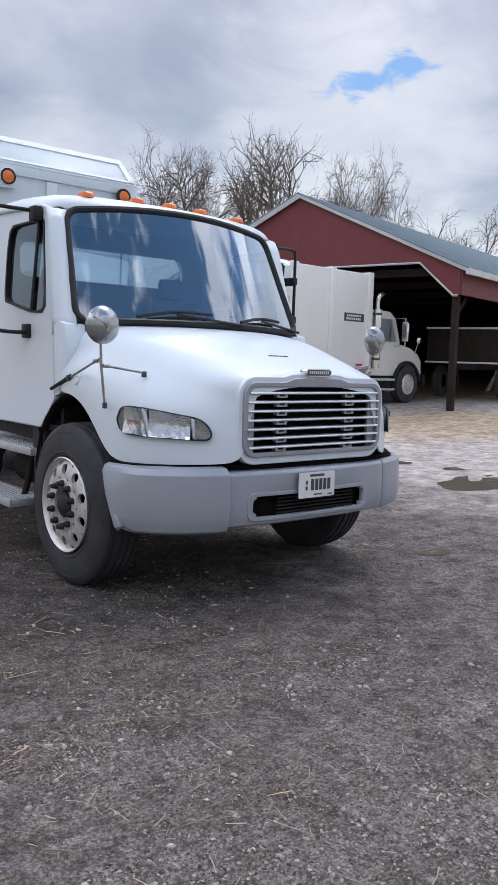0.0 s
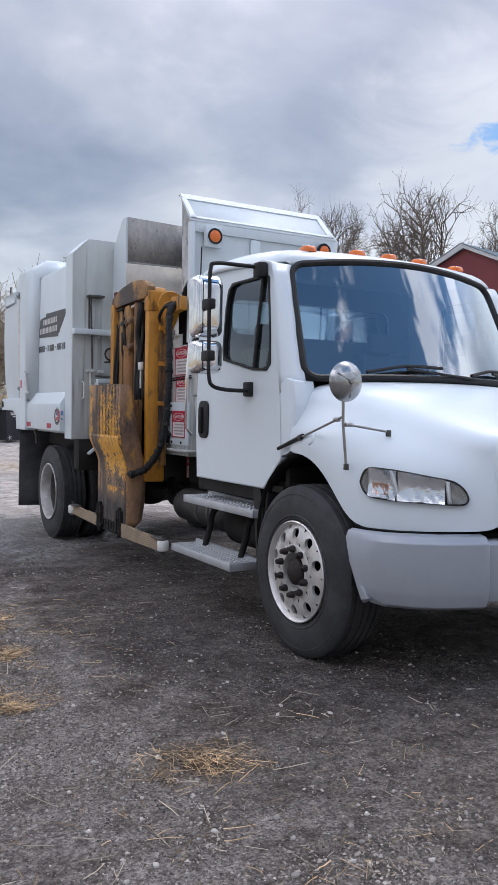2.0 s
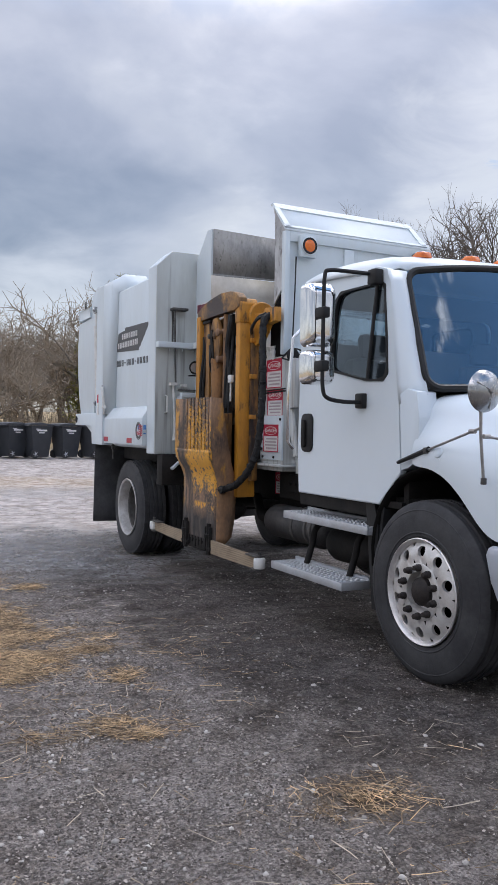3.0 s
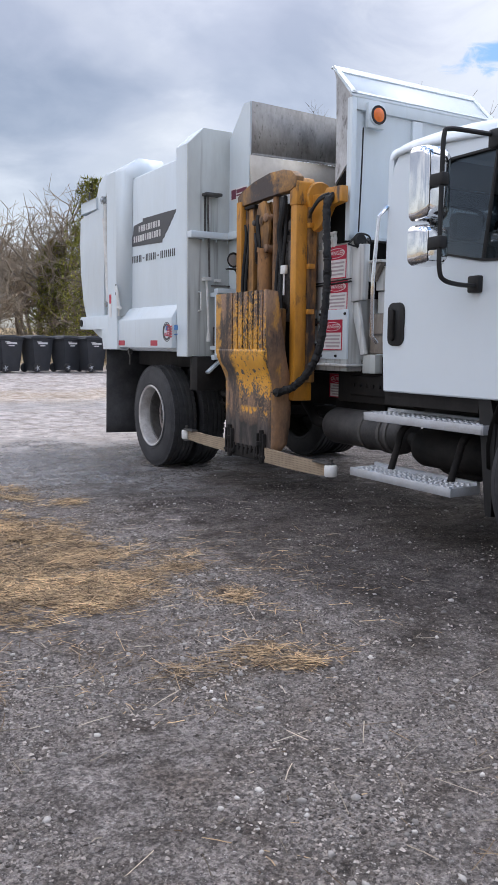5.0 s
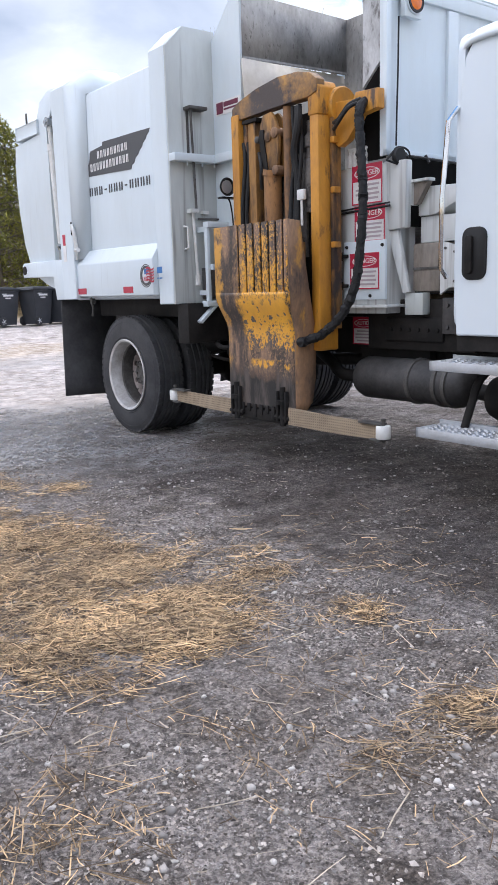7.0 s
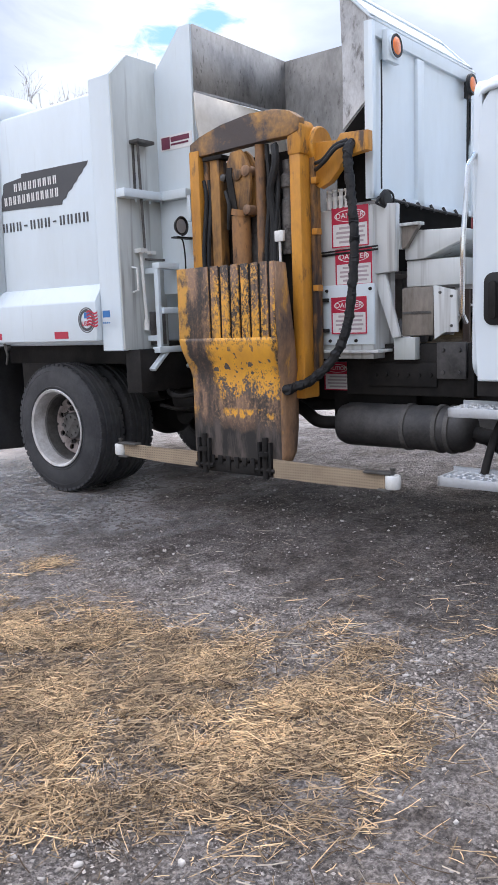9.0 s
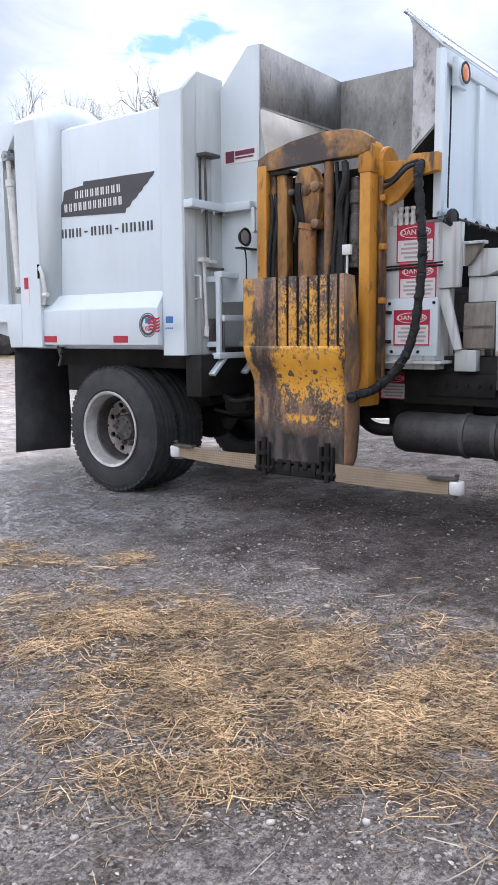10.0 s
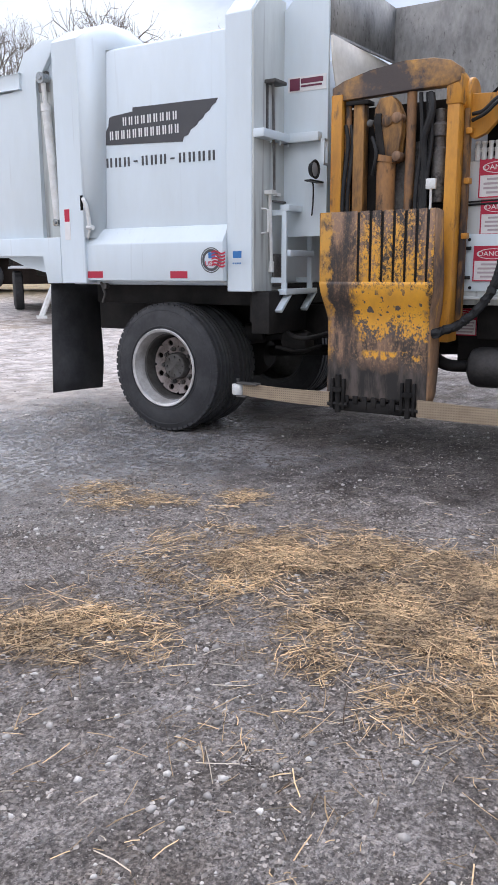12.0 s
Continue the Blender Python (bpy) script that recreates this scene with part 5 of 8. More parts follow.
# steps: punched alloy treads on hangers
def step(y0, y1, z, x0, s=-1):
    x1 = x0 - 0.24
    bm = B()
    box(bm, s * x0, s * (x0 - 0.02), y0, y1, z - 0.055, z, 0.004)
    box(bm, s * x1, s * (x1 + 0.02), y0, y1, z - 0.04, z + 0.02, 0.004)
    box(bm, s * x0, s * x1, y0, y0 + 0.02, z - 0.055, z, 0.003)
    box(bm, s * x0, s * x1, y1 - 0.02, y1, z - 0.055, z, 0.003)
    st = part("step", bm, tread_alloy, truck, "punched aluminium cab step")
    bm = B()
    n = int((y1 - y0) / 0.05)
    for i in range(n):
        for j in range(5):
            y = y0 + 0.03 + (y1 - y0 - 0.06) * (i + 0.5) / n + (0.012 if j % 2 else 0)
            x = s * (x0 - 0.035 - j * 0.042)
            ring(bm, [(x + 0.021, y - 0.024), (x + 0.021, y + 0.024), (x - 0.021, y + 0.024), (x - 0.021, y - 0.024)],
                 [(x + 0.011, y - 0.012), (x + 0.011, y + 0.012), (x - 0.011, y + 0.012), (x - 0.011, y - 0.012)], "z", z - 0.006, z - 0.003)
            lathe(bm, [(0.015, -0.004), (0.012, 0.004)], (x, y, z), "z", 6)
    part("tread", bm, tread_alloy, st)


for s in (-1, 1):
    step(0.70, 1.80, 0.795, 1.11, s)
    step(0.85, 1.82, 0.412, 1.20, s)
    for y in (0.98, 1.55):
        bm = B()
        tube(bm, curve_pts([(s * 0.70, y, 0.80), (s * 0.95, y, 0.70), (s * 0.97, y + 0.05, 0.55), (s * 1.0, y + 0.08, 0.39)]), 0.024, 10)
        part("step_hanger", bm, chassis_black, truck)

for s in (-1, 1):
    bm = B()
    prism(bm, [(0.60, 0.98), (0.63, 0.98), (0.665, 0.60), (0.66, 0.34), (0.64, 0.34), (0.645, 0.60)], "x", s * 1.05, s * 0.74, 0.004)
    part("splash_guard", bm, black_plastic, truck)

# ---- wheels ----
TYRE = [(0.300, -0.125), (0.315, -0.140), (0.345, -0.145), (0.42, -0.142), (0.475, -0.132), (0.505, -0.115), (0.517, -0.09), (0.520, -0.03), (0.520, 0.03), (0.517, 0.09), (0.505, 0.115), (0.475, 0.132), (0.42, 0.142), (0.345, 0.145), (0.315, 0.140), (0.300, 0.125)]


def tyre(parent, x, name="tyre", lugs=True):
    """A worn highway tyre: sidewall rings, tread grooves and shoulder lugs."""
    bm = B()
    lathe(bm, TYRE[:6] + [(0.512, -0.105), (0.514, -0.08), (0.505, -0.075), (0.505, -0.065), (0.519, -0.062), (0.519, -0.025), (0.508, -0.02), (0.508, -0.008), (0.520, -0.004), (0.520, 0.02), (0.508, 0.024), (0.508, 0.036), (0.519, 0.04), (0.519, 0.068), (0.505, 0.072), (0.505, 0.082), (0.514, 0.086), (0.512, 0.105)] + TYRE[10:], (x, 0, 0), "x", 56)
    w = part(name, bm, rubber, parent, smooth=30)
    bm = B()
    for k in range(56 if lugs else 0):
        a = 2 * math.pi * (k + 0.5) / 56
        for sx in (-1, 1):
            m = Matrix.Translation((x, 0, 0)) @ Matrix.Rotation(a, 4, "X")
            box(bm, sx * 0.090, sx * 0.121, -0.021, 0.021, 0.488, 0.5145, 0, m)
    for r, h in ((0.335, 0.148), (0.462, 0.1365)):
        for sx in (-1, 1):
            lathe(bm, [(r - 0.006, sx * (h - 0.004)), (r - 0.002, sx * h), (r + 0.002, sx * h), (r + 0.006, sx * (h - 0.004))], (x, 0, 0), "x", 48)
    part("tread", bm, rubber, w, smooth=30)
    return w


def holed_disc(bm, r0, r1, h0, h1, hole_r, hole_c, count, x, sx, dish=0.0, seg=18):
    """A wheel's disc from radius r0 to r1 with round hand holes."""
    def at(r, a):
        t = (r - r0) / (r1 - r0)
        return Vector((x + sx * (h0 + (h1 - h0) * t + dish * math.sin(math.pi * t)), r * math.cos(a), r * math.sin(a)))
    for k in range(count):
        mid_a, half = 2 * math.pi * (k + 0.5) / count, math.pi / count
        outer, inner, back = [], [], []
        for i in range(seg):
            t = 2 * math.pi * i / seg
            c, s = math.cos(t), math.sin(t)
            g = 1 / max(abs(c), abs(s))
            rr = (r0 + r1) / 2 + (r1 - r0) / 2 * c * g
            outer.append(bm.verts.new(at(rr, mid_a + half * s * g)))
            q = at(hole_c + hole_r * c, mid_a + hole_r * s / hole_c)
            inner.append(bm.verts.new(q))
            back.append(bm.verts.new(q - Vector((sx * 0.02, 0, 0))))
        for i in range(seg):
            j = (i + 1) % seg
            bm.faces.new((outer[i], outer[j], inner[j], inner[i]))
            bm.faces.new((inner[i], inner[j], back[j], back[i]))


def front_wheel(s):
    x = s * 1.008
    w = tyre(None, 0.0, "front_tyre", False)
    w.parent = truck
    w["label"] = "worn black front tyre on a polished alloy rim"
    bm = B()
    lathe(bm, [(0.302, -0.13), (0.300, 0.125), (0.312, 0.150), (0.306, 0.156), (0.297, 0.150), (0.291, 0.136), (0.286, 0.126)], (0, 0, 0), "x", 48, s)
    holed_disc(bm, 0.168, 0.286, 0.152, 0.126, 0.032, 0.236, 10, 0, s, 0.012)
    lathe(bm, [(0.168, 0.152), (0.160, 0.156), (0.118, 0.157), (0.112, 0.10)], (0, 0, 0), "x", 40, s)
    part("rim", bm, alloy, w, "polished alloy rim with hand holes", smooth=35).scale = (1, 0.975, 0.975)
    bm = B()
    lathe(bm, [(0.29, 0.02), (0.11, 0.02), (0.0, 0.02)], (0, 0, 0), "x", 30, s)
    part("brake_drum", bm, liner_and_shade, w)
    bm = B()
    lathe(bm, [(0.105, 0.09), (0.085, 0.11), (0.080, 0.150), (0.060, 0.165), (0.045, 0.175), (0.0, 0.178)], (0, 0, 0), "x", 24, s)
    part("hub", bm, hub_black, w)
    for k in range(10):
        a = 2 * math.pi * k / 10 + 0.3
        bm = B()
        lathe(bm, [(0.021, 0.152), (0.021, 0.177), (0.016, 0.183), (0.014, 0.200), (0.0, 0.202)], (0, 0.137 * math.cos(a), 0.137 * math.sin(a)), "x", 10, s)
        part("lug_nut", bm, hub_black, w)
    w.matrix_local = pose(x, 0.10, 0.494) @ Matrix.Diagonal((1, 1.015, 1.015, 1))


both_sides(front_wheel)


def rear_wheel(s):
    w = tyre(None, 0.0, "outer_tyre")
    w.parent = truck
    w["label"] = "black rear tyre on a deep white rim"
    bm = B()
    lathe(bm, [(0.300, -0.13), (0.300, 0.125), (0.316, 0.150), (0.310, 0.157), (0.292, 0.148), (0.280, 0.10), (0.272, 0.045)], (0, 0, 0), "x", 48, s)
    part("rim", bm, rim_white, w, "dirty white rim", smooth=35)
    # inner barrel in darker steel: the shade inside the rim put into its colour
    bm = B()
    lathe(bm, [(0.272, 0.045), (0.262, 0.035), (0.257, -0.02), (0.255, -0.045), (0.251, -0.11)], (0, 0, 0), "x", 48, s)
    part("rim_barrel", bm, dirty_steel, w, "grey inner barrel of the rim, darkened for its shade", smooth=35)
    bm = B()
    holed_disc(bm, 0.150, 0.234, -0.070, -0.05, 0.024, 0.197, 8, 0, s, -0.004)
    lathe(bm, [(0.150, -0.075), (0.11, -0.078), (0.105, -0.07)], (0, 0, 0), "x", 40, s)
    part("wheel_disc", bm, rim_beige, w)
    bm = B()
    lathe(bm, [(0.25, -0.10), (0.0, -0.10)], (0, 0, 0), "x", 30, s)
    part("brake_drum", bm, liner_and_shade, w)
    bm = B()
    lathe(bm, [(0.112, -0.08), (0.108, -0.02), (0.098, -0.008), (0.0, -0.002)], (0, 0, 0), "x", 24, s)
    for k in range(8):
        a = 2 * math.pi * k / 8
        lathe(bm, [(0.010, -0.01), (0.010, 0.004), (0.0, 0.005)], (0, 0.075 * math.cos(a), 0.075 * math.sin(a)), "x", 6, s)
    part("hub", bm, dirty_steel, w)
    for k in range(10):
        a = 2 * math.pi * k / 10
        bm = B()
        lathe(bm, [(0.020, -0.075), (0.020, -0.052), (0.014, -0.047), (0.013, -0.032), (0.0, -0.03)], (0, 0.142 * math.cos(a), 0.142 * math.sin(a)), "x", 8, s)
        part("lug_nut", bm, dirty_steel, w)
    w.matrix_local = pose(s * 1.085, 5.18, 0.508) @ Matrix.Diagonal((1, 1.022, 1.022, 1))
    w2 = tyre(None, 0.0, "inner_tyre")
    w2.parent = truck
    bm = B()
    lathe(bm, [(0.302, -0.125), (0.302, 0.125), (0.26, 0.10), (0.0, 0.10)], (0, 0, 0), "x", 30, s)
    part("rim", bm, dirty_steel, w2)
    w2.matrix_local = pose(s * 0.76, 5.18, 0.508) @ Matrix.Diagonal((1, 1.022, 1.022, 1))


both_sides(rear_wheel)

# ---- chassis ----
for s in (-1, 1):
    bm = B()
    prism(bm, [(s * 0.43, 0.74), (s * 0.43, 1.01), (s * 0.35, 1.01), (s * 0.35, 1.00), (s * 0.42, 1.00), (s * 0.42, 0.75), (s * 0.35, 0.75), (s * 0.35, 0.74)], "y", -0.8, 6.9)
    part("frame_rail", bm, chassis_black, truck)
bm = B()
for y in (1.0, 2.2, 3.5, 4.6, 5.8, 6.7):
    box(bm, -0.36, 0.36, y - 0.04, y + 0.04, 0.78, 0.97)
part("cross_members", bm, chassis_black, truck)
bm = B()
tube(bm, [(-0.95, 0.09, 0.50), (0.95, 0.09, 0.50)], 0.06, 10)
box(bm, -0.5, 0.5, -0.05, 0.05, 0.36, 0.44, 0.015)
part("front_axle", bm, chassis_black, truck)
bm = B()
tube(bm, [(-0.95, 5.16, 0.515), (0.95, 5.16, 0.515)], 0.085, 12)
lathe(bm, [(0.0, -0.24), (0.12, -0.22), (0.20, -0.12), (0.22, 0.0), (0.20, 0.12), (0.12, 0.2), (0.0, 0.22)], (0, 5.10, 0.53), "y", 20)
tube(bm, [(0, 4.9, 0.56), (0, 2.2, 0.72)], 0.05, 10)
part("rear_axle", bm, chassis_black, truck)
for s in (-1, 1):
    bm = B()
    tube(bm, [(s * 0.47, -0.6, 0.66), (s * 0.47, 0, 0.56), (s * 0.47, 0.7, 0.68)], 0.035, 6)
    part("leaf_spring", bm, chassis_black, truck)
    bm = B()
    tube(bm, [(s * 0.47, 4.4, 0.78), (s * 0.47, 5.16, 0.64), (s * 0.47, 5.95, 0.78)], 0.045, 6)
    tube(bm, [(s * 0.55, 4.62, 0.78), (s * 0.60, 4.75, 0.76)], 0.09, 14)
    part("leaf_spring", bm, chassis_black, truck)
bm = B()
box(bm, -0.36, 0.36, -0.75, 0.42, 0.55, 1.20, 0.05)
box(bm, -0.30, 0.30, 0.42, 1.35, 0.55, 0.95, 0.05)
part("engine", bm, chassis_black, truck)
bm = B()
box(bm, -1.0, -0.72, -0.52, 0.55, 0.95, 1.0)
part("engine_shield", bm, liner_and_shade, truck)

# air tank and fuel tank along the rails
bm = B()
lathe(bm, [(0.0, -0.50), (0.07, -0.49), (0.125, -0.46), (0.145, -0.41), (0.147, 0.41), (0.128, 0.46), (0.07, 0.49), (0.0, 0.50)], (-0.62, 2.33, 0.60), "y", 28)
air_tank = part("air_tank", bm, dusty_black, truck, "dusty black round tank under the frame", smooth=40)
for y in (1.98, 2.06, 2.28):
    bm = B()
    lathe(bm, [(0.148, -0.018), (0.156, -0.014), (0.156, 0.014), (0.148, 0.018)], (-0.62, y, 0.60), "y", 28)
    part("tank_strap", bm, dirty_steel, air_tank)
bm = B()
tube(bm, curve_pts([(-0.62, 2.83, 0.60), (-0.66, 2.98, 0.61), (-0.60, 3.15, 0.68), (-0.5, 3.4, 0.75)]), 0.045, 10)
part("tank_pipe", bm, chassis_black, truck)
bm = B()
tube(bm, curve_pts([(-0.62, 1.85, 0.58), (-0.66, 1.70, 0.57), (-0.60, 1.5, 0.62)]), 0.05, 10)
part("tank_pipe", bm, chassis_black, truck)
bm = B()
lathe(bm, [(0.0, -0.55), (0.2, -0.54), (0.27, -0.50), (0.28, 0.5), (0.2, 0.54), (0.0, 0.55)], (0.78, 1.9, 0.60), "y", 28)
part("fuel_tank", bm, tread_alloy, truck)
bm = B()
lathe(bm, [(0.0, -0.35), (0.12, -0.33), (0.14, -0.28), (0.14, 0.28), (0.12, 0.33), (0.0, 0.35)], (-0.72, 1.28, 0.56), "y", 20)
box(bm, -0.78, -0.45, 0.95, 1.55, 0.68, 0.86, 0.02)
tube(bm, curve_pts([(-0.45, 1.0, 0.6), (-0.7, 1.05, 0.42), (-0.6, 1.5, 0.40), (-0.45, 1.9, 0.55)]), 0.03, 8)
part("battery_box", bm, chassis_black, truck)
bm = B()
box(bm, -0.50, -0.43, 2.30, 2.95, 0.62, 1.0, 0.01)
box(bm, -0.62, -0.43, 2.1, 2.6, 0.86, 1.02, 0.01)
for i in range(6):
    lathe(bm, [(0.014, 0), (0.012, 0.012), (0, 0.013)], (-0.62, 2.14 + i * 0.08, 0.94), "x", 8, -1)
part("mounting_plate", bm, chassis_black, truck)

# ---- body ----
body = modify(part("body_shell", box(B(), -1.20, 1.20, 4.31, 6.20, 1.18, 3.02, 0.03), body_white, truck, "white steel refuse body with grime streaks"), "BEVEL", width=0.01)
bm = B()
prism(bm, [(-1.20, 1.64), (-1.225, 1.63), (-1.295, 1.515), (-1.30, 1.505), (-1.30, 1.215), (-1.20, 1.215)], "y", 4.53, 6.19, 0.006)
part("lower_skirt", bm, body_white, body)
bm = B()
prism(bm, [(1.20, 1.64), (1.225, 1.63), (1.295, 1.515), (1.30, 1.505), (1.30, 1.215), (1.20, 1.215)], "y", 4.53, 6.19, 0.006)
part("lower_skirt", bm, body_white, body)


def post(y0, y1, z0, z1, ztop, name, xo, xi):
    """A square rib of the body whose top slopes in towards the roof."""
    for s in (-1, 1):
        bm = B()
        rows = [[(s * xo, y0, z0), (s * xo, y0, z1), (s * xi, y0 + 0.01, ztop), (s * 0.80, y0 + 0.01, ztop)], [(s * xo, y1, z0), (s * xo, y1, z1), (s * xi, y1, ztop), (s * 0.80, y1, ztop)]]
        sheet(bm, rows)
        a, b = rows
        for r in rows:
            bm.faces.new([bm.verts.new(p) for p in r] + [bm.verts.new((s * 0.80, r[0][1], z0))])
        bm.faces.new([bm.verts.new(p) for p in (a[0], b[0], (s * 0.80, b[0][1], z0), (s * 0.80, a[0][1], z0))])
        modify(part(name, bm, body_white, truck, smooth=20), "BEVEL", width=0.008)


post(4.302, 4.525, 1.135, 3.085, 3.245, "front_post", 1.25, 1.08)
post(5.90, 6.18, 1.19, 3.11, 3.235, "rear_post", 1.325, 1.12)
# flare of the rear post into the side wall, and the roof's cross rib
for s in (-1, 1):
    bm = B()
    sheet(bm, [[(s * 1.323, 5.90, 1.56), (s * 1.323, 5.90, 3.10), (s * 1.12, 5.90, 3.23), (s * 0.85, 5.90, 3.235)], [(s * 1.275, 5.83, 1.56), (s * 1.265, 5.80, 3.09), (s * 1.12, 5.74, 3.232), (s * 0.85, 5.74, 3.235)],
               [(s * 1.202, 5.77, 1.56), (s * 1.202, 5.70, 3.01), (s * 1.12, 5.56, 3.03), (s * 0.85, 5.50, 3.04)]])
    modify(part("post_flare", bm, body_white, truck, smooth=80), "SOLIDIFY", thickness=0.01, offset=0)
bm = B()
prism(bm, [(-1.16, 3.0), (-1.02, 3.05), (0, 3.08), (1.02, 3.05), (1.16, 3.0)], "y", 4.53, 6.1)

part("roof_plate", bm, body_white, body)
# near-black blocks stand in for shaded bays at the post's foot, where the tie-down pipe sits
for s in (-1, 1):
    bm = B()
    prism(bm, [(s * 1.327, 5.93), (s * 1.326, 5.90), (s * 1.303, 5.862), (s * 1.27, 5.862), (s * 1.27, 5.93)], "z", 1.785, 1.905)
    part("pipe_recess_shade", bm, liner_and_shade, body)
    bm = B()
    tube(bm, curve_pts([(s * 1.315, 5.905, 1.875), (s * 1.338, 5.88, 1.865), (s * 1.335, 5.850, 1.80), (s * 1.325, 5.835, 1.64)], 5), 0.017, 10)
    tube(bm, [(s * 1.325, 5.86, 1.645), (s * 1.325, 5.80, 1.645)], 0.020, 8)
    tube(bm, [(s * 1.325, 5.835, 1.64), (s * 1.315, 5.87, 1.56)], 0.010, 8)
    part("drain_pipe", bm, nylon_white, body)
# tailgate: bulged shell hinged at the top
TG = [(6.19, 1.27), (6.19, 3.10), (6.34, 3.16), (6.55, 3.09), (6.63, 2.96), (7.18, 2.93), (7.25, 2.89), (7.26, 2.79), (7.22, 2.77), (7.26, 2.45), (7.24, 2.10), (7.16, 1.75), (7.06, 1.45), (6.92, 1.40), (6.72, 1.33), (6.50, 1.285), (6.34, 1.27)]
SKIN = [(6.19, 3.11), (6.36, 2.90), (6.43, 2.87), (6.43, 1.57), (7.06, 1.57), (7.16, 1.76), (7.235, 2.10), (7.255, 2.45), (7.22, 2.77), (6.64, 2.80), (6.63, 2.96), (6.55, 3.09), (6.34, 3.16), (6.19, 3.15)]
bm = B()
prism(bm, TG, "x", -1.222, 1.222, 0.012)
tailgate = part("tailgate", bm, body_white, truck, "bulged white steel tailgate")
for s in (-1, 1):
    bm = B()
    prism(bm, SKIN, "x", s * 1.27, s * 1.223, 0.004)
    part("side_skin", bm, body_white, tailgate)
    # bay floor greyer than the gate: the recess's shade put into its colour
    bm = B()
    box(bm, s * 1.223, s * 1.232, 6.19, 6.428, 1.57, 2.86)
    part("cylinder_bay", bm, panel_face, tailgate)
    bm = B()
    prism(bm, [(6.19, 1.19), (6.19, 1.575), (7.13, 1.575), (7.16, 1.545), (7.16, 1.425), (6.40, 1.425), (6.365, 1.19)], "x", s * 1.318, s * 1.20, 0.006)
    part("gate_sill", bm, body_white, tailgate)
    bm = B()
    box(bm, s * 1.20, s * 1.285, 6.60, 7.13, 2.81, 2.935, 0.01)
    part("hinge_beam", bm, body_white, tailgate)
    bm = B()
    tube(bm, [(s * 1.28, 6.86, 2.935), (s * 1.28, 6.86, 3.03), (s * 1.27, 6.88, 3.04)], 0.010, 6)
    part("lifting_eye", bm, dirty_steel, tailgate)
    bm = B()
    box(bm, s * 1.232, s * 1.262, 6.31, 6.40, 2.77, 2.92, 0.004)
    part("cylinder_bracket", bm, plate_grey, tailgate)
    bm = B()
    tube(bm, [(s * 1.285, 6.328, 2.86), (s * 1.285, 6.308, 2.62)], 0.021, 10)
    tube(bm, [(s * 1.285, 6.308, 2.64), (s * 1.285, 6.232, 1.72)], 0.036, 14)
    tube(bm, [(s * 1.285, 6.310, 2.66), (s * 1.285, 6.305, 2.60)], 0.042, 14)
    cyl = part("gate_cylinder", bm, nylon_white, truck, "white gate cylinder in a recess beside the post")
    for y, z, r in ((6.328, 2.865, 0.045), (6.232, 1.70, 0.032)):
        bm = B()
        lathe(bm, [(r, -0.035), (r, 0.035), (r * 0.5, 0.036), (r * 0.45, 0.05), (0.0, 0.05)], (s * 1.285, y, z), "x", 16, s)
        part("cylinder_eye", bm, mirror_shell, cyl)
    bm = B()
    tube(bm, [(s * 1.30, 7.10, 1.50), (s * 1.325, 7.10, 1.50)], 0.045, 14)
    part("tail_lamp", bm, chassis_black, tailgate)
# mud flaps
for s in (-1, 1):
    bm = B()
    rows = []
    for k in range(9):
        z = 1.19 - 0.98 * k / 8
        rows.append([(s * 1.27, 6.37 + 0.05 * k / 8, z), (s * 0.97, 6.38 + 0.035 * math.sin(k * 0.7) * k / 8, z), (s * 0.665, 6.36 + 0.02 * math.sin(k * 0.9) * k / 8, z - 0.02 * k / 8)])
    sheet(bm, rows)
    modify(part("mud_flap", bm, rubber, truck, "dirty black rubber mud flap", smooth=90), "SOLIDIFY", thickness=0.010, offset=0)
    bm = B()
    tube(bm, [(s * 1.20, 5.85, 1.20), (s * 1.21, 5.80, 1.10), (s * 1.20, 5.84, 1.03)], 0.012, 6)
    lathe(bm, [(0.025, -0.02), (0.025, 0.02), (0, 0.021)], (s * 1.22, 5.78, 1.17), "x", 10)
    part("air_coupling", bm, dirty_steel, truck)
# wheel house in front of the rear wheels, sub frame
bm = B()
box(bm, -0.98, 0.98, 4.30, 6.1, 1.02, 1.19, 0.01)
box(bm, -1.20, -0.60, 4.18, 4.34, 0.82, 1.14, 0.01)
box(bm, -1.12, -0.60, 4.34, 4.40, 0.90, 1.14)
part("sub_frame", bm, chassis_black, truck)
bm = B()
tube(bm, curve_pts([(-0.65, 4.30, 0.85), (-0.9, 4.2, 0.82), (-0.95, 4.0, 0.78), (-0.6, 3.8, 0.85)]), 0.02, 8)
tube(bm, curve_pts([(-0.5, 4.1, 0.68), (-0.8, 4.15, 0.66), (-0.9, 4.3, 0.70)]), 0.015, 8)
lathe(bm, [(0.0, -0.12), (0.08, -0.11), (0.10, -0.05), (0.10, 0.05), (0.08, 0.11), (0.0, 0.12)], (-0.62, 4.25, 0.72), "y", 18)
part("brake_chamber", bm, chassis_black, truck)

# front face of the body, beside the loader arm
bm = B()
prism(bm, [(-1.245, 1.14), (-1.245, 3.08), (-1.08, 3.24), (-0.78, 3.24), (-0.78, 1.14)], "y", 4.185, 4.203, 0.003)
front_face = part("front_panel", bm, panel_face, truck, "grimy white front panel of the refuse body")
front_face.matrix_local = pose(0, 0.10, 0)
bm = B()
box(bm, -1.25, -0.80, 4.10, 4.19, 2.235, 2.295, 0.006)
box(bm, -0.87, -0.80, 3.86, 4.19, 2.235, 2.30, 0.006)
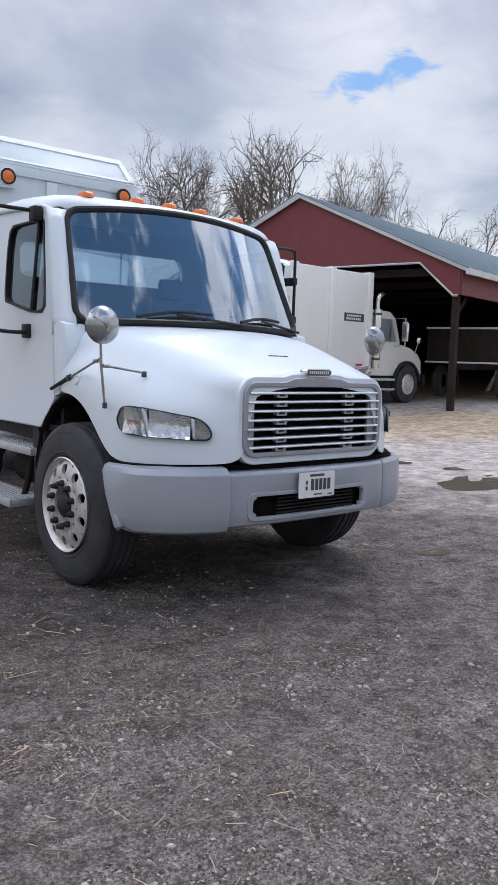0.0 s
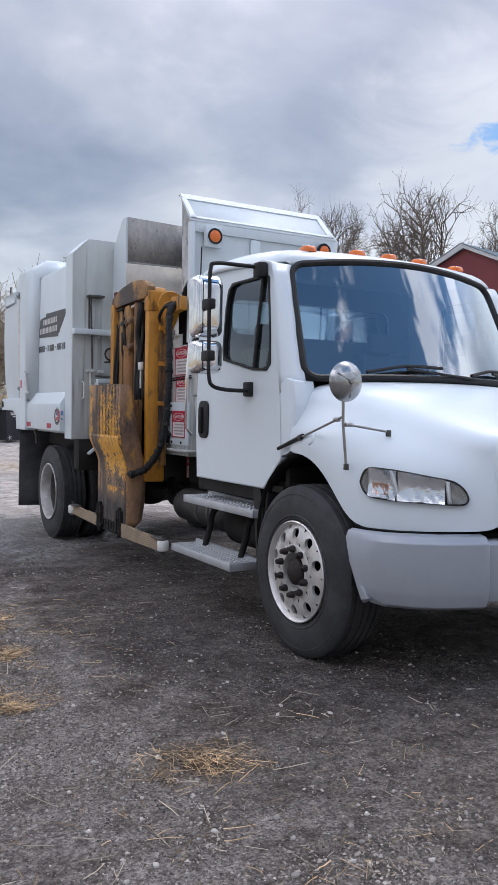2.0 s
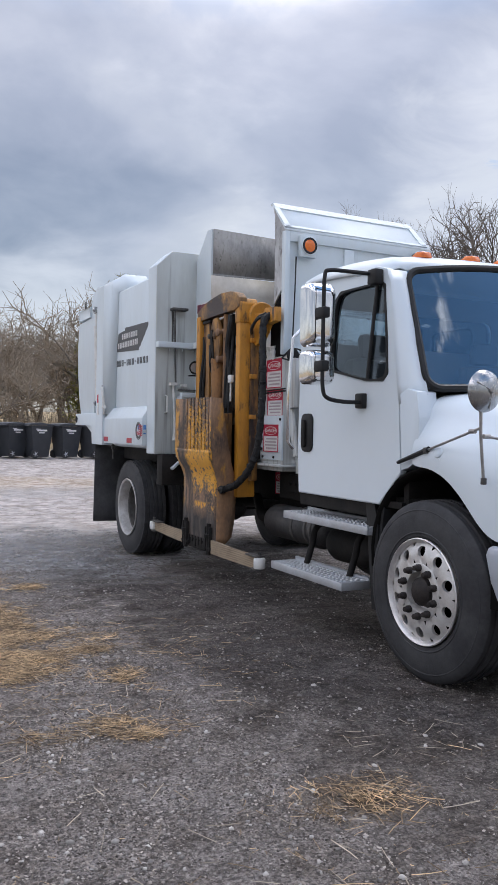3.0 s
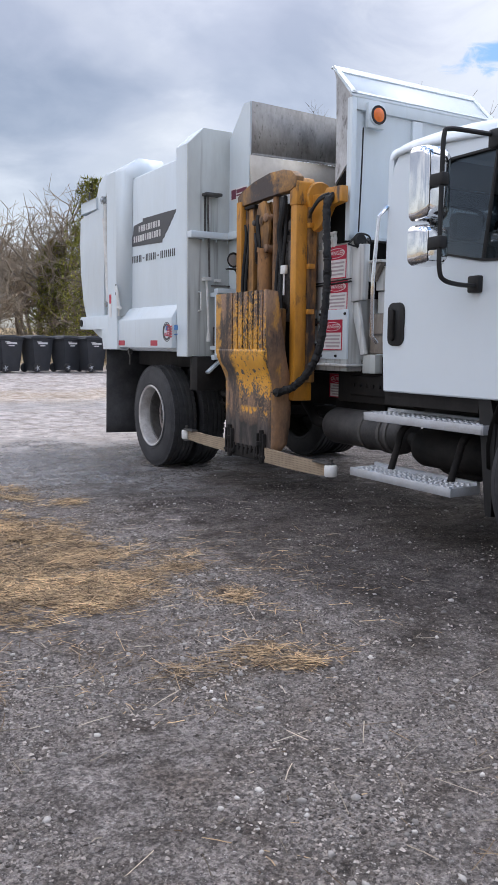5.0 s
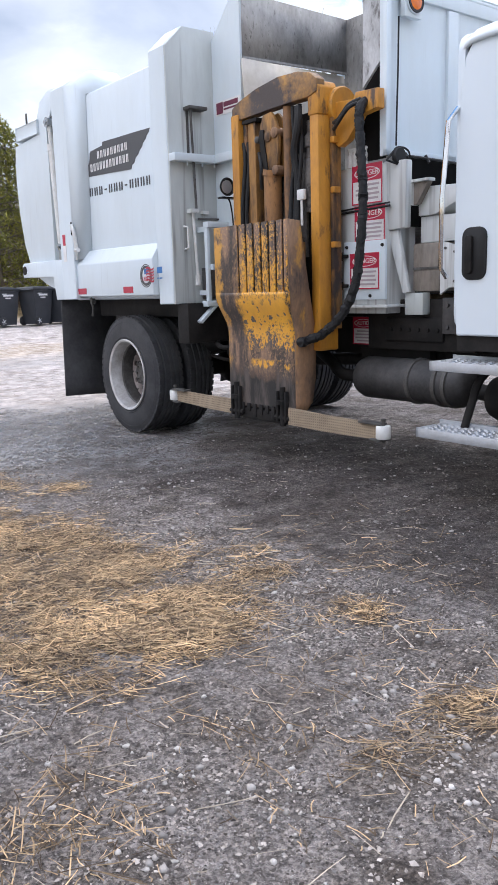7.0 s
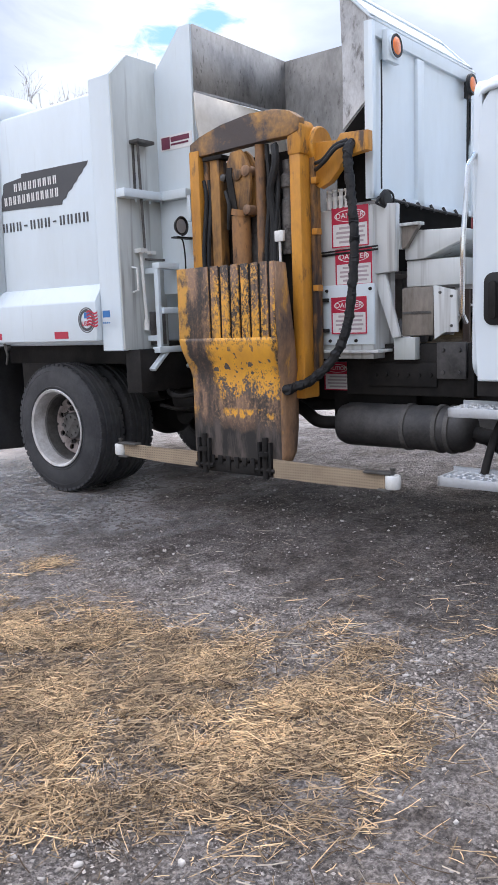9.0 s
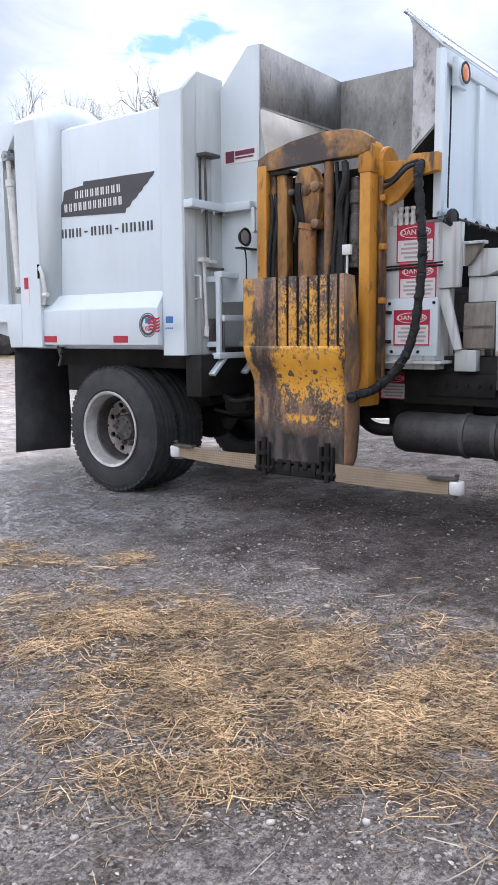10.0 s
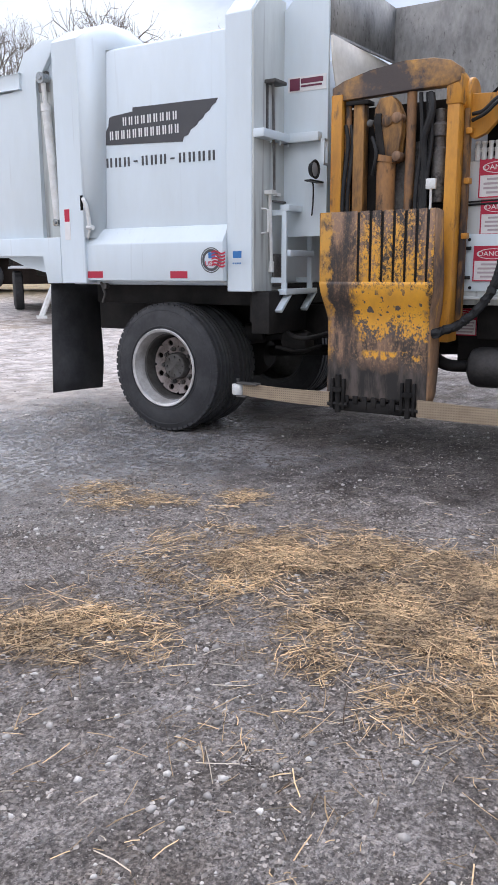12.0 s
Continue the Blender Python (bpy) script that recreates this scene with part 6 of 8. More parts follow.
for x in (-1.12, -0.98, -0.86):
    tube(bm, [(x, 4.12, 2.235), (x, 4.12, 2.205)], 0.006, 6)
part("ledge", bm, body_white, front_face)
bm = B()
box(bm, -1.10, -0.93, 4.09, 4.185, 2.625, 2.650, 0.004)
box(bm, -1.076, -1.060, 4.172, 4.19, 2.30, 2.64)
tube(bm, [(-1.067, 4.13, 2.62), (-1.045, 4.13, 1.85)], 0.010, 8)
part("valve_rod", bm, dirty_steel, front_face)
bm = B()
box(bm, -1.00, -0.80, 4.165, 4.186, 1.80, 1.815)
part("seam_strip", bm, plate_grey, front_face)
bm = B()
box(bm, -0.98, -0.82, 4.170, 4.186, 1.17, 1.42, 0.004)
part("kick_plate", bm, plate_grey, front_face)
bm = B()
tube(bm, [(-1.06, 4.16, 1.86), (-1.035, 4.16, 1.34)], 0.013, 8)
tube(bm, [(-1.035, 4.16, 1.36), (-1.04, 4.16, 1.28)], 0.021, 8)
box(bm, -1.10, -1.03, 4.12, 4.185, 1.85, 1.88)
box(bm, -0.97, -0.91, 4.15, 4.185, 1.845, 1.87)
part("drain_rod", bm, nylon_white, front_face)
bm = B()
tube(bm, [(-1.135, 4.185, 1.565), (-1.135, 4.13, 1.575), (-1.135, 4.13, 1.735), (-1.135, 4.185, 1.745)], 0.009, 6)
part("grab_handle", bm, nylon_white, front_face)
bm = B()
lathe(bm, [(0.0, 0.01), (0.05, 0.01), (0.062, -0.01), (0.07, -0.025), (0.064, -0.03), (0.055, -0.018), (0.0, -0.015)], (-0.95, 3.86, 2.02), "y", 24)
part("work_lamp", bm, black_plastic, front_face, "round black work lamp with a clear lens")
bm = B()
lathe(bm, [(0.0, -0.020), (0.045, -0.019), (0.054, -0.017)], (-0.95, 3.86, 2.02), "y", 20)
part("lens", bm, tread_alloy, front_face)
bm = B()
tube(bm, curve_pts([(-0.95, 3.88, 1.95), (-0.90, 3.88, 1.92), (-0.86, 3.90, 1.80), (-0.84, 3.92, 1.70)]), 0.006, 6)
box(bm, -1.0, -0.79, 3.84, 3.90, 1.935, 1.947)
part("lamp_cable", bm, black_plastic, front_face)
# ladder
ladder = None
for x in (-1.0, -0.585):
    bm = B()
    box(bm, x - 0.014, x + 0.014, 4.145, 4.185, 1.11, 1.775, 0.003)
    box(bm, x - 0.012, x + 0.012, 4.18, 4.28, 1.70, 1.74)
    box(bm, x - 0.012, x + 0.012, 4.18, 4.28, 1.20, 1.24)
    if ladder:
        part("rail", bm, body_white, ladder)
    else:
        ladder = part("ladder", bm, body_white, truck, "white welded steel access ladder")
for z, w_ in ((1.135, 0.05), (1.425, -0.012), (1.755, 0.016)):
    bm = B()
    box(bm, -1.0 - w_, -0.585 + w_, 4.12, 4.195, z - 0.025, z + 0.020, 0.004)
    part("rung", bm, body_white, ladder)
for x in (-0.955, -0.553):
    bm = B()
    box(bm, -0.024, 0.0, -0.03, 0.03, -0.19, 0.02, 0.002, Matrix.Translation((x, 4.155, 1.10)) @ pose(0, 0, 0, 0, 50, 0))
    part("folding_foot", bm, body_white, ladder)
bm = B()
box(bm, -0.90, -0.83, 3.79, 3.81, 2.225, 2.24)
box(bm, -0.90, -0.83, 3.79, 3.81, 2.055, 2.07)
box(bm, -0.842, -0.828, 3.79, 3.81, 2.055, 2.24)
box(bm, -0.90, -0.885, 3.79, 3.82, 2.055, 2.24)
part("latch", bm, body_white, front_face)
# hopper side sheet with its sticker
bm = B()
prism(bm, [(3.915, 1.55), (3.915, 3.428), (4.02, 3.432), (4.27, 3.18), (4.32, 3.16), (4.32, 1.55)], "x", -0.805, -0.780)
part("hopper_side", bm, body_white, truck)
bm = B()
box(bm, -0.809, -0.805, 3.93, 4.25, 2.60, 2.705)
stk = part("maker_sticker", bm, sign_white, truck, "small white and maroon maker's sticker")
bm = B()
box(bm, -0.8115, -0.809, 4.15, 4.235, 2.61, 2.695)
box(bm, -0.8115, -0.809, 3.955, 4.14, 2.655, 2.690)
box(bm, -0.8115, -0.809, 3.965, 4.14, 2.630, 2.643)
part("sticker_print", bm, decal_maroon, stk)

# ---- hopper ----
bm = B()
sheet(bm, [[(-0.785, 3.912, 3.43), (0.25, 3.85, 3.385)], [(-0.785, 3.912, 2.97), (0.25, 3.85, 2.97)]])
modify(part("hopper_rear_wall", bm, hopper_steel, truck, "scraped bare-steel hopper wall"), "SOLIDIFY", thickness=0.02, offset=0)
bm = B()
prism(bm, [(-0.79, 3.912), (-0.79, 3.893), (0.25, 3.831), (0.25, 3.85)], "z", 2.962, 2.978)
part("hopper_seam", bm, hopper_steel, truck)
bm = B()
rows = []
for k in range(9):
    a = radians(90 * k / 8)
    rows.append([(-0.815, 3.885 - 0.55 * (1 - math.cos(a)), 2.955 - 0.9 * math.sin(a)), (0.25, 3.88 - 0.55 * (1 - math.cos(a)), 2.955 - 0.9 * math.sin(a))])
sheet(bm, rows)
modify(part("hopper_chute", bm, hopper_worn, truck, "worn curved hopper chute", smooth=60), "SOLIDIFY", thickness=0.02, offset=0)
bm = B()
box(bm, 0.25, 0.28, 2.80, 3.86, 1.3, 3.383)
box(bm, 0.285, 0.80, 2.54, 4.20, 1.3, 2.95)
part("hopper_far_wall", bm, hopper_steel, truck)
bm = B()
box(bm, -0.70, 0.25, 2.50, 3.90, 1.60, 1.66)
box(bm, -0.74, -0.70, 2.90, 3.86, 1.60, 2.20)
part("hopper_floor", bm, hopper_steel, truck)

# front wall: flat lower panel with two recessed bays, top leaned back over the hopper
bm = B()
W0, W1, Z0, Z1 = -0.765, 0.80, 2.06, 3.115
box(bm, W0, W1, 2.485, 2.515, Z0, Z1)
wall = part("hopper_front_wall", bm, body_white, truck, "white hopper front wall with amber lamps")
bm = B()
for x0, x1, z0, z1 in ((W0, -0.72, Z0, Z1), (-0.16, -0.06, Z0, 3.02), (0.72, W1, Z0, Z1), (W0, W1, Z0, 2.10), (-0.72, 0.72, 3.03, Z1)):
    box(bm, x0, x1, 2.458, 2.487, z0, z1, 0.003)
part("wall_ribs", bm, body_white, wall)
bm = B()
sheet(bm, [[(W0, 2.458, 3.115), (W1, 2.458, 3.115)], [(W0, 2.480, 3.14), (W1, 2.480, 3.14)], [(W0 + 0.02, 2.750, 3.408), (W1 - 0.04, 2.750, 3.408)], [(W0 + 0.02, 2.767, 3.40), (W1 - 0.04, 2.767, 3.40)]])
modify(part("leaned_top", bm, body_white, wall), "SOLIDIFY", thickness=0.012, offset=0)
slope = Vector((0, 0.270, 0.268)).normalized()
out_n = Vector((0, -0.268, 0.270)).normalized()
o_ = Vector((0, 2.480, 3.14))
bm = B()
for x0, x1, a0, a1 in ((W0 + 0.02, W1 - 0.04, 0.302, 0.380), (W0 + 0.01, W0 + 0.06, 0.0, 0.307), (W1 - 0.09, W1 - 0.03, 0.0, 0.307), (W0, W1 - 0.03, 0.0, 0.03)):
    c4 = [Vector((x, 0, 0)) + o_ + slope * a + out_n * h for h in (0.004, 0.016) for x, a in ((x0, a0), (x1, a0), (x1, a1), (x0, a1))]
    v = [bm.verts.new(p) for p in c4]
    for f in ((0, 1, 2, 3), (4, 5, 6, 7), (0, 1, 5, 4), (1, 2, 6, 5), (2, 3, 7, 6), (3, 0, 4, 7)):
        bm.faces.new([v[i] for i in f])
part("top_border", bm, body_white, wall)
for x0, mt in ((W0 + 0.004, wing_worn),):
    bm = B()
    prism(bm, [(2.47, 3.12), (2.735, 3.39), (2.70, 3.30), (2.685, 2.90), (2.69, 2.51), (2.50, 2.68), (2.47, 2.68)], "x", x0 + 0.02, x0 + 0.04)
    part("side_wing", bm, mt, wall)
# near-black block stands in for shade in the opening below the wing
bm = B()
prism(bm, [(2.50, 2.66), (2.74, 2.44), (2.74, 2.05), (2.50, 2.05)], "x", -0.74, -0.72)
part("wing_gap_shade", bm, liner_and_shade, wall)
for x in (-0.555, 0.615):
    bm = B()
    if x < 0:
        box(bm, x - 0.085, x + 0.075, 2.42, 2.46, 2.90, 3.085, 0.006)
    else:
        box(bm, x - 0.03, x + 0.03, 2.425, 2.46, 2.90, 3.02, 0.006)
    lathe(bm, [(0.076, 0.0), (0.076, -0.018), (0.066, -0.022), (0.06, -0.012)], (x, 2.423, 2.995), "y", 28)
    part("beacon_bracket", bm, body_white if x < 0 else black_plastic, wall)
    bm = B()
    lathe(bm, [(0.062, -0.010), (0.058, -0.022), (0.035, -0.030), (0.0, -0.033)], (x, 2.423, 2.995), "y", 28)
    part("amber_beacon", bm, amber, wall, "round amber warning lamp")
    bm = B()
    lathe(bm, [(0.062, -0.008), (0.072, -0.012), (0.070, -0.026), (0.061, -0.024)], (x, 2.423, 2.995), "y", 28)
    part("beacon_ring", bm, black_plastic, wall)
bm = B()
tube(bm, curve_pts([(-0.66, 2.453, 2.90), (-0.67, 2.448, 2.6), (-0.68, 2.448, 2.3), (-0.69, 2.443, 2.12)], 4), 0.006, 6)
tube(bm, curve_pts([(-0.75, 2.433, 2.06), (-0.5, 2.428, 2.06), (-0.1, 2.428, 2.05), (0.3, 2.428, 2.045), (0.6, 2.428, 2.04)], 4), 0.009, 6)
tube(bm, curve_pts([(0.60, 2.433, 2.90), (0.62, 2.443, 2.5), (0.60, 2.433, 2.05)], 4), 0.009, 6)
for x in (-0.6, -0.4, -0.2, 0.0, 0.2, 0.4):
    tube(bm, [(x, 2.413, 2.03), (x, 2.443, 2.08)], 0.010, 6)
tube(bm, curve_pts([(-0.80, 2.423, 2.02), (-0.72, 2.403, 2.10), (-0.62, 2.403, 2.09), (-0.60, 2.413, 2.03), (-0.70, 2.403, 2.0), (-0.80, 2.423, 2.02)], 4), 0.007, 6)
lathe(bm, [(0.0, -0.02), (0.05, -0.018), (0.062, 0.0), (0.05, 0.018), (0.0, 0.02)], (-0.70, 2.41, 2.05), "y", 16)
part("wiring_loom", bm, black_plastic, wall)

# hydraulic cabinet with warning signs
bm = B()
box(bm, -0.745, -0.45, 2.48, 2.90, 1.10, 2.02, 0.006)
box(bm, -0.745, -0.45, 2.48, 3.8, 1.05, 1.12, 0.006)
cabinet = part("valve_cabinet", bm, panel_white, truck, "white valve cabinet with red warning signs")
bm = B()
box(bm, -0.765, -0.745, 2.465, 2.855, 1.145, 1.535, 0.006)
part("cabinet_door", bm, body_white, cabinet)
bm = B()
for z in (1.24, 1.44):
    bm = B()
    tube(bm, [(-0.785, 2.86, z - 0.03), (-0.785, 2.86, z + 0.03)], 0.014, 8)
    box(bm, -0.795, -0.77, 2.80, 2.90, z - 0.012, z + 0.012, 0.003)
    part("hinge", bm, chassis_black, cabinet)
for y, z in ((2.49, 1.50), (2.60, 1.17), (2.82, 1.50), (2.80, 1.17)):
    bm = B()
    lathe(bm, [(0.012, 0), (0.010, 0.010), (0, 0.011)], (-0.765, y, z), "x", 8, -1)
    part("bolt", bm, chassis_black, cabinet)
bm = B()
box(bm, -0.80, -0.60, 2.42, 2.90, 1.09, 1.11, 0.004)
part("cabinet_shelf", bm, panel_white, cabinet)
bm = B()
tube(bm, [(-0.752, 2.92, 1.73), (-0.752, 2.44, 1.745)], 0.008, 6)
tube(bm, [(-0.752, 2.92, 1.75), (-0.752, 2.44, 1.765)], 0.006, 6)
part("cabinet_line", bm, black_plastic, cabinet)
for i in range(4):
    bm = B()
    y = 2.80 - i * 0.045
    lathe(bm, [(0.017, 0), (0.017, 0.05), (0.021, 0.055), (0.021, 0.075), (0.014, 0.08), (0.014, 0.10), (0.019, 0.105), (0.019, 0.12), (0, 0.121)], (-0.745, y, 2.025), "z", 12)
    part("filter_cap", bm, nylon_white, cabinet)


def danger_sign(x, y0, y1, z0, z1, word="DANGER"):
    """Red header with the word in a white-ringed oval, grey bars for the small print."""
    bm = B()
    box(bm, x - 0.004, x, y0, y1, z0, z1)
    sg = part("warning_sign", bm, sign_white, truck, "red and white warning sign")
    h = z1 - z0
    w = y1 - y0
    bm = B()
    box(bm, x - 0.006, x - 0.004, y0 + 0.006, y1 - 0.006, z0 + h * 0.58, z1 - 0.006)
    part("sign_header", bm, sign_red, sg)
    bm = B()
    cy, cz = (y0 + y1) / 2, z0 + h * 0.775
    o = [(cy + w * 0.42 * math.cos(2 * math.pi * k / 28), cz + h * 0.150 * math.sin(2 * math.pi * k / 28)) for k in range(28)]
    q = [(cy + w * 0.395 * math.cos(2 * math.pi * k / 28), cz + h * 0.132 * math.sin(2 * math.pi * k / 28)) for k in range(28)]
    ring(bm, o, q, "x", x - 0.0072, x - 0.006)
    part("sign_oval", bm, sign_white, sg)
    writing(word, h * 0.19, side_pose(x - 0.0072, cy, cz), sign_white, sg, "sign_word", squeeze=w / (h * 0.19) / 5.2)
    for i in range(4):
        bm = B()
        z = z0 + h * (0.48 - i * 0.115)
        box(bm, x - 0.006, x - 0.004, y0 + w * (0.14 if i % 2 else 0.10), y1 - w * (0.12 if i % 3 else 0.2), z - h * 0.028, z + h * 0.028)
        part("sign_text_bar", bm, sign_grey, sg)
    bm = B()
    e = 0.008
    ring(bm, [(y0, z0), (y1, z0), (y1, z1), (y0, z1)], [(y0 + e, z0 + e), (y1 - e, z0 + e), (y1 - e, z1 - e), (y0 + e, z1 - e)], "x", x - 0.0075, x - 0.004)
    part("sign_border", bm, sign_red, sg)
    return sg


danger_sign(-0.747, 2.505, 2.780, 1.775, 2.03)
danger_sign(-0.747, 2.482, 2.757, 1.53, 1.765)
danger_sign(-0.766, 2.515, 2.783, 1.215, 1.455)
danger_sign(-0.505, 2.81, 3.02, 0.815, 1.015, "CAUTION")

# white brace, shelf, oil box and bolted plate between cabinet and cab
bm = B()
prism(bm, [(2.52, 2.03), (2.33, 2.02), (2.34, 1.60), (2.515, 1.59)], "x", -0.72, -0.66, 0.006)
prism(bm, [(2.512, 1.588), (2.42, 1.592), (2.318, 1.19), (2.37, 1.18)], "x", -0.70, -0.67, 0.004)
part("brace", bm, panel_white, truck)
# near-black sheet added behind the gap below the hopper wall, as its shade
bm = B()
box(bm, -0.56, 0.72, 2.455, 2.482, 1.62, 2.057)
part("hopper_gap_shade", bm, liner_and_shade, truck)
bm = B()
prism(bm, [(2.33, 1.855), (1.935, 1.84), (1.935, 1.77), (2.20, 1.672), (2.33, 1.672)], "x", -0.60, 0.60, 0.008)
shelf = part("valve_shelf", bm, panel_white, truck, "grimy white shelf behind the cab")
bm = B()
box(bm, -0.575, 0.58, 1.955, 2.33, 1.502, 1.668, 0.006)
part("shelf_skirt", bm, panel_white, shelf)
bm = B()
box(bm, -0.672, -0.604, 2.19, 2.344, 1.878, 1.897, 0.003)
box(bm, -0.672, -0.604, 2.328, 2.344, 1.74, 1.878)
part("shelf_channel", bm, panel_white, shelf)
bm = B()
prism(bm, [(2.326, 1.876), (2.21, 1.876), (2.30, 1.745), (2.326, 1.742)], "x", -0.650, -0.606)
part("channel_gusset", bm, oil_brown, shelf)
bm = B()
box(bm, -0.645, -0.30, 2.112, 2.335, 1.19, 1.497, 0.015)
tank = part("oil_box", bm, oil_brown, truck, "brown oil-stained steel box behind the cab")
bm = B()
box(bm, -0.651, -0.646, 2.125, 2.325, 1.33, 1.345)
part("weld_seam", bm, dirty_steel, tank)
bm = B()
prism(bm, [(2.107, 1.505), (1.95, 1.462), (1.945, 1.21), (2.03, 1.215), (2.10, 1.165)], "x", -0.655, -0.637, 0.003)
plate_ = part("bolted_plate", bm, panel_white, truck)
for y, z in ((2.06, 1.455), (1.985, 1.43), (1.985, 1.25)):
    bm = B()
    lathe(bm, [(0.009, 0.0), (0.008, 0.010), (0.0, 0.011)], (-0.655, y, z), "x", 10, -1)
    part("bolt", bm, dirty_steel, plate_)
bm = B()
box(bm, -0.675, -0.60, 2.222, 2.375, 1.04, 1.183, 0.006)
part("shelf_foot", bm, panel_face, truck)
bm = B()
box(bm, -0.60, -0.50, 1.86, 2.78, 0.80, 1.14, 0.008)
part("sub_rail", bm, chassis_black, truck)
bm = B()
box(bm, -0.635, -0.602, 1.90, 2.095, 0.918, 1.148, 0.006)
for y in (1.94, 2.05):
    for z in (0.96, 1.10):
        lathe(bm, [(0.014, 0), (0.012, 0.012), (0, 0.013)], (-0.635, y, z), "x", 8, -1)
part("rail_bracket", bm, dusty_black, truck)

# ---- loader arm: mast, carriage, grabber ----
mast = part("arm_mast", box(B(), -0.985, -0.81, 2.862, 2.948, 0.80, 2.50, 0.012), mast_yellow, truck, "scuffed yellow lift mast of the loader arm")
bm = B()
prism(bm, [(2.85, 2.36), (2.955, 2.36), (2.955, 2.55), (2.92, 2.585), (2.88, 2.575), (2.85, 2.53)], "x", -0.992, -0.81, 0.01)
lathe(bm, [(0.0, -0.03), (0.12, -0.03), (0.13, -0.02), (0.13, 0.02), (0.12, 0.03), (0, 0.03)], (-0.78, 2.85, 2.42), "y", 28)
part("mast_head", bm, mast_yellow, mast)
bm = B()
box(bm, -0.885, -0.81, 2.825, 2.860, 0.95, 2.40, 0.006)
part("mast_web", bm, rust_yellow, mast)
bm = B()
box(bm, -1.01, -0.90, 3.70, 3.785, 1.60, 2.50, 0.006)
part("mast_rear_channel", bm, mast_yellow, mast)
bm = B()
box(bm, -0.975, -0.89, 3.545, 3.627, 0.9, 2.425, 0.004)
part("inner_channel", bm, rust_yellow, mast)
bm = B()
box(bm, -0.99, -0.88, 3.51, 3.68, 2.425, 2.452, 0.004)
part("channel_cap", bm, chassis_black, mast)
bm = B()
prism(bm, [(3.785, 2.455), (3.785, 2.55), (3.70, 2.585), (3.50, 2.635), (3.25, 2.665), (3.05, 2.66), (2.93, 2.63), (2.86, 2.58), (2.86, 2.50), (2.95, 2.475), (3.30, 2.475), (3.6, 2.465)], "x", -1.0, -0.92, 0.008)
part("mast_crown", bm, crown_paint, mast, "arched rusty yellow crown plate")
bm = B()
box(bm, -0.86, -0.80, 2.98, 3.78, 0.85, 2.42)
part("mast_backing", bm, chassis_black, mast)
bm = B()
box(bm, -0.885, -0.862, 3.10, 3.44, 1.45, 2.16, 0.004)
box(bm, -0.889, -0.885, 3.38, 3.46, 1.93, 2.06)
for y, z in ((3.14, 2.10), (3.25, 2.10), (3.36, 2.10), (3.14, 1.90), (3.36, 1.90)):
    lathe(bm, [(0.014, 0), (0.012, 0.012), (0, 0.013)], (-0.885, y, z), "x", 8, -1)
part("bolted_plate", bm, plate_grey, mast)
bm = B()
lathe(bm, [(0.0, -0.30), (0.045, -0.30), (0.05, -0.29), (0.05, 0.05), (0.04, 0.06), (0.04, 0.12), (0.052, 0.13), (0.052, 0.20), (0.035, 0.22), (0.035, 0.30), (0.0, 0.31)], (-0.90, 3.015, 2.05), "z", 18)
part("rotary_motor", bm, plate_grey, mast, "grimy grey hydraulic motor")
bm = B()
prism(bm, [(2.84, 2.44), (2.66, 2.42), (2.64, 2.465), (2.44, 2.455), (2.44, 2.335), (2.60, 2.325), (2.64, 2.26), (2.72, 2.18), (2.80, 2.15), (2.84, 2.18)], "x", -0.86, -0.80, 0.006)
part("mast_bracket", bm, mast_yellow, mast)
bm = B()
for y, r, z0, z1 in ((3.205, 0.034, 1.2, 2.47), (3.675, 0.024, 1.2, 2.44)):
    tube(bm, [(-0.95, y, z0), (-0.95, y, z1)], r, 14)
part("lift_cylinder", bm, hydraulic, mast)
# swing cylinder under a bent double link, with dark side plate and pins
bm = B()
tube(bm, [(-0.955, 3.375, 1.25), (-0.955, 3.378, 2.03)], 0.066, 18)
tube(bm, [(-0.955, 3.378, 2.03), (-0.955, 3.37, 2.07)], 0.074, 18)
swing = part("swing_cylinder", bm, hydraulic, mast, "rust-brown hydraulic cylinder")
bend = [(3.30, 2.02), (3.27, 2.10), (3.255, 2.22), (3.26, 2.33), (3.30, 2.42), (3.335, 2.455), (3.42, 2.445), (3.455, 2.38), (3.462, 2.28), (3.44, 2.16), (3.40, 2.05)]
for x_ in (-1.0, -0.93):
    bm = B()
    prism(bm, bend, "x", x_, x_ + 0.028, 0.006)
    part("bent_link", bm, rust_yellow, swing)
bm = B()
prism(bm, [(3.36, 2.03), (3.395, 2.05), (3.435, 2.16), (3.458, 2.30), (3.445, 2.35), (3.40, 2.345), (3.405, 2.28), (3.38, 2.16)], "x", -1.012, -1.002, 0.003)
part("link_plate", bm, chassis_black, swing)
for y, z, r_, mt in ((3.485, 2.29, 0.024, dirty_steel), (3.36, 2.295, 0.038, rust_yellow), (3.285, 2.06, 0.032, arm_rust), (3.29, 2.31, 0.036, arm_rust)):
    bm = B()
    lathe(bm, [(0.0, -0.056), (r_ * 0.6, -0.054), (r_, -0.046), (r_, 0.05), (0, 0.051)], (-0.965, y, z), "x", 16)
    part("pin", bm, mt, swing)
runs = [([(x, y, 1.45), (x, y + 0.012, 1.8), (x + 0.02, y - 0.012, 2.15), (x + 0.03, y + 0.01, 2.30 if y > 3.5 else 2.46)], 0.015)
        for y, x in ((3.13, -0.99), (3.09, -0.965), (3.065, -0.985), (3.645, -0.985), (3.675, -1.0), (3.70, -0.97))]
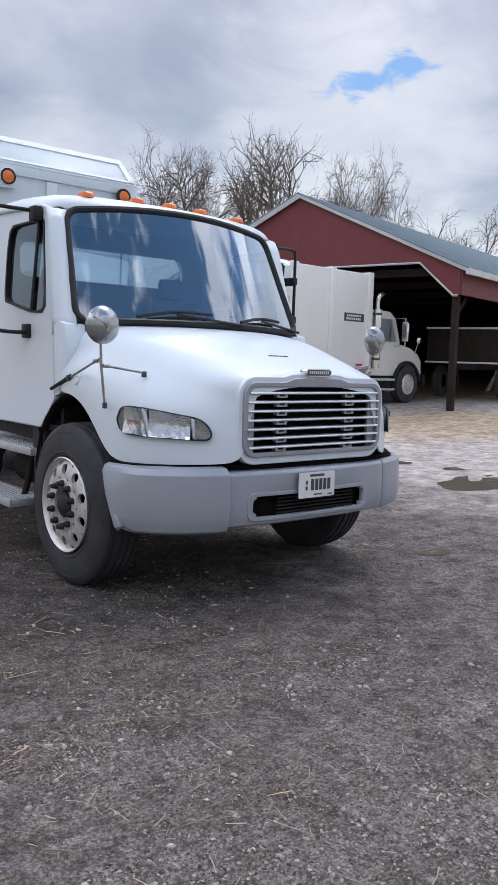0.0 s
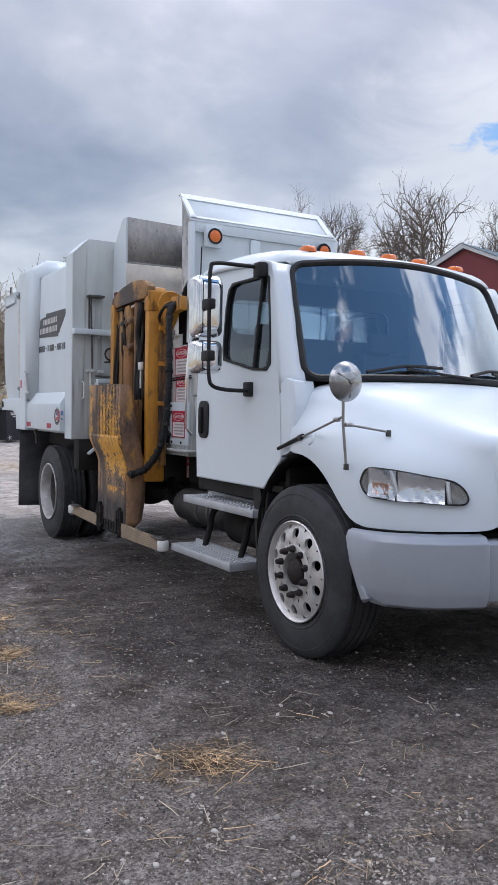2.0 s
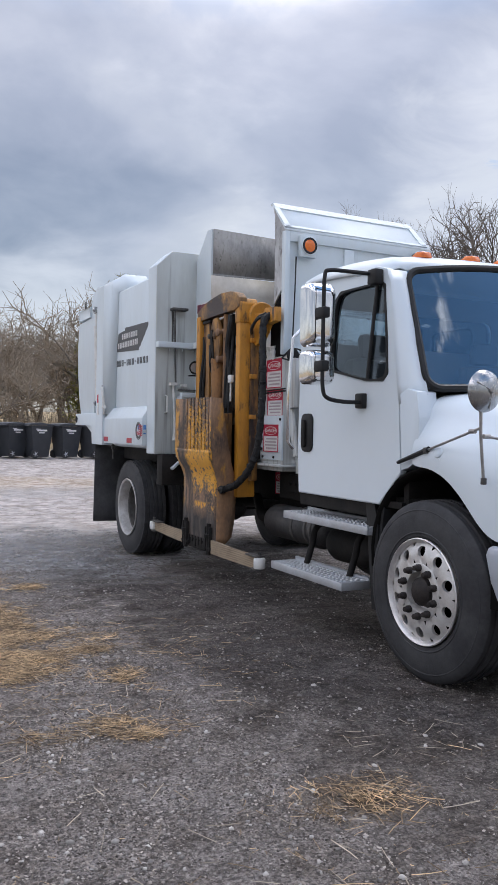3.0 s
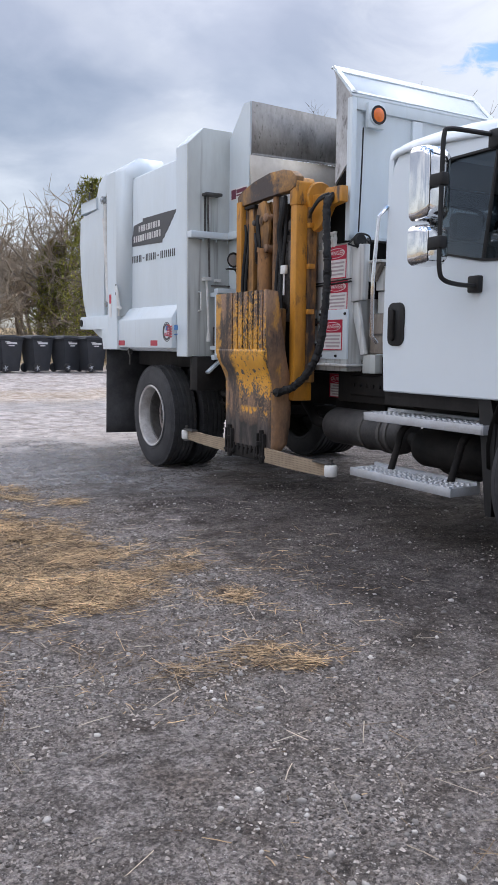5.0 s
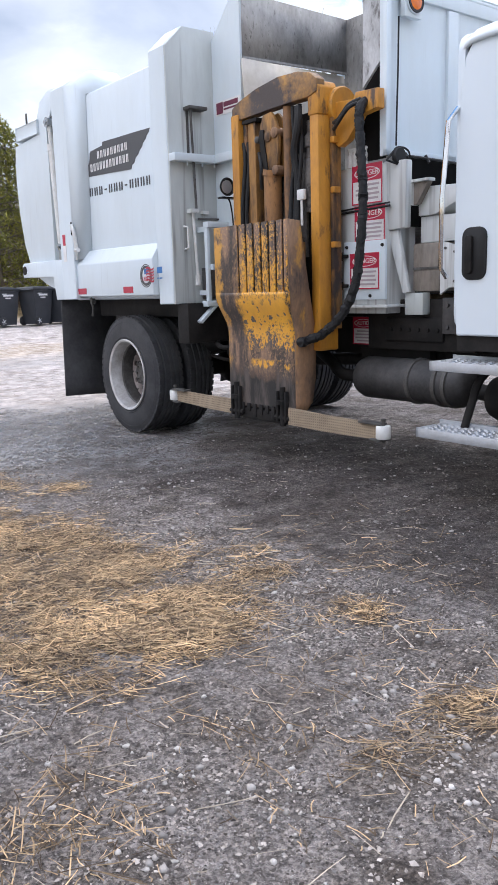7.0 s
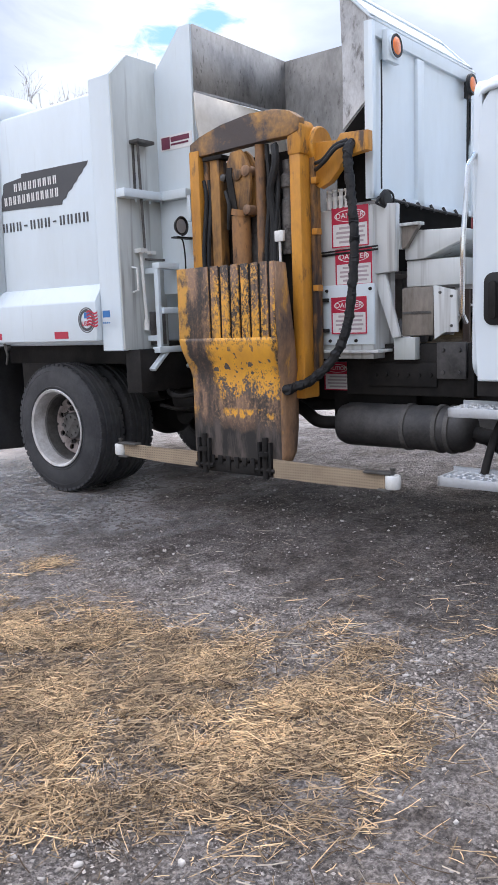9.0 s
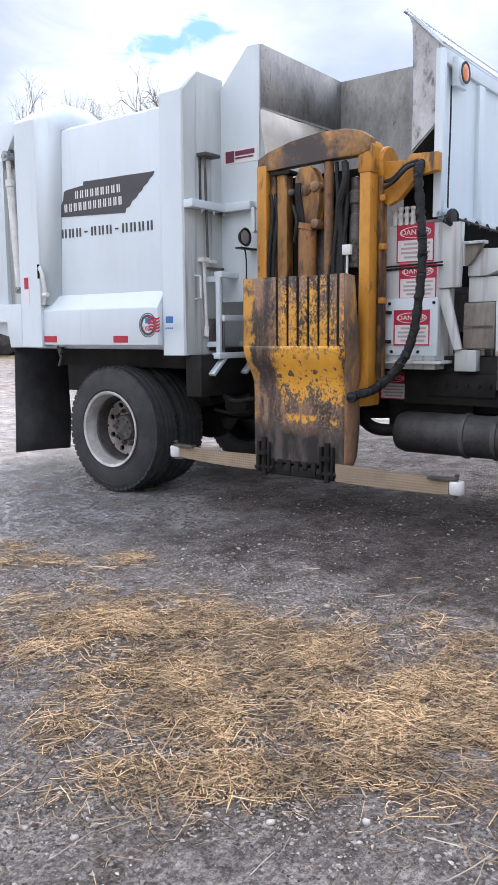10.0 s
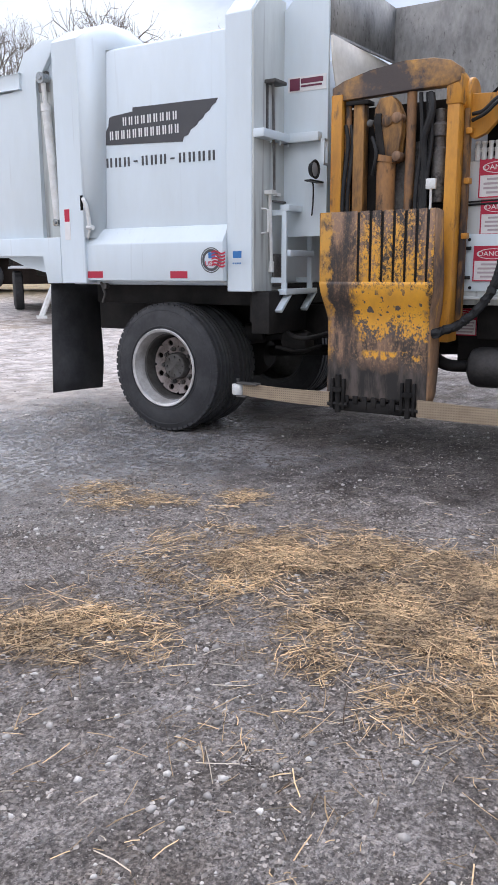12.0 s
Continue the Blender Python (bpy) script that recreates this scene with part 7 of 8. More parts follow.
runs.append(([(-0.98, 3.06, 2.44), (-1.0, 3.045, 2.32), (-0.99, 3.10, 2.15), (-0.97, 3.09, 1.95), (-0.98, 3.11, 1.6)], 0.026))
runs.append(([(-1.0, 3.47, 2.20), (-1.015, 3.43, 2.10), (-1.01, 3.44, 2.02), (-0.98, 3.47, 1.95)], 0.014))
for pts, r_ in runs:
    bm = B()
    tube(bm, curve_pts(pts), r_, 8)
    part("hose", bm, hose_black, mast)
bm = B()
box(bm, -1.0, -0.97, 3.0, 3.07, 1.83, 1.90, 0.006)
tube(bm, [(-0.985, 3.035, 1.83), (-0.985, 3.035, 1.66)], 0.009, 8)
part("limit_switch", bm, nylon_white, mast)
for z in (1.88, 1.52, 2.2):
    bm = B()
    box(bm, -0.90, -0.84, 2.80, 2.84, z - 0.02, z + 0.02, 0.005)
    part("mast_lug", bm, mast_yellow, mast)

# carriage plate hanging in front of the mast: ribbed upper half, lower half cranked in towards the truck
AY0, AY1 = 2.905, 3.745
AX = -1.150


def eased(z, lo, hi):
    t = max(0.0, min(1.0, (z - lo) / (hi - lo)))
    return t * t * (3 - 2 * t)


def arm_x(z):
    """The plate's outer face: the upper half stands further out than the lower."""
    return AX - 0.084 * eased(z, 0.93, 1.20)


def arm_span(z):
    k = eased(z, 0.90, 1.22)
    return AY0 + 0.045 * (1 - k), AY1 - 0.036 * (1 - k)


# backing plate near black, standing in for shade in the grooves between ribs
arm = part("loader_arm", box(B(), -1.222, -1.19, AY0 + 0.006, AY1 - 0.006, 1.16, 1.682, 0.004), chassis_black, truck, "yellow loader arm plate with chipped and rusted paint")
GROOVES = [AY0 + 0.002, 2.955, 3.030, 3.108, 3.190, 3.275, 3.360, 3.450, AY1]
for k, (y0, y1) in enumerate(zip(GROOVES, GROOVES[1:])):
    g0, g1 = (0.0 if k == 0 else 0.009), (0.0 if k == 7 else 0.009)
    low = 1.190
    bm = B()
    prism(bm, [(y0 + g0, low), (y1 - g1, low), (y1 - g1 - 0.002, 1.688), (y0 + g0 + 0.002, 1.69)], "x", -1.2335, -1.2225, 0.002)
    part("arm_rib", bm, arm_paint, arm)
bm = B()
sheet(bm, [[(arm_x(z), arm_span(z)[0] + (arm_span(z)[1] - arm_span(z)[0]) * k / 12, z) for k in range(13)] for z in (1.215, 1.19, 1.14, 1.09, 1.04, 0.99, 0.94, 0.88, 0.75, 0.55, 0.40, 0.375)])
modify(part("arm_face", bm, arm_paint, arm, "cranked plate of chipped yellow paint over dark rust", smooth=60), "SOLIDIFY", thickness=0.022, offset=-1)
bm = B()
edge = [(1.688, 0.10), (1.50, 0.13), (1.26, 0.17), (1.10, 0.185), (0.94, 0.19), (0.62, 0.18), (0.45, 0.15), (0.38, 0.08)]
sheet(bm, [[(arm_x(z) + d_ * q, arm_span(z)[0] - 0.004 - 0.006 * q, z - 0.01 * q) for q in (0.02, 0.35, 0.7, 1.0)] for z, d_ in edge])
modify(part("arm_side_plate", bm, arm_rust, arm, smooth=60), "SOLIDIFY", thickness=0.016, offset=0)
bm = B()
sheet(bm, [[(arm_x(z) + d_ * q, arm_span(z)[1] + 0.002, z - 0.01 * q) for q in (0.12, 0.5, 1.0)] for z, d_ in edge])
modify(part("arm_side_plate", bm, rust_yellow, arm, smooth=60), "SOLIDIFY", thickness=0.016, offset=0)
bm = B()
box(bm, AX + 0.12, -0.95, AY0 + 0.10, AY0 + 0.25, 0.50, 1.0, 0.01)
box(bm, AX + 0.04, AX + 0.18, AY0 + 0.11, AY1 - 0.18, 0.62, 1.55, 0.01)
part("arm_carriage", bm, rust_yellow, arm)
bm = B()
for y in (AY1 - 0.13, AY0 + 0.17):
    box(bm, AX - 0.03, AX + 0.03, y - 0.055, y - 0.035, 0.30, 0.52, 0.004)
    box(bm, AX - 0.03, AX + 0.03, y + 0.035, y + 0.055, 0.30, 0.52, 0.004)
    tube(bm, [(AX - 0.01, y, 0.27), (AX - 0.01, y, 0.55)], 0.022, 10)
    tube(bm, [(AX - 0.01, y - 0.08, 0.33), (AX - 0.01, y + 0.08, 0.33)], 0.018, 8)
    lathe(bm, [(0.045, -0.015), (0.045, 0.015), (0, 0.016)], (AX - 0.01, y, 0.44), "z", 12)
for k in range(9):
    y = AY1 - 0.12 - k * 0.072
    box(bm, AX - 0.01, AX + 0.06, y - 0.02, y + 0.02, 0.30 + 0.02 * (k % 3), 0.40, 0.005)
box(bm, AX, AX + 0.12, AY0 + 0.10, AY1 - 0.08, 0.28, 0.36, 0.01)
part("grabber_hinge", bm, chassis_black, arm)
for p, q, h in (((AX - 0.01, AY1 - 0.06, 0.36), (-1.16, 4.44, 0.385), 0.055), ((AX - 0.01, AY0 + 0.10, 0.35), (-1.13, 2.19, 0.345), 0.060)):
    bm = B()
    pts = curve_pts([p, Vector(p).lerp(Vector(q), 0.5) + Vector((0.02, 0, -0.012)), q], 5)
    rows = [[(v.x - 0.012, v.y, v.z - h), (v.x - 0.012, v.y, v.z + h * (1 - 0.25 * i / 10)), (v.x + 0.012, v.y, v.z + h * (1 - 0.25 * i / 10)), (v.x + 0.012, v.y, v.z - h)] for i, v in enumerate(pts)]
    sheet(bm, rows, closed=True)
    for rw_ in (rows[0], rows[-1]):
        bm.faces.new([bm.verts.new(v) for v in rw_])
    jaw = part("grabber_belt", bm, strap_tan, truck, "frayed tan belt of the bin grabber with a white roller")
    bm = B()
    e = Vector(q)
    lathe(bm, [(0.0, -0.042), (0.042, -0.042), (0.048, -0.034), (0.048, 0.034), (0.042, 0.042), (0.0, 0.042)], e + Vector((0, math.copysign(0.05, q[1] - p[1]), -0.01)), "z", 20)
    part("roller", bm, nylon_white, jaw)
    bm = B()
    f = e + Vector((0, math.copysign(0.05, q[1] - p[1]), -0.01))
    tube(bm, [f + Vector((0, 0, -0.065)), f + Vector((0, 0, 0.085))], 0.010, 8)
    box(bm, f.x - 0.034, f.x + 0.034, min(f.y, e.y - math.copysign(0.14, q[1] - p[1])), max(f.y, e.y - math.copysign(0.14, q[1] - p[1])), f.z + 0.044, f.z + 0.058, 0.002)
    box(bm, f.x - 0.034, f.x + 0.034, min(f.y, e.y - math.copysign(0.04, q[1] - p[1])), max(f.y, e.y - math.copysign(0.04, q[1] - p[1])), f.z - 0.058, f.z - 0.044, 0.002)
    lathe(bm, [(0.016, 0), (0.016, 0.015), (0, 0.016)], f + Vector((0, 0, 0.07)), "z", 6)
    part("roller_yoke", bm, dirty_steel, jaw)

# wrapped main hose from the mast's bracket down to the carriage
bm = B()
pts = curve_pts([(-0.84, 2.56, 2.40), (-0.91, 2.555, 2.33), (-0.93, 2.525, 2.1), (-0.935, 2.50, 1.8), (-0.94, 2.52, 1.5), (-0.95, 2.56, 1.25), (-0.98, 2.64, 1.07), (-1.03, 2.78, 0.93), (-1.08, 2.91, 0.875)], 8)
tube(bm, pts, 0.027, 10)
for i, p in enumerate(pts):
    if i < len(pts) - 1:
        d = (pts[i + 1] - p).normalized()
        e = Vector((math.sin(i * 2.3), math.cos(i * 1.7), math.sin(i * 0.9))) * 0.005
        tube(bm, [p - d * 0.022 + e, p + d * 0.004 - e, p + d * 0.024 + e], 0.0295 + 0.003 * math.sin(i * 1.9), 9)
part("wrapped_hose", bm, hose_black, truck, "bundled hoses in black wrap")
bm = B()
tube(bm, curve_pts([(-0.90, 2.80, 2.30), (-0.93, 2.72, 2.31), (-0.92, 2.64, 2.38), (-0.88, 2.57, 2.41)]), 0.013, 8)
tube(bm, curve_pts([(-0.90, 2.80, 2.26), (-0.95, 2.70, 2.29), (-0.94, 2.62, 2.36), (-0.88, 2.56, 2.39)]), 0.013, 8)
part("hose_tail", bm, hose_black, truck)
bm = B()
lathe(bm, [(0.035, -0.02), (0.035, 0.02), (0, 0.021)], (-1.11, 2.91, 0.87), "x", 12)
tube(bm, [(-1.10, 2.88, 0.875), (-1.12, 2.96, 0.87)], 0.03, 10)
part("hose_fitting", bm, hose_black, truck)

# ---- markings on the body's side ----
sx = -1.2035
STATE = [(5.755, 2.298), (5.735, 2.34), (5.728, 2.40), (5.700, 2.44), (5.690, 2.50), (5.665, 2.512), (5.445, 2.530), (5.440, 2.560), (5.20, 2.555), (4.95, 2.552), (4.625, 2.545), (4.645, 2.515), (4.680, 2.495), (4.700, 2.468), (4.745, 2.445), (4.765, 2.415), (4.80, 2.40), (4.825, 2.37), (4.875, 2.348), (4.90, 2.31), (4.945, 2.298), (4.955, 2.265), (5.30, 2.280)]
decal = part("state_decal", prism(B(), STATE, "x", sx, sx + 0.008), decal_dark, truck, "dark state-shaped decal with pale lettering bars")
for z, h, y0, y1, n in ((2.462, 0.062, 4.99, 5.555, 9), (2.365, 0.066, 4.975, 5.695, 12)):
    st = (y1 - y0) / n
    for i in range(n):
        y = y0 + st * i
        a_, b_ = y + st * 0.26, y + st * 0.84
        bm = B()
        box(bm, sx - 0.002, sx, a_, a_ + 0.013, z - h / 2, z + h / 2)
        box(bm, sx - 0.002, sx, b_ - 0.013, b_, z - h / 2, z + h / 2)
        part("decal_bar", bm, sign_white, decal)
for i in range(12):
    bm = B()
    y = 5.745 - i * 0.0925
    z = 2.157 - 0.012 * i / 11
    if i in (3, 7):
        box(bm, sx - 0.001, sx + 0.002, y - 0.060, y - 0.020, z - 0.006, z + 0.006)
    else:
        box(bm, sx - 0.001, sx + 0.002, y - 0.030, y - 0.012, z - 0.036, z + 0.036)
        box(bm, sx - 0.001, sx + 0.002, y - 0.070, y - 0.052, z - 0.036, z + 0.036)
    part("number_bar", bm, decal_dark, decal)
for y in (4.862, 5.735):
    bm = B()
    box(bm, -1.3035, -1.300, y, y + 0.165, 1.236, 1.290)
    part("reflector_tape", bm, red_tape, truck, "red reflector strip")
cy, cz = 4.636, 1.372
bm = B()
for r0, r1 in ((0.088, 0.095), (0.062, 0.082)):
    ring(bm, [(cy + r1 * math.cos(2 * math.pi * k / 36), cz + r1 * math.sin(2 * math.pi * k / 36)) for k in range(36)], [(cy + r0 * math.cos(2 * math.pi * k / 36), cz + r0 * math.sin(2 * math.pi * k / 36)) for k in range(36)], "x", -1.3025, -1.300)
badge = part("round_decal", bm, decal_dark, truck, "round dark decal with a striped flag")
bm = B()
for i in range(5):
    pts = [(4.63 - 0.125 * k / 8, 1.325 + i * 0.024 + 0.010 * math.sin(k * 0.8)) for k in range(9)]
    sheet(bm, [[(-1.3035, y, z) for y, z in pts], [(-1.3035, y, z + 0.014) for y, z in pts]])
part("flag_stripes", bm, red_tape, badge)
bm = B()
box(bm, -1.3030, -1.300, 4.60, 4.66, 1.385, 1.43)
part("flag_canton", bm, decal_blue, badge)
writing("USA", 0.05, side_pose(-1.3038, 4.645, 1.345), sign_red, badge, "decal_word")
bm = B()
box(bm, -1.3215, -1.3185, 4.35, 4.425, 1.385, 1.435)
for i in range(4):
    box(bm, -1.3215, -1.3185, 4.355 + i * 0.02, 4.367 + i * 0.02, 1.340, 1.352)
part("small_blue_decal", bm, decal_blue, truck)
bm = B()
box(bm, -1.3285, -1.325, 6.053, 6.117, 1.55, 1.805)
wd = part("crush_warning_decal", bm, sign_white, truck, "small red and white warning decal")
bm = B()
box(bm, -1.330, -1.3285, 6.057, 6.113, 1.70, 1.80)
part("decal_head", bm, sign_red, wd)

# ---- open barn, in its own space: x along the gable from its corner post, y into the barn ----
barn = thing("barn", pose(16.9, 13.8, 0.45, 0, 0, 104.25), "open pole barn with red metal walls and a blue-grey roof", "barn")
# its x axis runs from the corner post along the gable to the far eave, its -y axis into the barn
HALF, EAVE, APEX, DEPTH = 4.95, 3.55, 5.72, 20.0
LINTEL, KNEE = 3.72, 2.85


def gable(y, name):
    bm = B()
    prism(bm, [(-0.05, KNEE), (0.12, KNEE), (1.10, LINTEL), (2 * HALF - 1.10, LINTEL), (2 * HALF - 0.12, KNEE), (2 * HALF + 0.05, KNEE), (2 * HALF + 0.05, EAVE), (HALF, APEX), (-0.05, EAVE)], "y", y, y - 0.08)
    g = part(name, bm, barn_red, barn)
    bm = B()
    tube(bm, [(0.0, y + 0.02, KNEE - 0.02), (0.12, y + 0.02, KNEE - 0.02), (1.10, y + 0.02, LINTEL - 0.02), (2 * HALF - 1.1, y + 0.02, LINTEL - 0.02), (2 * HALF - 0.12, y + 0.02, KNEE)], 0.028, 4)
    part("opening_trim", bm, barn_trim, g)
    for k in range(int(2 * HALF / 0.45)):
        x = 0.15 + k * 0.45
        top = EAVE + (APEX - EAVE) * (1 - abs(x - HALF) / HALF) - 0.06
        low = max(KNEE, min(LINTEL, KNEE + (x - 0.12) * 0.888, KNEE + (2 * HALF - 0.12 - x) * 0.888))
        part("siding_rib", box(B(), x - 0.02, x + 0.02, y, y + 0.0015, low, top), barn_red, g)


gable(0.0, "gable_wall")
for s in (0, 1):
    bm = B()
    a, b = (-0.35, EAVE - 0.13), (HALF, APEX + 0.05)
    if s:
        a = (2 * HALF + 0.35, EAVE - 0.13)
    prism(bm, [a, b, (b[0], b[1] + 0.06), (a[0], a[1] + 0.06)], "y", 0.10, -DEPTH)
    rf = part("roof_slope", bm, barn_roof, barn, "blue-grey standing-seam metal roof")
    # near-black sheet added under the roof to keep the barn's interior dark
    bm = B()
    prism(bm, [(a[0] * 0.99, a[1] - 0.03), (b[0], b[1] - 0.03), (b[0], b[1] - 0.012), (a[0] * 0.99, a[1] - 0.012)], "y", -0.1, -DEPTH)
    part("roof_shade_sheet", bm, barn_shade, barn)
    bm = B()
    for k in range(34):
        y = 0.2 - k * 0.6
        tube(bm, [(a[0], y, a[1] + 0.075), (b[0], y, b[1] + 0.075)], 0.022, 4)
    part("standing_seam", bm, barn_roof, rf)
    bm = B()
    prism(bm, [(a[0], a[1] - 0.05), (b[0], b[1] - 0.05), (b[0], b[1] + 0.09), (a[0], a[1] + 0.09)], "y", 0.10, 0.13)
    part("rake_trim", bm, barn_trim, barn)
    bm = B()
    x = -0.06 if not s else 2 * HALF + 0.06
    box(bm, x - 0.04, x + 0.04, -DEPTH, -0.02, KNEE, EAVE)
    part("side_fascia", bm, barn_red, barn)
    bm = B()
    box(bm, a[0] - 0.04, a[0] + 0.04, -DEPTH, 0.3, EAVE - 0.22, EAVE - 0.08)
    part("gutter", bm, barn_trim, barn)
for x in (0.1, 2 * HALF - 0.1):
    for k in range(6):
        y = -0.15 - k * 3.9
        bm = B()
        box(bm, x - 0.08, x + 0.08, y - 0.08, y + 0.08, -0.6, KNEE + 0.6)
        if x < 1:
            tube(bm, [(x, y - 0.06, 2.3), (x, y - 0.75, KNEE + 0.1)], 0.055, 4)
        part("barn_post", bm, barn_timber, barn, "dark timber barn post")
# unseen near-black end and side walls, added to keep light out
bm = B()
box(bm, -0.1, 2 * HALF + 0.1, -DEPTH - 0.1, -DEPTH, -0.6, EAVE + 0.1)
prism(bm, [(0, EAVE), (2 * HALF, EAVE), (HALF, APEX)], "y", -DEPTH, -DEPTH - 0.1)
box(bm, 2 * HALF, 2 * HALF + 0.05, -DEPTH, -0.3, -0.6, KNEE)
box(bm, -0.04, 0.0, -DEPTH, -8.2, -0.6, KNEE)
part("back_wall", bm, barn_shade, barn)
for k in range(7):
    bm = B()
    y = -0.4 - k * 3.2
    box(bm, 0, 2 * HALF, y - 0.06, y + 0.06, EAVE - 0.15, EAVE + 0.05)
    tube(bm, [(HALF, y, EAVE), (HALF, y, APEX - 0.1)], 0.06, 4)
    part("roof_truss", bm, barn_timber, barn)

# inside the barn: a dark skip box on wheels, seen beyond the post
def stored_trailer(x, y, rz, label, back=0.0, skirt=False):
    z = rise(x, y)
    tr = thing("box_trailer", pose(x, y, z, 0, 0, rz), label, "trailer")
    bm = B()
    box(bm, -2.2 - back, 2.2, -1.1, 1.1, 1.05, 2.05, 0.03)
    part("trailer_box", bm, barn_timber, tr)
    if skirt:
        bm = B()
        box(bm, -2.1 - back, 2.1, -0.75, 0.75, 0.22, 1.0, 0.03)
        part("belly_box", bm, barn_timber, tr)
    bm = B()
    for i in range(9):
        box(bm, -2.15 + i * 0.53, -2.09 + i * 0.53, -1.13, 1.13, 1.08, 2.0)
    part("trailer_ribs", bm, chassis_black, tr)
    bm = B()
    box(bm, -2.25 - back, 2.25, -1.14, 1.14, 2.03, 2.09)
    box(bm, -2.25 - back, 2.25, -1.14, 1.14, 1.03, 1.08)
    part("trailer_rail", bm, barn_trim, tr)
    for wx in (-1.3 - back, -0.2 - back):
        for sy in (-1, 1):
            bm = B()
            lathe(bm, [(0.20, -0.10), (0.44, -0.11), (0.49, -0.08), (0.49, 0.08), (0.44, 0.11), (0.20, 0.10)], (wx, sy * 0.95, 0.48), "y", 24)
            wl = part("trailer_tyre", bm, rubber, tr)
            bm = B()
            lathe(bm, [(0.0, 0.08), (0.2, 0.06), (0.24, 0.10)], (wx, sy * 0.95, 0.48), "y", 20, sy)
            part("rim", bm, dirty_steel, wl)
    bm = B()
    box(bm, -2.2 - back, 2.9, -0.4, 0.4, 0.85, 1.03)
    part("trailer_frame", bm, chassis_black, tr)
    bm = B()
    tube(bm, [(2.5, 0.2, 0.95), (2.55, 0.6, 0.04)], 0.06, 6)
    tube(bm, [(2.5, -0.2, 0.95), (2.55, -0.6, 0.04)], 0.06, 6)
    box(bm, 2.35, 2.75, 0.5, 0.7, 0.0, 0.05)
    box(bm, 2.35, 2.75, -0.7, -0.5, 0.0, 0.05)
    part("landing_leg", bm, nylon_white, tr)
    return tr


stored_trailer(21.6, 16.3, 20, "dark box trailer parked inside the barn")
stored_trailer(10.72, 20.9, 231, "dark box trailer on white landing legs at the yard's edge", 0.8)
stored_trailer(15.0, 27.3, -41, "dark box trailer parked crosswise behind another at the yard's edge", 0.8, True)

# second truck, nosing out of the weather into the barn
def second_truck():
    x, y = 17.6, 17.15
    t2 = thing("parked_garbage_truck", pose(x, y, rise(x, y), 0, 0, 6), "white garbage truck with chrome exhaust stack by the barn", "truck")
    # own space: x forward, the near side at -y, the front axle at 0
    bm = B()
    box(bm, -6.2, -2.05, -1.25, 1.25, 0.95, 3.42, 0.03)
    bx = part("refuse_box", bm, fleet_white, t2)
    bm = B()
    for xx in (-2.08, -3.6, -5.0):
        box(bm, xx - 0.10, xx + 0.10, -1.30, 1.30, 0.95, 3.46, 0.02)
    part("box_rib", bm, fleet_white, bx)
    bm = B()
    box(bm, -3.1, -2.3, -1.262, -1.25, 2.15, 2.36)
    part("dark_decal", bm, decal_dark, bx)
    for i in range(8):
        bm = B()
        box(bm, -3.0 + i * 0.075, -2.95 + i * 0.075, -1.266, -1.262, 2.27, 2.32)
        box(bm, -3.02 + i * 0.075, -2.97 + i * 0.075, -1.266, -1.262, 2.19, 2.24)
        part("decal_bar", bm, sign_white, bx)
    bm = B()
    box(bm, -2.55, -2.3, -1.262, -1.25, 1.0, 1.06)
    part("reflector_tape", bm, red_tape, bx)
    bm = B()
    prism(bm, [(-1.75, 0.75), (-1.75, 2.45), (-1.55, 2.55), (-0.85, 2.52), (-0.60, 2.35), (-0.35, 1.72), (-0.45, 0.75)], "y", -1.05, 1.05, 0.04)
    cb = part("cab_body", bm, fleet_white, t2)
    bm = B()
    prism(bm, [(-1.45, 1.70), (-1.45, 2.32), (-0.80, 2.32), (-0.55, 1.70)], "y", -1.062, -1.045)
    part("side_window", bm, tinted, cb)
    bm = B()
    prism(bm, [(-0.78, 2.36), (-0.58, 2.34), (-0.33, 1.74), (-0.45, 1.74)], "y", -0.95, 0.95)
    part("windshield", bm, tinted, cb)
    bm = B()
    prism(bm, [(-0.42, 0.85), (-0.42, 1.68), (0.2, 1.55), (0.62, 1.40), (0.80, 1.20), (0.84, 0.80), (0.5, 0.75), (0.46, 0.98), (0.2, 1.16), (-0.2, 1.16), (-0.42, 1.0)], "y", -1.0, 1.0, 0.05)
    part("hood", bm, fleet_white, t2)
    bm = B()
    for k in range(12):
        a, b = radians(10 + 14 * k), radians(10 + 14 * (k + 1))
        if k < 11:
            tube(bm, [(0.62 * math.cos(a), -1.08, 0.52 + 0.62 * math.sin(a)), (0.62 * math.cos(b), -1.08, 0.52 + 0.62 * math.sin(b))], 0.05, 6)
    part("fender_lip", bm, black_plastic, t2)
    bm = B()
    box(bm, 0.78, 0.92, -1.1, 1.1, 0.45, 0.80, 0.04)
    part("front_bumper", bm, chassis_black, t2)
    for wx in (0.0, -4.4):
        for sy in (-1, 1):
            bm = B()
            lathe(bm, [(0.28, -0.13), (0.34, -0.145), (0.45, -0.14), (0.51, -0.11), (0.52, -0.05), (0.52, 0.05), (0.51, 0.11), (0.45, 0.14), (0.34, 0.145), (0.28, 0.13)], (wx, sy * 1.0, 0.52), "y", 36)
            wl = part("tyre", bm, rubber, t2)
            bm = B()
            lathe(bm, [(0.0, 0.16), (0.09, 0.15), (0.10, 0.10), (0.20, 0.09), (0.26, 0.06), (0.285, 0.14), (0.30, 0.13)], (wx, sy * 1.0, 0.52), "y", 30, sy)
            for k in range(10):
                a = 2 * math.pi * k / 10
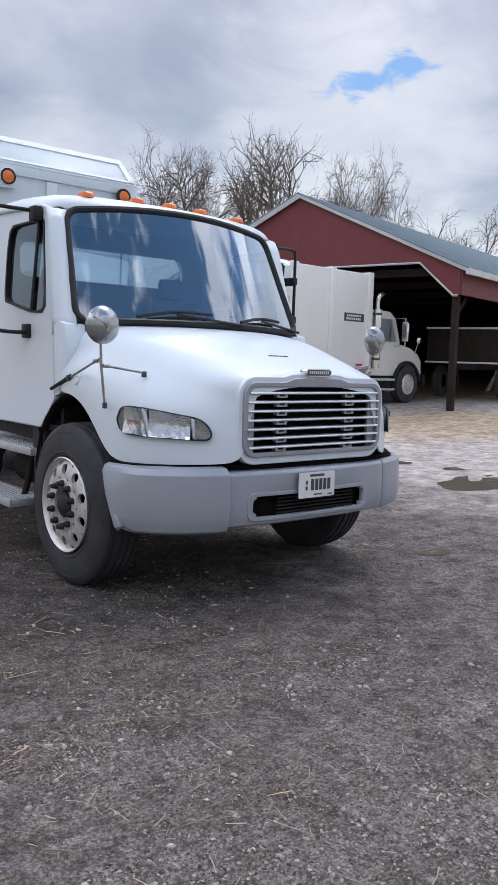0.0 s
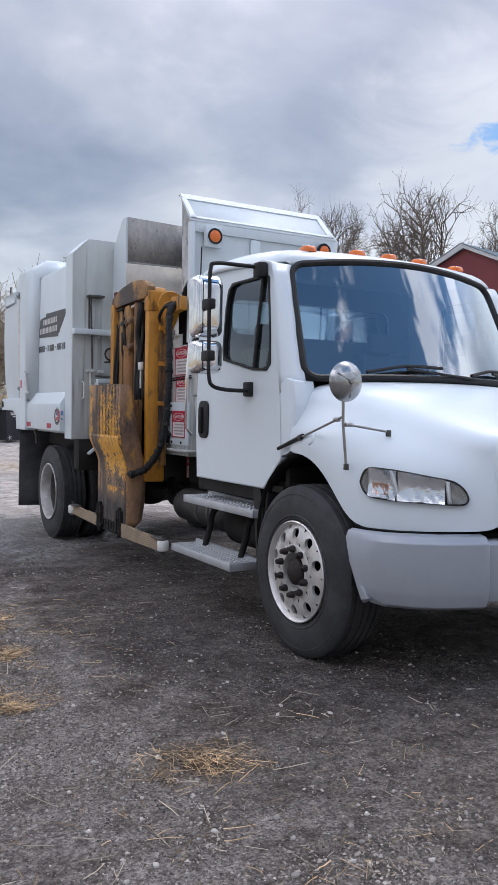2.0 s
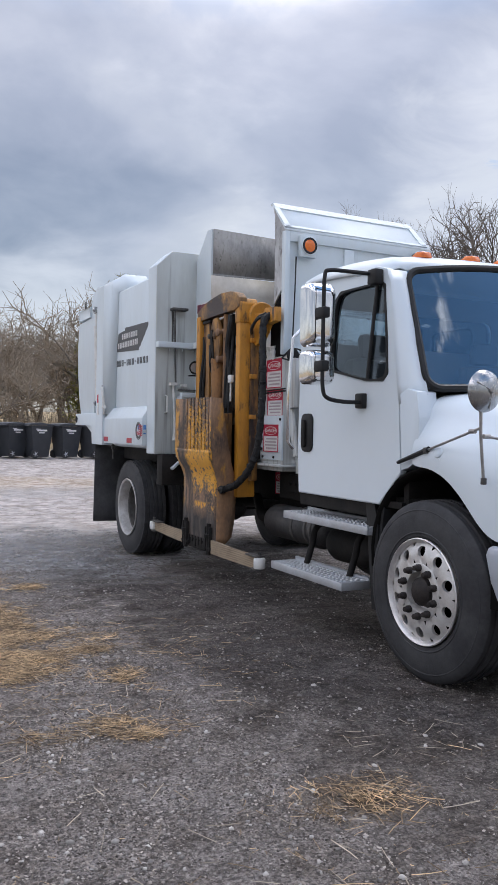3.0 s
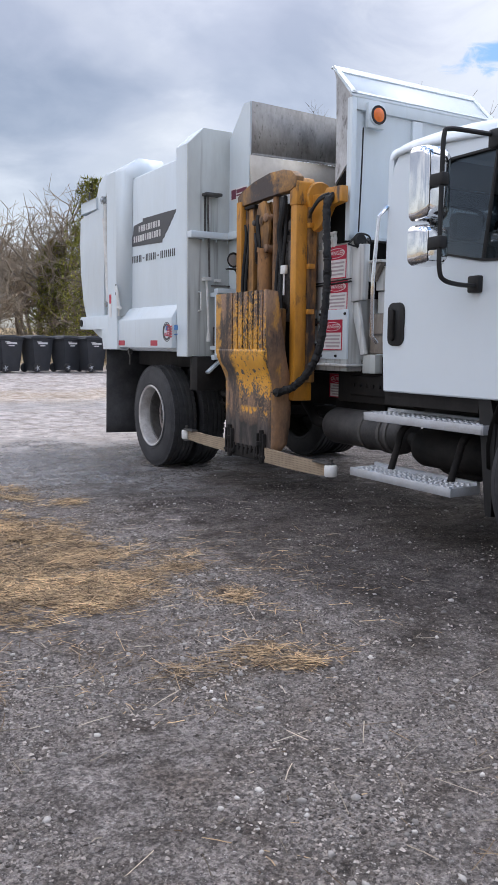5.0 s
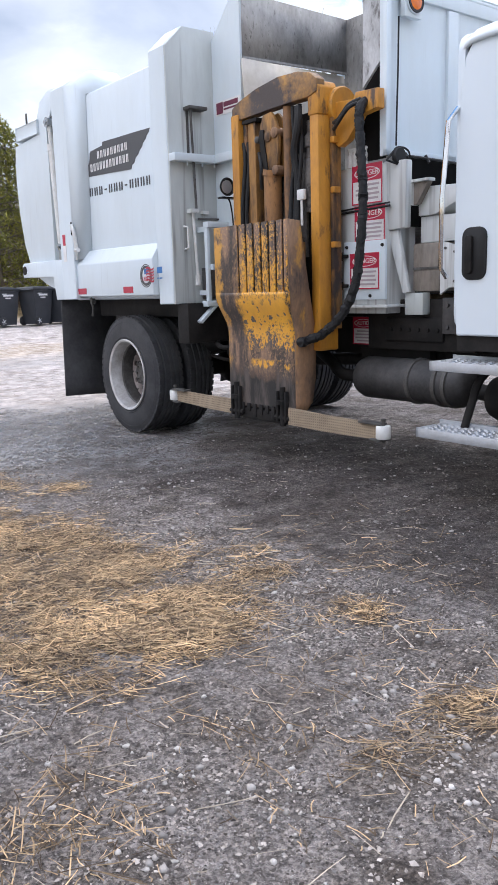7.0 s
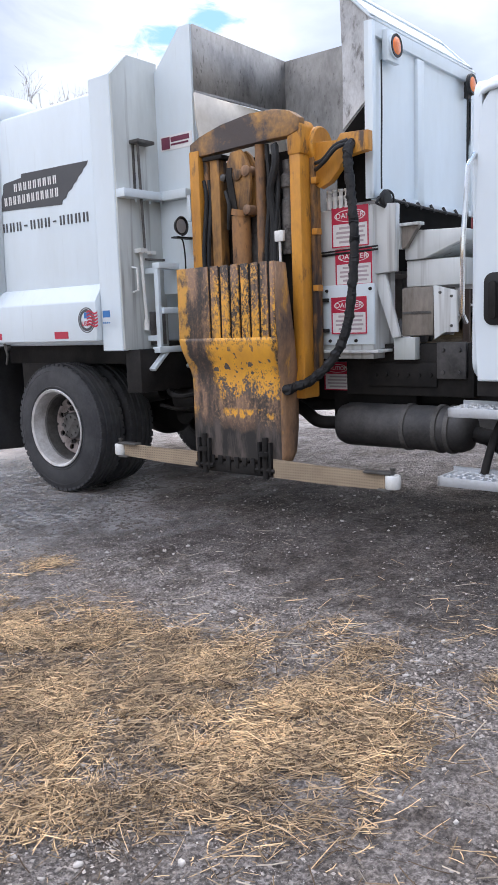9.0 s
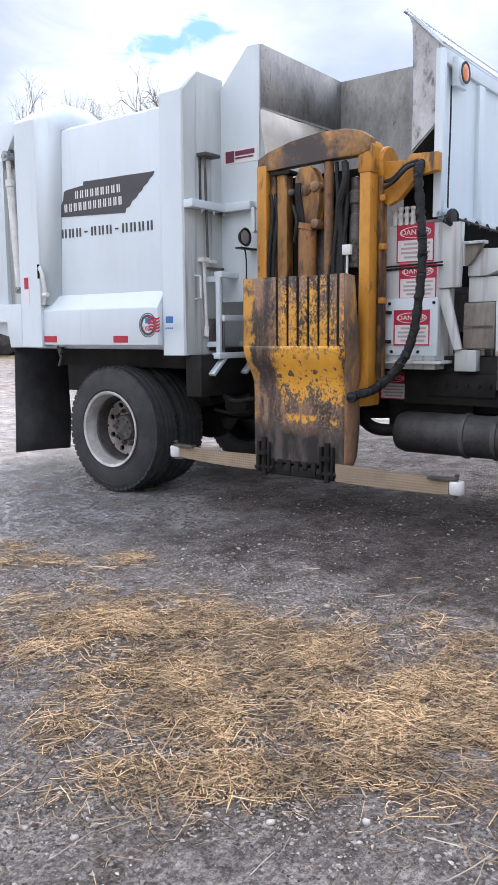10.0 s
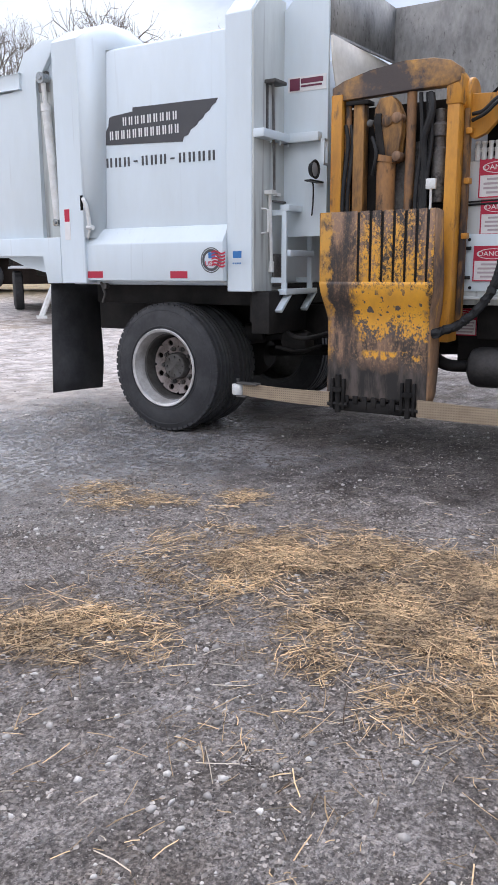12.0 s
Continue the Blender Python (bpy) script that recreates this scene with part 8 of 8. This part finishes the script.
                lathe(bm, [(0.02, 0.09), (0.018, 0.13), (0, 0.131)], (wx + 0.15 * math.cos(a), sy * 1.0, 0.52 + 0.15 * math.sin(a)), "y", 6, sy)
            part("rim", bm, alloy, wl)
    bm = B()
    box(bm, -6.0, 0.7, -0.45, 0.45, 0.62, 0.95)
    box(bm, -1.9, -0.6, -1.0, -0.6, 0.35, 0.80, 0.03)
    part("chassis", bm, chassis_black, t2)
    bm = B()
    box(bm, -1.75, -0.65, -1.15, -0.85, 0.62, 0.68)
    box(bm, -1.75, -0.65, -1.15, -0.85, 0.35, 0.40)
    part("step", bm, tread_alloy, t2)
    bm = B()
    tube(bm, [(-1.74, -1.27, 0.95), (-1.74, -1.27, 2.52)], 0.11, 16)
    tube(bm, curve_pts([(-1.74, -1.27, 2.48), (-1.74, -1.27, 2.74), (-1.69, -1.28, 2.88), (-1.58, -1.29, 2.94)]), 0.06, 12)
    st = part("exhaust_stack", bm, chrome, t2, "chrome exhaust stack")
    for z in (1.2, 1.6, 2.0, 2.4):
        bm = B()
        lathe(bm, [(0.113, -0.03), (0.125, -0.02), (0.125, 0.02), (0.113, 0.03)], (-1.74, -1.27, z), "z", 16)
        part("stack_clamp", bm, dirty_steel, st)
    bm = B()
    tube(bm, [(-0.65, -1.05, 2.35), (-0.55, -1.35, 2.36), (-0.55, -1.36, 1.60), (-0.65, -1.05, 1.58)], 0.018, 6)
    box(bm, -0.60, -0.50, -1.45, -1.27, 1.72, 2.25, 0.02)
    part("side_mirror", bm, chrome, t2)
    bm = B()
    tube(bm, [(0.45, -0.98, 1.35), (0.42, -1.14, 1.75)], 0.012, 6)
    lathe(bm, [(0.0, -0.05), (0.09, -0.03), (0.12, 0.0), (0.0, 0.01)], (0.42, -1.15, 1.80), "y", 20)
    part("fender_mirror", bm, chrome, t2)


second_truck()

# ---- wheeled bins in a row ----
def wheeled_bin():
    b = thing("wheeled_bin", pose(0, 0, 0), "dark grey plastic wheeled bin with a white print, lid shut", "bin", "row of wheeled bins")
    bm = B()
    sheet(bm, [[(-0.25, -0.24, 0.04), (0.25, -0.24, 0.04), (0.25, 0.24, 0.04), (-0.25, 0.24, 0.04)], [(-0.29, -0.30, 0.55), (0.29, -0.30, 0.55), (0.29, 0.30, 0.55), (-0.29, 0.30, 0.55)], [(-0.31, -0.34, 0.93), (0.31, -0.34, 0.93), (0.31, 0.34, 0.93), (-0.31, 0.34, 0.93)]], closed=True)
    box(bm, -0.33, 0.33, -0.36, 0.36, 0.92, 0.96, 0.01)
    part("bin_body", bm, bin_grey, b)
    bm = B()
    prism(bm, [(-0.40, 0.965), (-0.39, 1.00), (0.0, 1.055), (0.38, 1.03), (0.41, 0.965)], "x", -0.345, 0.345, 0.012)
    part("lid", bm, bin_grey, b)
    bm = B()
    tube(bm, [(-0.28, 0.40, 0.96), (0.28, 0.40, 0.96)], 0.018, 8)
    part("handle", bm, bin_grey, b)
    for s in (-1, 1):
        bm = B()
        lathe(bm, [(0.0, -0.03), (0.09, -0.03), (0.125, -0.025), (0.13, 0.0), (0.125, 0.025), (0.09, 0.03), (0.0, 0.03)], (s * 0.30, 0.22, 0.13), "x", 20)
        w = part("wheel", bm, rubber, b)
        bm = B()
        for k in range(5):
            a = 2 * math.pi * k / 5
            tube(bm, [(s * 0.335, 0.22, 0.13), (s * 0.335, 0.22 + 0.075 * math.cos(a), 0.13 + 0.075 * math.sin(a))], 0.010, 4)
        part("spokes", bm, tread_alloy, w)
    for s in (-1, 1):
        for x0, x1, y0, y1, z0, z1 in ((0.296, 0.306, -0.16, 0.16, 0.80, 0.85), (0.292, 0.303, -0.08, 0.10, 0.74, 0.77), (0.299, 0.309, 0.05, 0.20, 0.855, 0.875)):
            bm = B()
            box(bm, s * x0, s * x1, y0, y1, z0, z1)
            part("print", bm, sign_white, b)
    return b


first = wheeled_bin()
BX, BY = 4.6, 25.9
row_m = []
for i in range(-3, 6):
    x, y = BX + i * 0.80 + 0.06 * math.sin(i * 2.3), BY - i * 0.10 + 0.08 * math.sin(i * 1.7)
    m = pose(x, y, rise(x, y), 0, 0, 112 + 6 * math.sin(i * 2.1))
    row_m.append(m)
first.matrix_world = row_m[0]
for m in row_m[1:]:
    copy_thing(first, m)

# ---- trees ----
def limb(bm, p, d, length, r, depth, rnd, spread, twist, levels, thin):
    """A tapering branch of several bends that forks into smaller ones."""
    n = 4 if depth < 2 else 3 if depth < 4 else 2 if depth < levels else 1
    pts, q = [p.copy()], p.copy()
    d = d.normalized()
    for _ in range(n):
        d = (d + Vector((rnd.uniform(-1, 1), rnd.uniform(-1, 1), rnd.uniform(-0.7, 0.8))) * twist).normalized()
        q = q + d * (length / n)
        pts.append(q.copy())
    seg = 7 if depth == 0 else 5 if depth == 1 else 3
    tube(bm[min(depth, 2)], pts, r, seg, r * 0.55, caps=False)
    if depth >= levels:
        return
    kids = 6 if depth == 0 else rnd.randint(4, 5) if depth < 3 else 4 if depth < 4 else rnd.randint(3, 4)
    for k in range(kids):
        t = rnd.uniform(0.50 if depth == 0 else 0.30, 1.0) if k else 1.0
        i = min(n - 1, int(t * n))
        at_ = pts[i].lerp(pts[i + 1], t * n - i)
        a = k * 2.4 + rnd.uniform(-0.5, 0.5) if depth == 0 else rnd.uniform(0, 6.28)
        u, v = frame_of(d)
        sp = spread * rnd.uniform(0.6, 1.3)
        nd = (d * math.cos(sp) + (u * math.cos(a) + v * math.sin(a)) * math.sin(sp) + Vector((0, 0, 0.12 if depth < 2 else 0.05))).normalized()
        grow = rnd.uniform(0.42, 0.62) if depth == 0 else rnd.uniform(0.48, 0.80) if k else 0.70
        limb(bm, at_, nd, length * grow, max(thin, r * (rnd.uniform(0.50, 0.72) if depth < 2 else rnd.uniform(0.42, 0.60))), depth + 1, rnd, spread, twist, levels, thin)


def bare_tree(m, height, seed, label, mats, levels=5, spread=0.55, trunk_r=0.2, thin=0.008, clump=1, wide=None):
    """A leafless tree of the given height and, where it is given, half width."""
    rnd = random.Random(seed)
    t = thing("bare_tree", m, label, "tree")
    trunk, big, fine_ = B(), B(), B()
    for c in range(clump):
        lean_ = Vector((rnd.uniform(-0.25, 0.25), rnd.uniform(-0.25, 0.25), 1)) if clump > 1 else Vector((rnd.uniform(-0.06, 0.06), rnd.uniform(-0.06, 0.06), 1))
        limb((trunk, big, fine_), Vector((rnd.uniform(-0.3, 0.3) * (clump > 1), rnd.uniform(-0.3, 0.3) * (clump > 1), -0.3)), lean_, height * 0.50, trunk_r, 0, rnd, spread, 0.20, levels, thin)
    zs = sorted(v.co.z for v in fine_.verts)
    rs = sorted(math.hypot(v.co.x, v.co.y) for v in fine_.verts)
    kz = height / zs[int(len(zs) * 0.997)]
    kr = wide / rs[int(len(rs) * 0.97)] if wide else kz
    for b_ in (trunk, big, fine_):
        bmesh.ops.scale(b_, vec=(kr, kr, kz), verts=b_.verts)
    part("trunk", trunk, mats[0], t, smooth=180)
    part("bough_frame", big, mats[0], t, smooth=180)
    part("crown", fine_, mats[1], t, smooth=0)
    return t


def spot(az, dist, dz=0.0):
    x, y = math.sin(radians(az)) * dist, 1.0 + math.cos(radians(az)) * dist
    return pose(x, y, rise(x, y) + dz)


DARK, PALE = (bark, twig), (pale_bark, pale_twig)
bare_tree(spot(33.9, 46), 12.1, 12, "large bare tree with a wide crown of fine twigs", DARK, 6, 0.80, 0.24, 0.0085, wide=3.6)
bare_tree(spot(39.9, 46), 13.4, 23, "tall bare tree with spreading dark limbs behind the barn", DARK, 5, 0.78, 0.32, 0.011, wide=3.9)
bare_tree(spot(44.9, 46), 11.8, 38, "bare tree with fine twigs behind the barn", DARK, 6, 0.80, 0.22, 0.0085, wide=3.1)
bare_tree(spot(53.0, 62), 11.0, 41, "distant bare tree beyond the barn's roof", DARK, 5, 0.75, 0.18, 0.014)

# woods behind the bins: a few trees built once, then copied
woods = []
for k, (lev, sprd) in enumerate(((4, 0.85), (4, 0.75), (4, 0.95))):
    woods.append(bare_tree(pose(0, 0, -50), 6.0, 60 + k, "pale bare tree at the edge of the yard", PALE, lev, sprd, 0.10, 0.009, 3))
rnd = random.Random(5)
placed = 0
for i in range(34):
    az = -6 + 31 * (i + rnd.uniform(-0.4, 0.4)) / 34
    dist = rnd.uniform(31, 46)
    src = woods[i % 3]
    m = spot(az, dist) @ pose(0, 0, 0, 0, 0, rnd.uniform(0, 360)) @ Matrix.Diagonal((*(rnd.uniform(0.75, 1.08),) * 3, 1))
    if placed < 3:
        src.matrix_world = m
    else:
        copy_thing(src, m)
    placed += 1


def cedar(m, height, seed, label):
    """An evergreen: a short trunk, whorls of boughs and many small sprays of needles."""
    r = random.Random(seed)
    t = thing("cedar_tree", m, label, "tree")
    bm = B()
    tube(bm, [(0, 0, -0.3), (0, 0, height * 0.5), (0, 0, height * 0.95)], 0.14, 8, 0.02)
    part("trunk", bm, bark, t, smooth=180)
    boughs = B()
    verts, faces = [], []
    for k in range(85):
        h = 0.10 + 0.88 * (k + r.random()) / 85
        a = k * 2.4 + r.uniform(-0.4, 0.4)
        reach = height * (0.05 + 0.27 * (1 - h) ** 0.62) * r.uniform(0.55, 1.15)
        p0, out_ = Vector((0, 0, height * h)), Vector((math.cos(a), math.sin(a), 0))
        pts = [p0, p0 + out_ * reach * 0.5 + Vector((0, 0, reach * 0.12)), p0 + out_ * reach + Vector((0, 0, -reach * 0.10))]
        tube(boughs, pts, 0.03, 4, 0.006, caps=False)
        for j in range(26):
            q = r.random() ** 0.6
            c = pts[0].lerp(pts[1], q * 2) if q < 0.5 else pts[1].lerp(pts[2], q * 2 - 1)
            c = c + Vector((r.gauss(0, 0.13), r.gauss(0, 0.13), r.gauss(-0.04, 0.09)))
            for _ in range(7):
                d = (out_ + Vector((r.gauss(0, 0.8), r.gauss(0, 0.8), r.gauss(0.15, 0.7)))).normalized()
                sd, _2 = frame_of(d)
                ln, w = r.uniform(0.09, 0.22), r.uniform(0.012, 0.030)
                i = len(verts)
                verts += [tuple(c - sd * w), tuple(c + sd * w), tuple(c + d * ln)]
                faces.append((i, i + 1, i + 2))
    part("bough_frame", boughs, bark, t)
    me = bpy.data.meshes.new("foliage")
    me.from_pydata(verts, [], faces)
    me.materials.append(needles)
    ob = new("foliage", me)
    ob.parent = t
    return t


cedar(spot(14.8, 30.3), 6.4, 3, "yellow-green evergreen cedar among the bare trees")
cedar(spot(17.4, 30.8), 5.8, 4, "green evergreen cedar beside the yard")
cedar(spot(12.6, 36), 4.6, 7, "low dark evergreen beneath the bare trees")
cedar(spot(16.2, 34), 6.6, 9, "green evergreen cedar behind the others")

# low brush under the woods
verts, faces = [], []
for _ in range(5200):
    az, dist = rnd.uniform(-8, 27), rnd.uniform(32, 44)
    b = spot(az, dist).translation
    h = rnd.uniform(0.3, 1.6)
    d = Vector((rnd.uniform(-0.5, 0.5), rnd.uniform(-0.5, 0.5), 1)).normalized()
    i = len(verts)
    w = rnd.uniform(0.006, 0.014)
    verts += [(b.x - w, b.y, b.z - 0.05), (b.x + w, b.y, b.z - 0.05), tuple(b + d * h)]
    faces.append((i, i + 1, i + 2))
me = bpy.data.meshes.new("brush")
me.from_pydata(verts, [], faces)
me.materials.append(pale_twig)
tagged(new("dry_brush", me), "thin dry brush under the bare trees", "brush", kind="stuff")

# ---- straw and loose gravel ----
PATCHES = [(0.22, 9.27, 0.26, 0.34, 420), (0.56, 8.60, 0.12, 0.2, 70), (0.45, 8.75, 0.3, 0.3, 110), (-0.30, 8.12, 0.48, 0.46, 1100), (-0.18, 7.55, 0.58, 0.52, 1900), (-0.08, 7.0, 0.55, 0.5, 2400),
           (-0.45, 6.78, 0.58, 0.46, 2000), (-0.18, 6.35, 0.46, 0.40, 1900), (0.08, 6.40, 0.32, 0.32, 700), (-0.75, 7.0, 0.4, 0.5, 800), (-1.22, 8.18, 0.28, 0.40, 700), (0.58, 6.58, 0.18, 0.15, 190), (0.57, 5.94, 0.16, 0.13, 150),
           (0.68, 6.78, 0.17, 0.12, 110), (0.27, 5.21, 0.30, 0.11, 280), (0.53, 5.08, 0.18, 0.09, 120), (1.02, 4.11, 0.30, 0.18, 150), (-0.85, 5.45, 0.35, 0.30, 90), (-0.1, 5.5, 0.8, 0.7, 130), (-1.45, 7.3, 0.7, 0.9, 110),
           (0.5, 3.3, 1.2, 1.2, 110), (1.6, 3.4, 1.0, 1.0, 70), (0.9, 6.3, 0.7, 1.2, 130)]
rnd = random.Random(17)
verts, faces = [], []


def strand(x, y, z, a, ln, w, tilt):
    d = Vector((math.cos(a) * math.cos(tilt), math.sin(a) * math.cos(tilt), math.sin(tilt)))
    s = Vector((-math.sin(a), math.cos(a), 0)) * w
    u = Vector((0, 0, w * 1.2))
    p, q = Vector((x, y, z)) - d * ln / 2, Vector((x, y, z)) + d * ln / 2
    mid_ = (p + q) / 2 + s * rnd.uniform(-3, 3)
    i = len(verts)
    for c in (p, mid_, q):
        verts.extend([tuple(c - s), tuple(c + u), tuple(c + s)])
    for k in (0, 3):
        for j in range(3):
            faces.append((i + k + j, i + k + (j + 1) % 3, i + k + 3 + (j + 1) % 3, i + k + 3 + j))


for cx, cy_, rx, ry, n in PATCHES:
    main = rnd.uniform(0, 3.14)
    for _ in range(int(n * 5.2)):
        turn_, r_ = rnd.uniform(0, 6.283), rnd.random() ** 0.62 * (1 + 0.22 * rnd.gauss(0, 1))
        x, y = cx + rx * r_ * math.cos(turn_), cy_ + ry * r_ * math.sin(turn_)
        if noise.noise(Vector((x * 3.2, y * 3.2, 2.0))) + 0.5 * noise.noise(Vector((x * 9, y * 9, 5.0))) < -0.04 and rnd.random() < 0.85:
            continue
        if x > 1.9 and y > 4.4:
            continue
        a = rnd.gauss(main, 0.75) if rnd.random() < 0.6 else rnd.uniform(0, 3.14)
        z = ground_height(x, y) + rnd.uniform(0.002, 0.028)
        strand(x, y, z, a, 0.015 + 0.12 * rnd.random() ** 2.4, rnd.uniform(0.0006, 0.0019), rnd.gauss(0, 0.16))
me = bpy.data.meshes.new("straw")
me.from_pydata(verts, [], faces)
me.materials.append(straw_mat)
tagged(new("loose_straw", me), "trampled golden straw strewn over the gravel", "straw", kind="stuff")


def stones(name, count, lo, hi, area, seed, label, power=3.0, round_=False, mat=stone_mat):
    """Broken gravel lying half sunk in the ground."""
    r = random.Random(seed)
    if round_:
        g = (1 + 5 ** 0.5) / 2
        base = [Vector(v).normalized() for v in ((-1, g, 0), (1, g, 0), (-1, -g, 0), (1, -g, 0), (0, -1, g), (0, 1, g), (0, -1, -g), (0, 1, -g), (g, 0, -1), (g, 0, 1), (-g, 0, -1), (-g, 0, 1))]
        tri = [(0, 11, 5), (0, 5, 1), (0, 1, 7), (0, 7, 10), (0, 10, 11), (1, 5, 9), (5, 11, 4), (11, 10, 2), (10, 7, 6), (7, 1, 8), (3, 9, 4), (3, 4, 2), (3, 2, 6), (3, 6, 8), (3, 8, 9), (4, 9, 5), (2, 4, 11), (6, 2, 10), (8, 6, 7), (9, 8, 1)]
    else:
        base = [(1, 0, 0), (-1, 0, 0), (0, 1, 0), (0, -1, 0), (0, 0, 1), (0, 0, -1)]
        tri = [(0, 2, 4), (2, 1, 4), (1, 3, 4), (3, 0, 4), (2, 0, 5), (1, 2, 5), (3, 1, 5), (0, 3, 5)]
    rough = 0.24 if round_ else 0.35
    vs, fs = [], []
    x0, x1, y0, y1 = area
    while count > 0:
        x, y = r.uniform(x0, x1), r.uniform(y0, y1)
        if noise.noise(Vector((x * 1.3, y * 1.3, 7.0))) + 0.5 * noise.noise(Vector((x * 4, y * 4, 1.0))) < r.uniform(-0.6, 0.25):
            continue
        if y > 3.4 and x > 0.9 and r.random() < 0.72:
            continue
        count -= 1
        s = lo + (hi - lo) * r.random() ** power
        a = r.uniform(0, 6.28)
        ca, sa = math.cos(a), math.sin(a)
        z = ground_height(x, y) + s * 0.12
        i = len(vs)
        ex, ey, ez = s * r.uniform(0.7, 1.2), s * r.uniform(0.55, 0.95), s * r.uniform(0.4, 0.75)
        for bx, by, bz in base:
            jx, jy, jz = bx * ex + r.uniform(-rough, rough) * s, by * ey + r.uniform(-rough, rough) * s, bz * ez + r.uniform(-0.15, 0.15) * s
            vs.append((x + jx * ca - jy * sa, y + jx * sa + jy * ca, z + jz))
        fs += [(i + p, i + q, i + t) for p, q, t in tri]
    me = bpy.data.meshes.new(name)
    me.from_pydata(vs, [], fs)
    me.materials.append(mat)
    if round_:
        me.polygons.foreach_set("use_smooth", [True] * len(me.polygons))
    return tagged(new(name, me), label, "gravel", kind="stuff")


stones("loose_gravel", 72000, 0.0028, 0.0105, (-2.6, 3.2, 1.6, 9.5), 3, "loose pale and dark gravel chips on the yard", 2.5)
stones("near_gravel", 42000, 0.0024, 0.0085, (-1.9, 1.0, 4.0, 7.2), 31, "dense fine gravel chips trodden into the yard", 2.2)
stones("front_gravel", 24000, 0.0024, 0.0085, (-0.8, 2.3, 1.7, 4.2), 32, "dense fine gravel chips before the truck", 2.2)
stones("scattered_stones", 9000, 0.0030, 0.017, (-2.6, 3.4, 1.6, 9.5), 4, "scattered pale rounded pebbles on the gravel yard", 3.6, True, pebble_mat)
verts, faces = [], []
rnd = random.Random(29)
for _ in range(2200):
    x, y = rnd.uniform(-2.6, 2.4), 1.6 + 7.2 * rnd.random() ** 1.3
    if noise.noise(Vector((x * 1.1, y * 1.1, 12.0))) < rnd.uniform(-0.5, 0.2) or (x > 1.9 and y > 4.4):
        continue
    strand(x, y, ground_height(x, y) + rnd.uniform(0.003, 0.014), rnd.uniform(0, 3.14), 0.02 + 0.15 * rnd.random() ** 2.2, rnd.uniform(0.0008, 0.0022), rnd.gauss(0, 0.10))
me = bpy.data.meshes.new("dry_bits")
me.from_pydata(verts, [], faces)
me.materials.append(bits_mat)
tagged(new("dry_grass_bits", me), "pale dry stalks and twigs scattered on the gravel", "dry grass", kind="stuff")
stones("yard_gravel", 9000, 0.005, 0.013, (-3.0, 9.0, 1.0, 16.0), 6, "coarse gravel further out on the yard", 2.5)
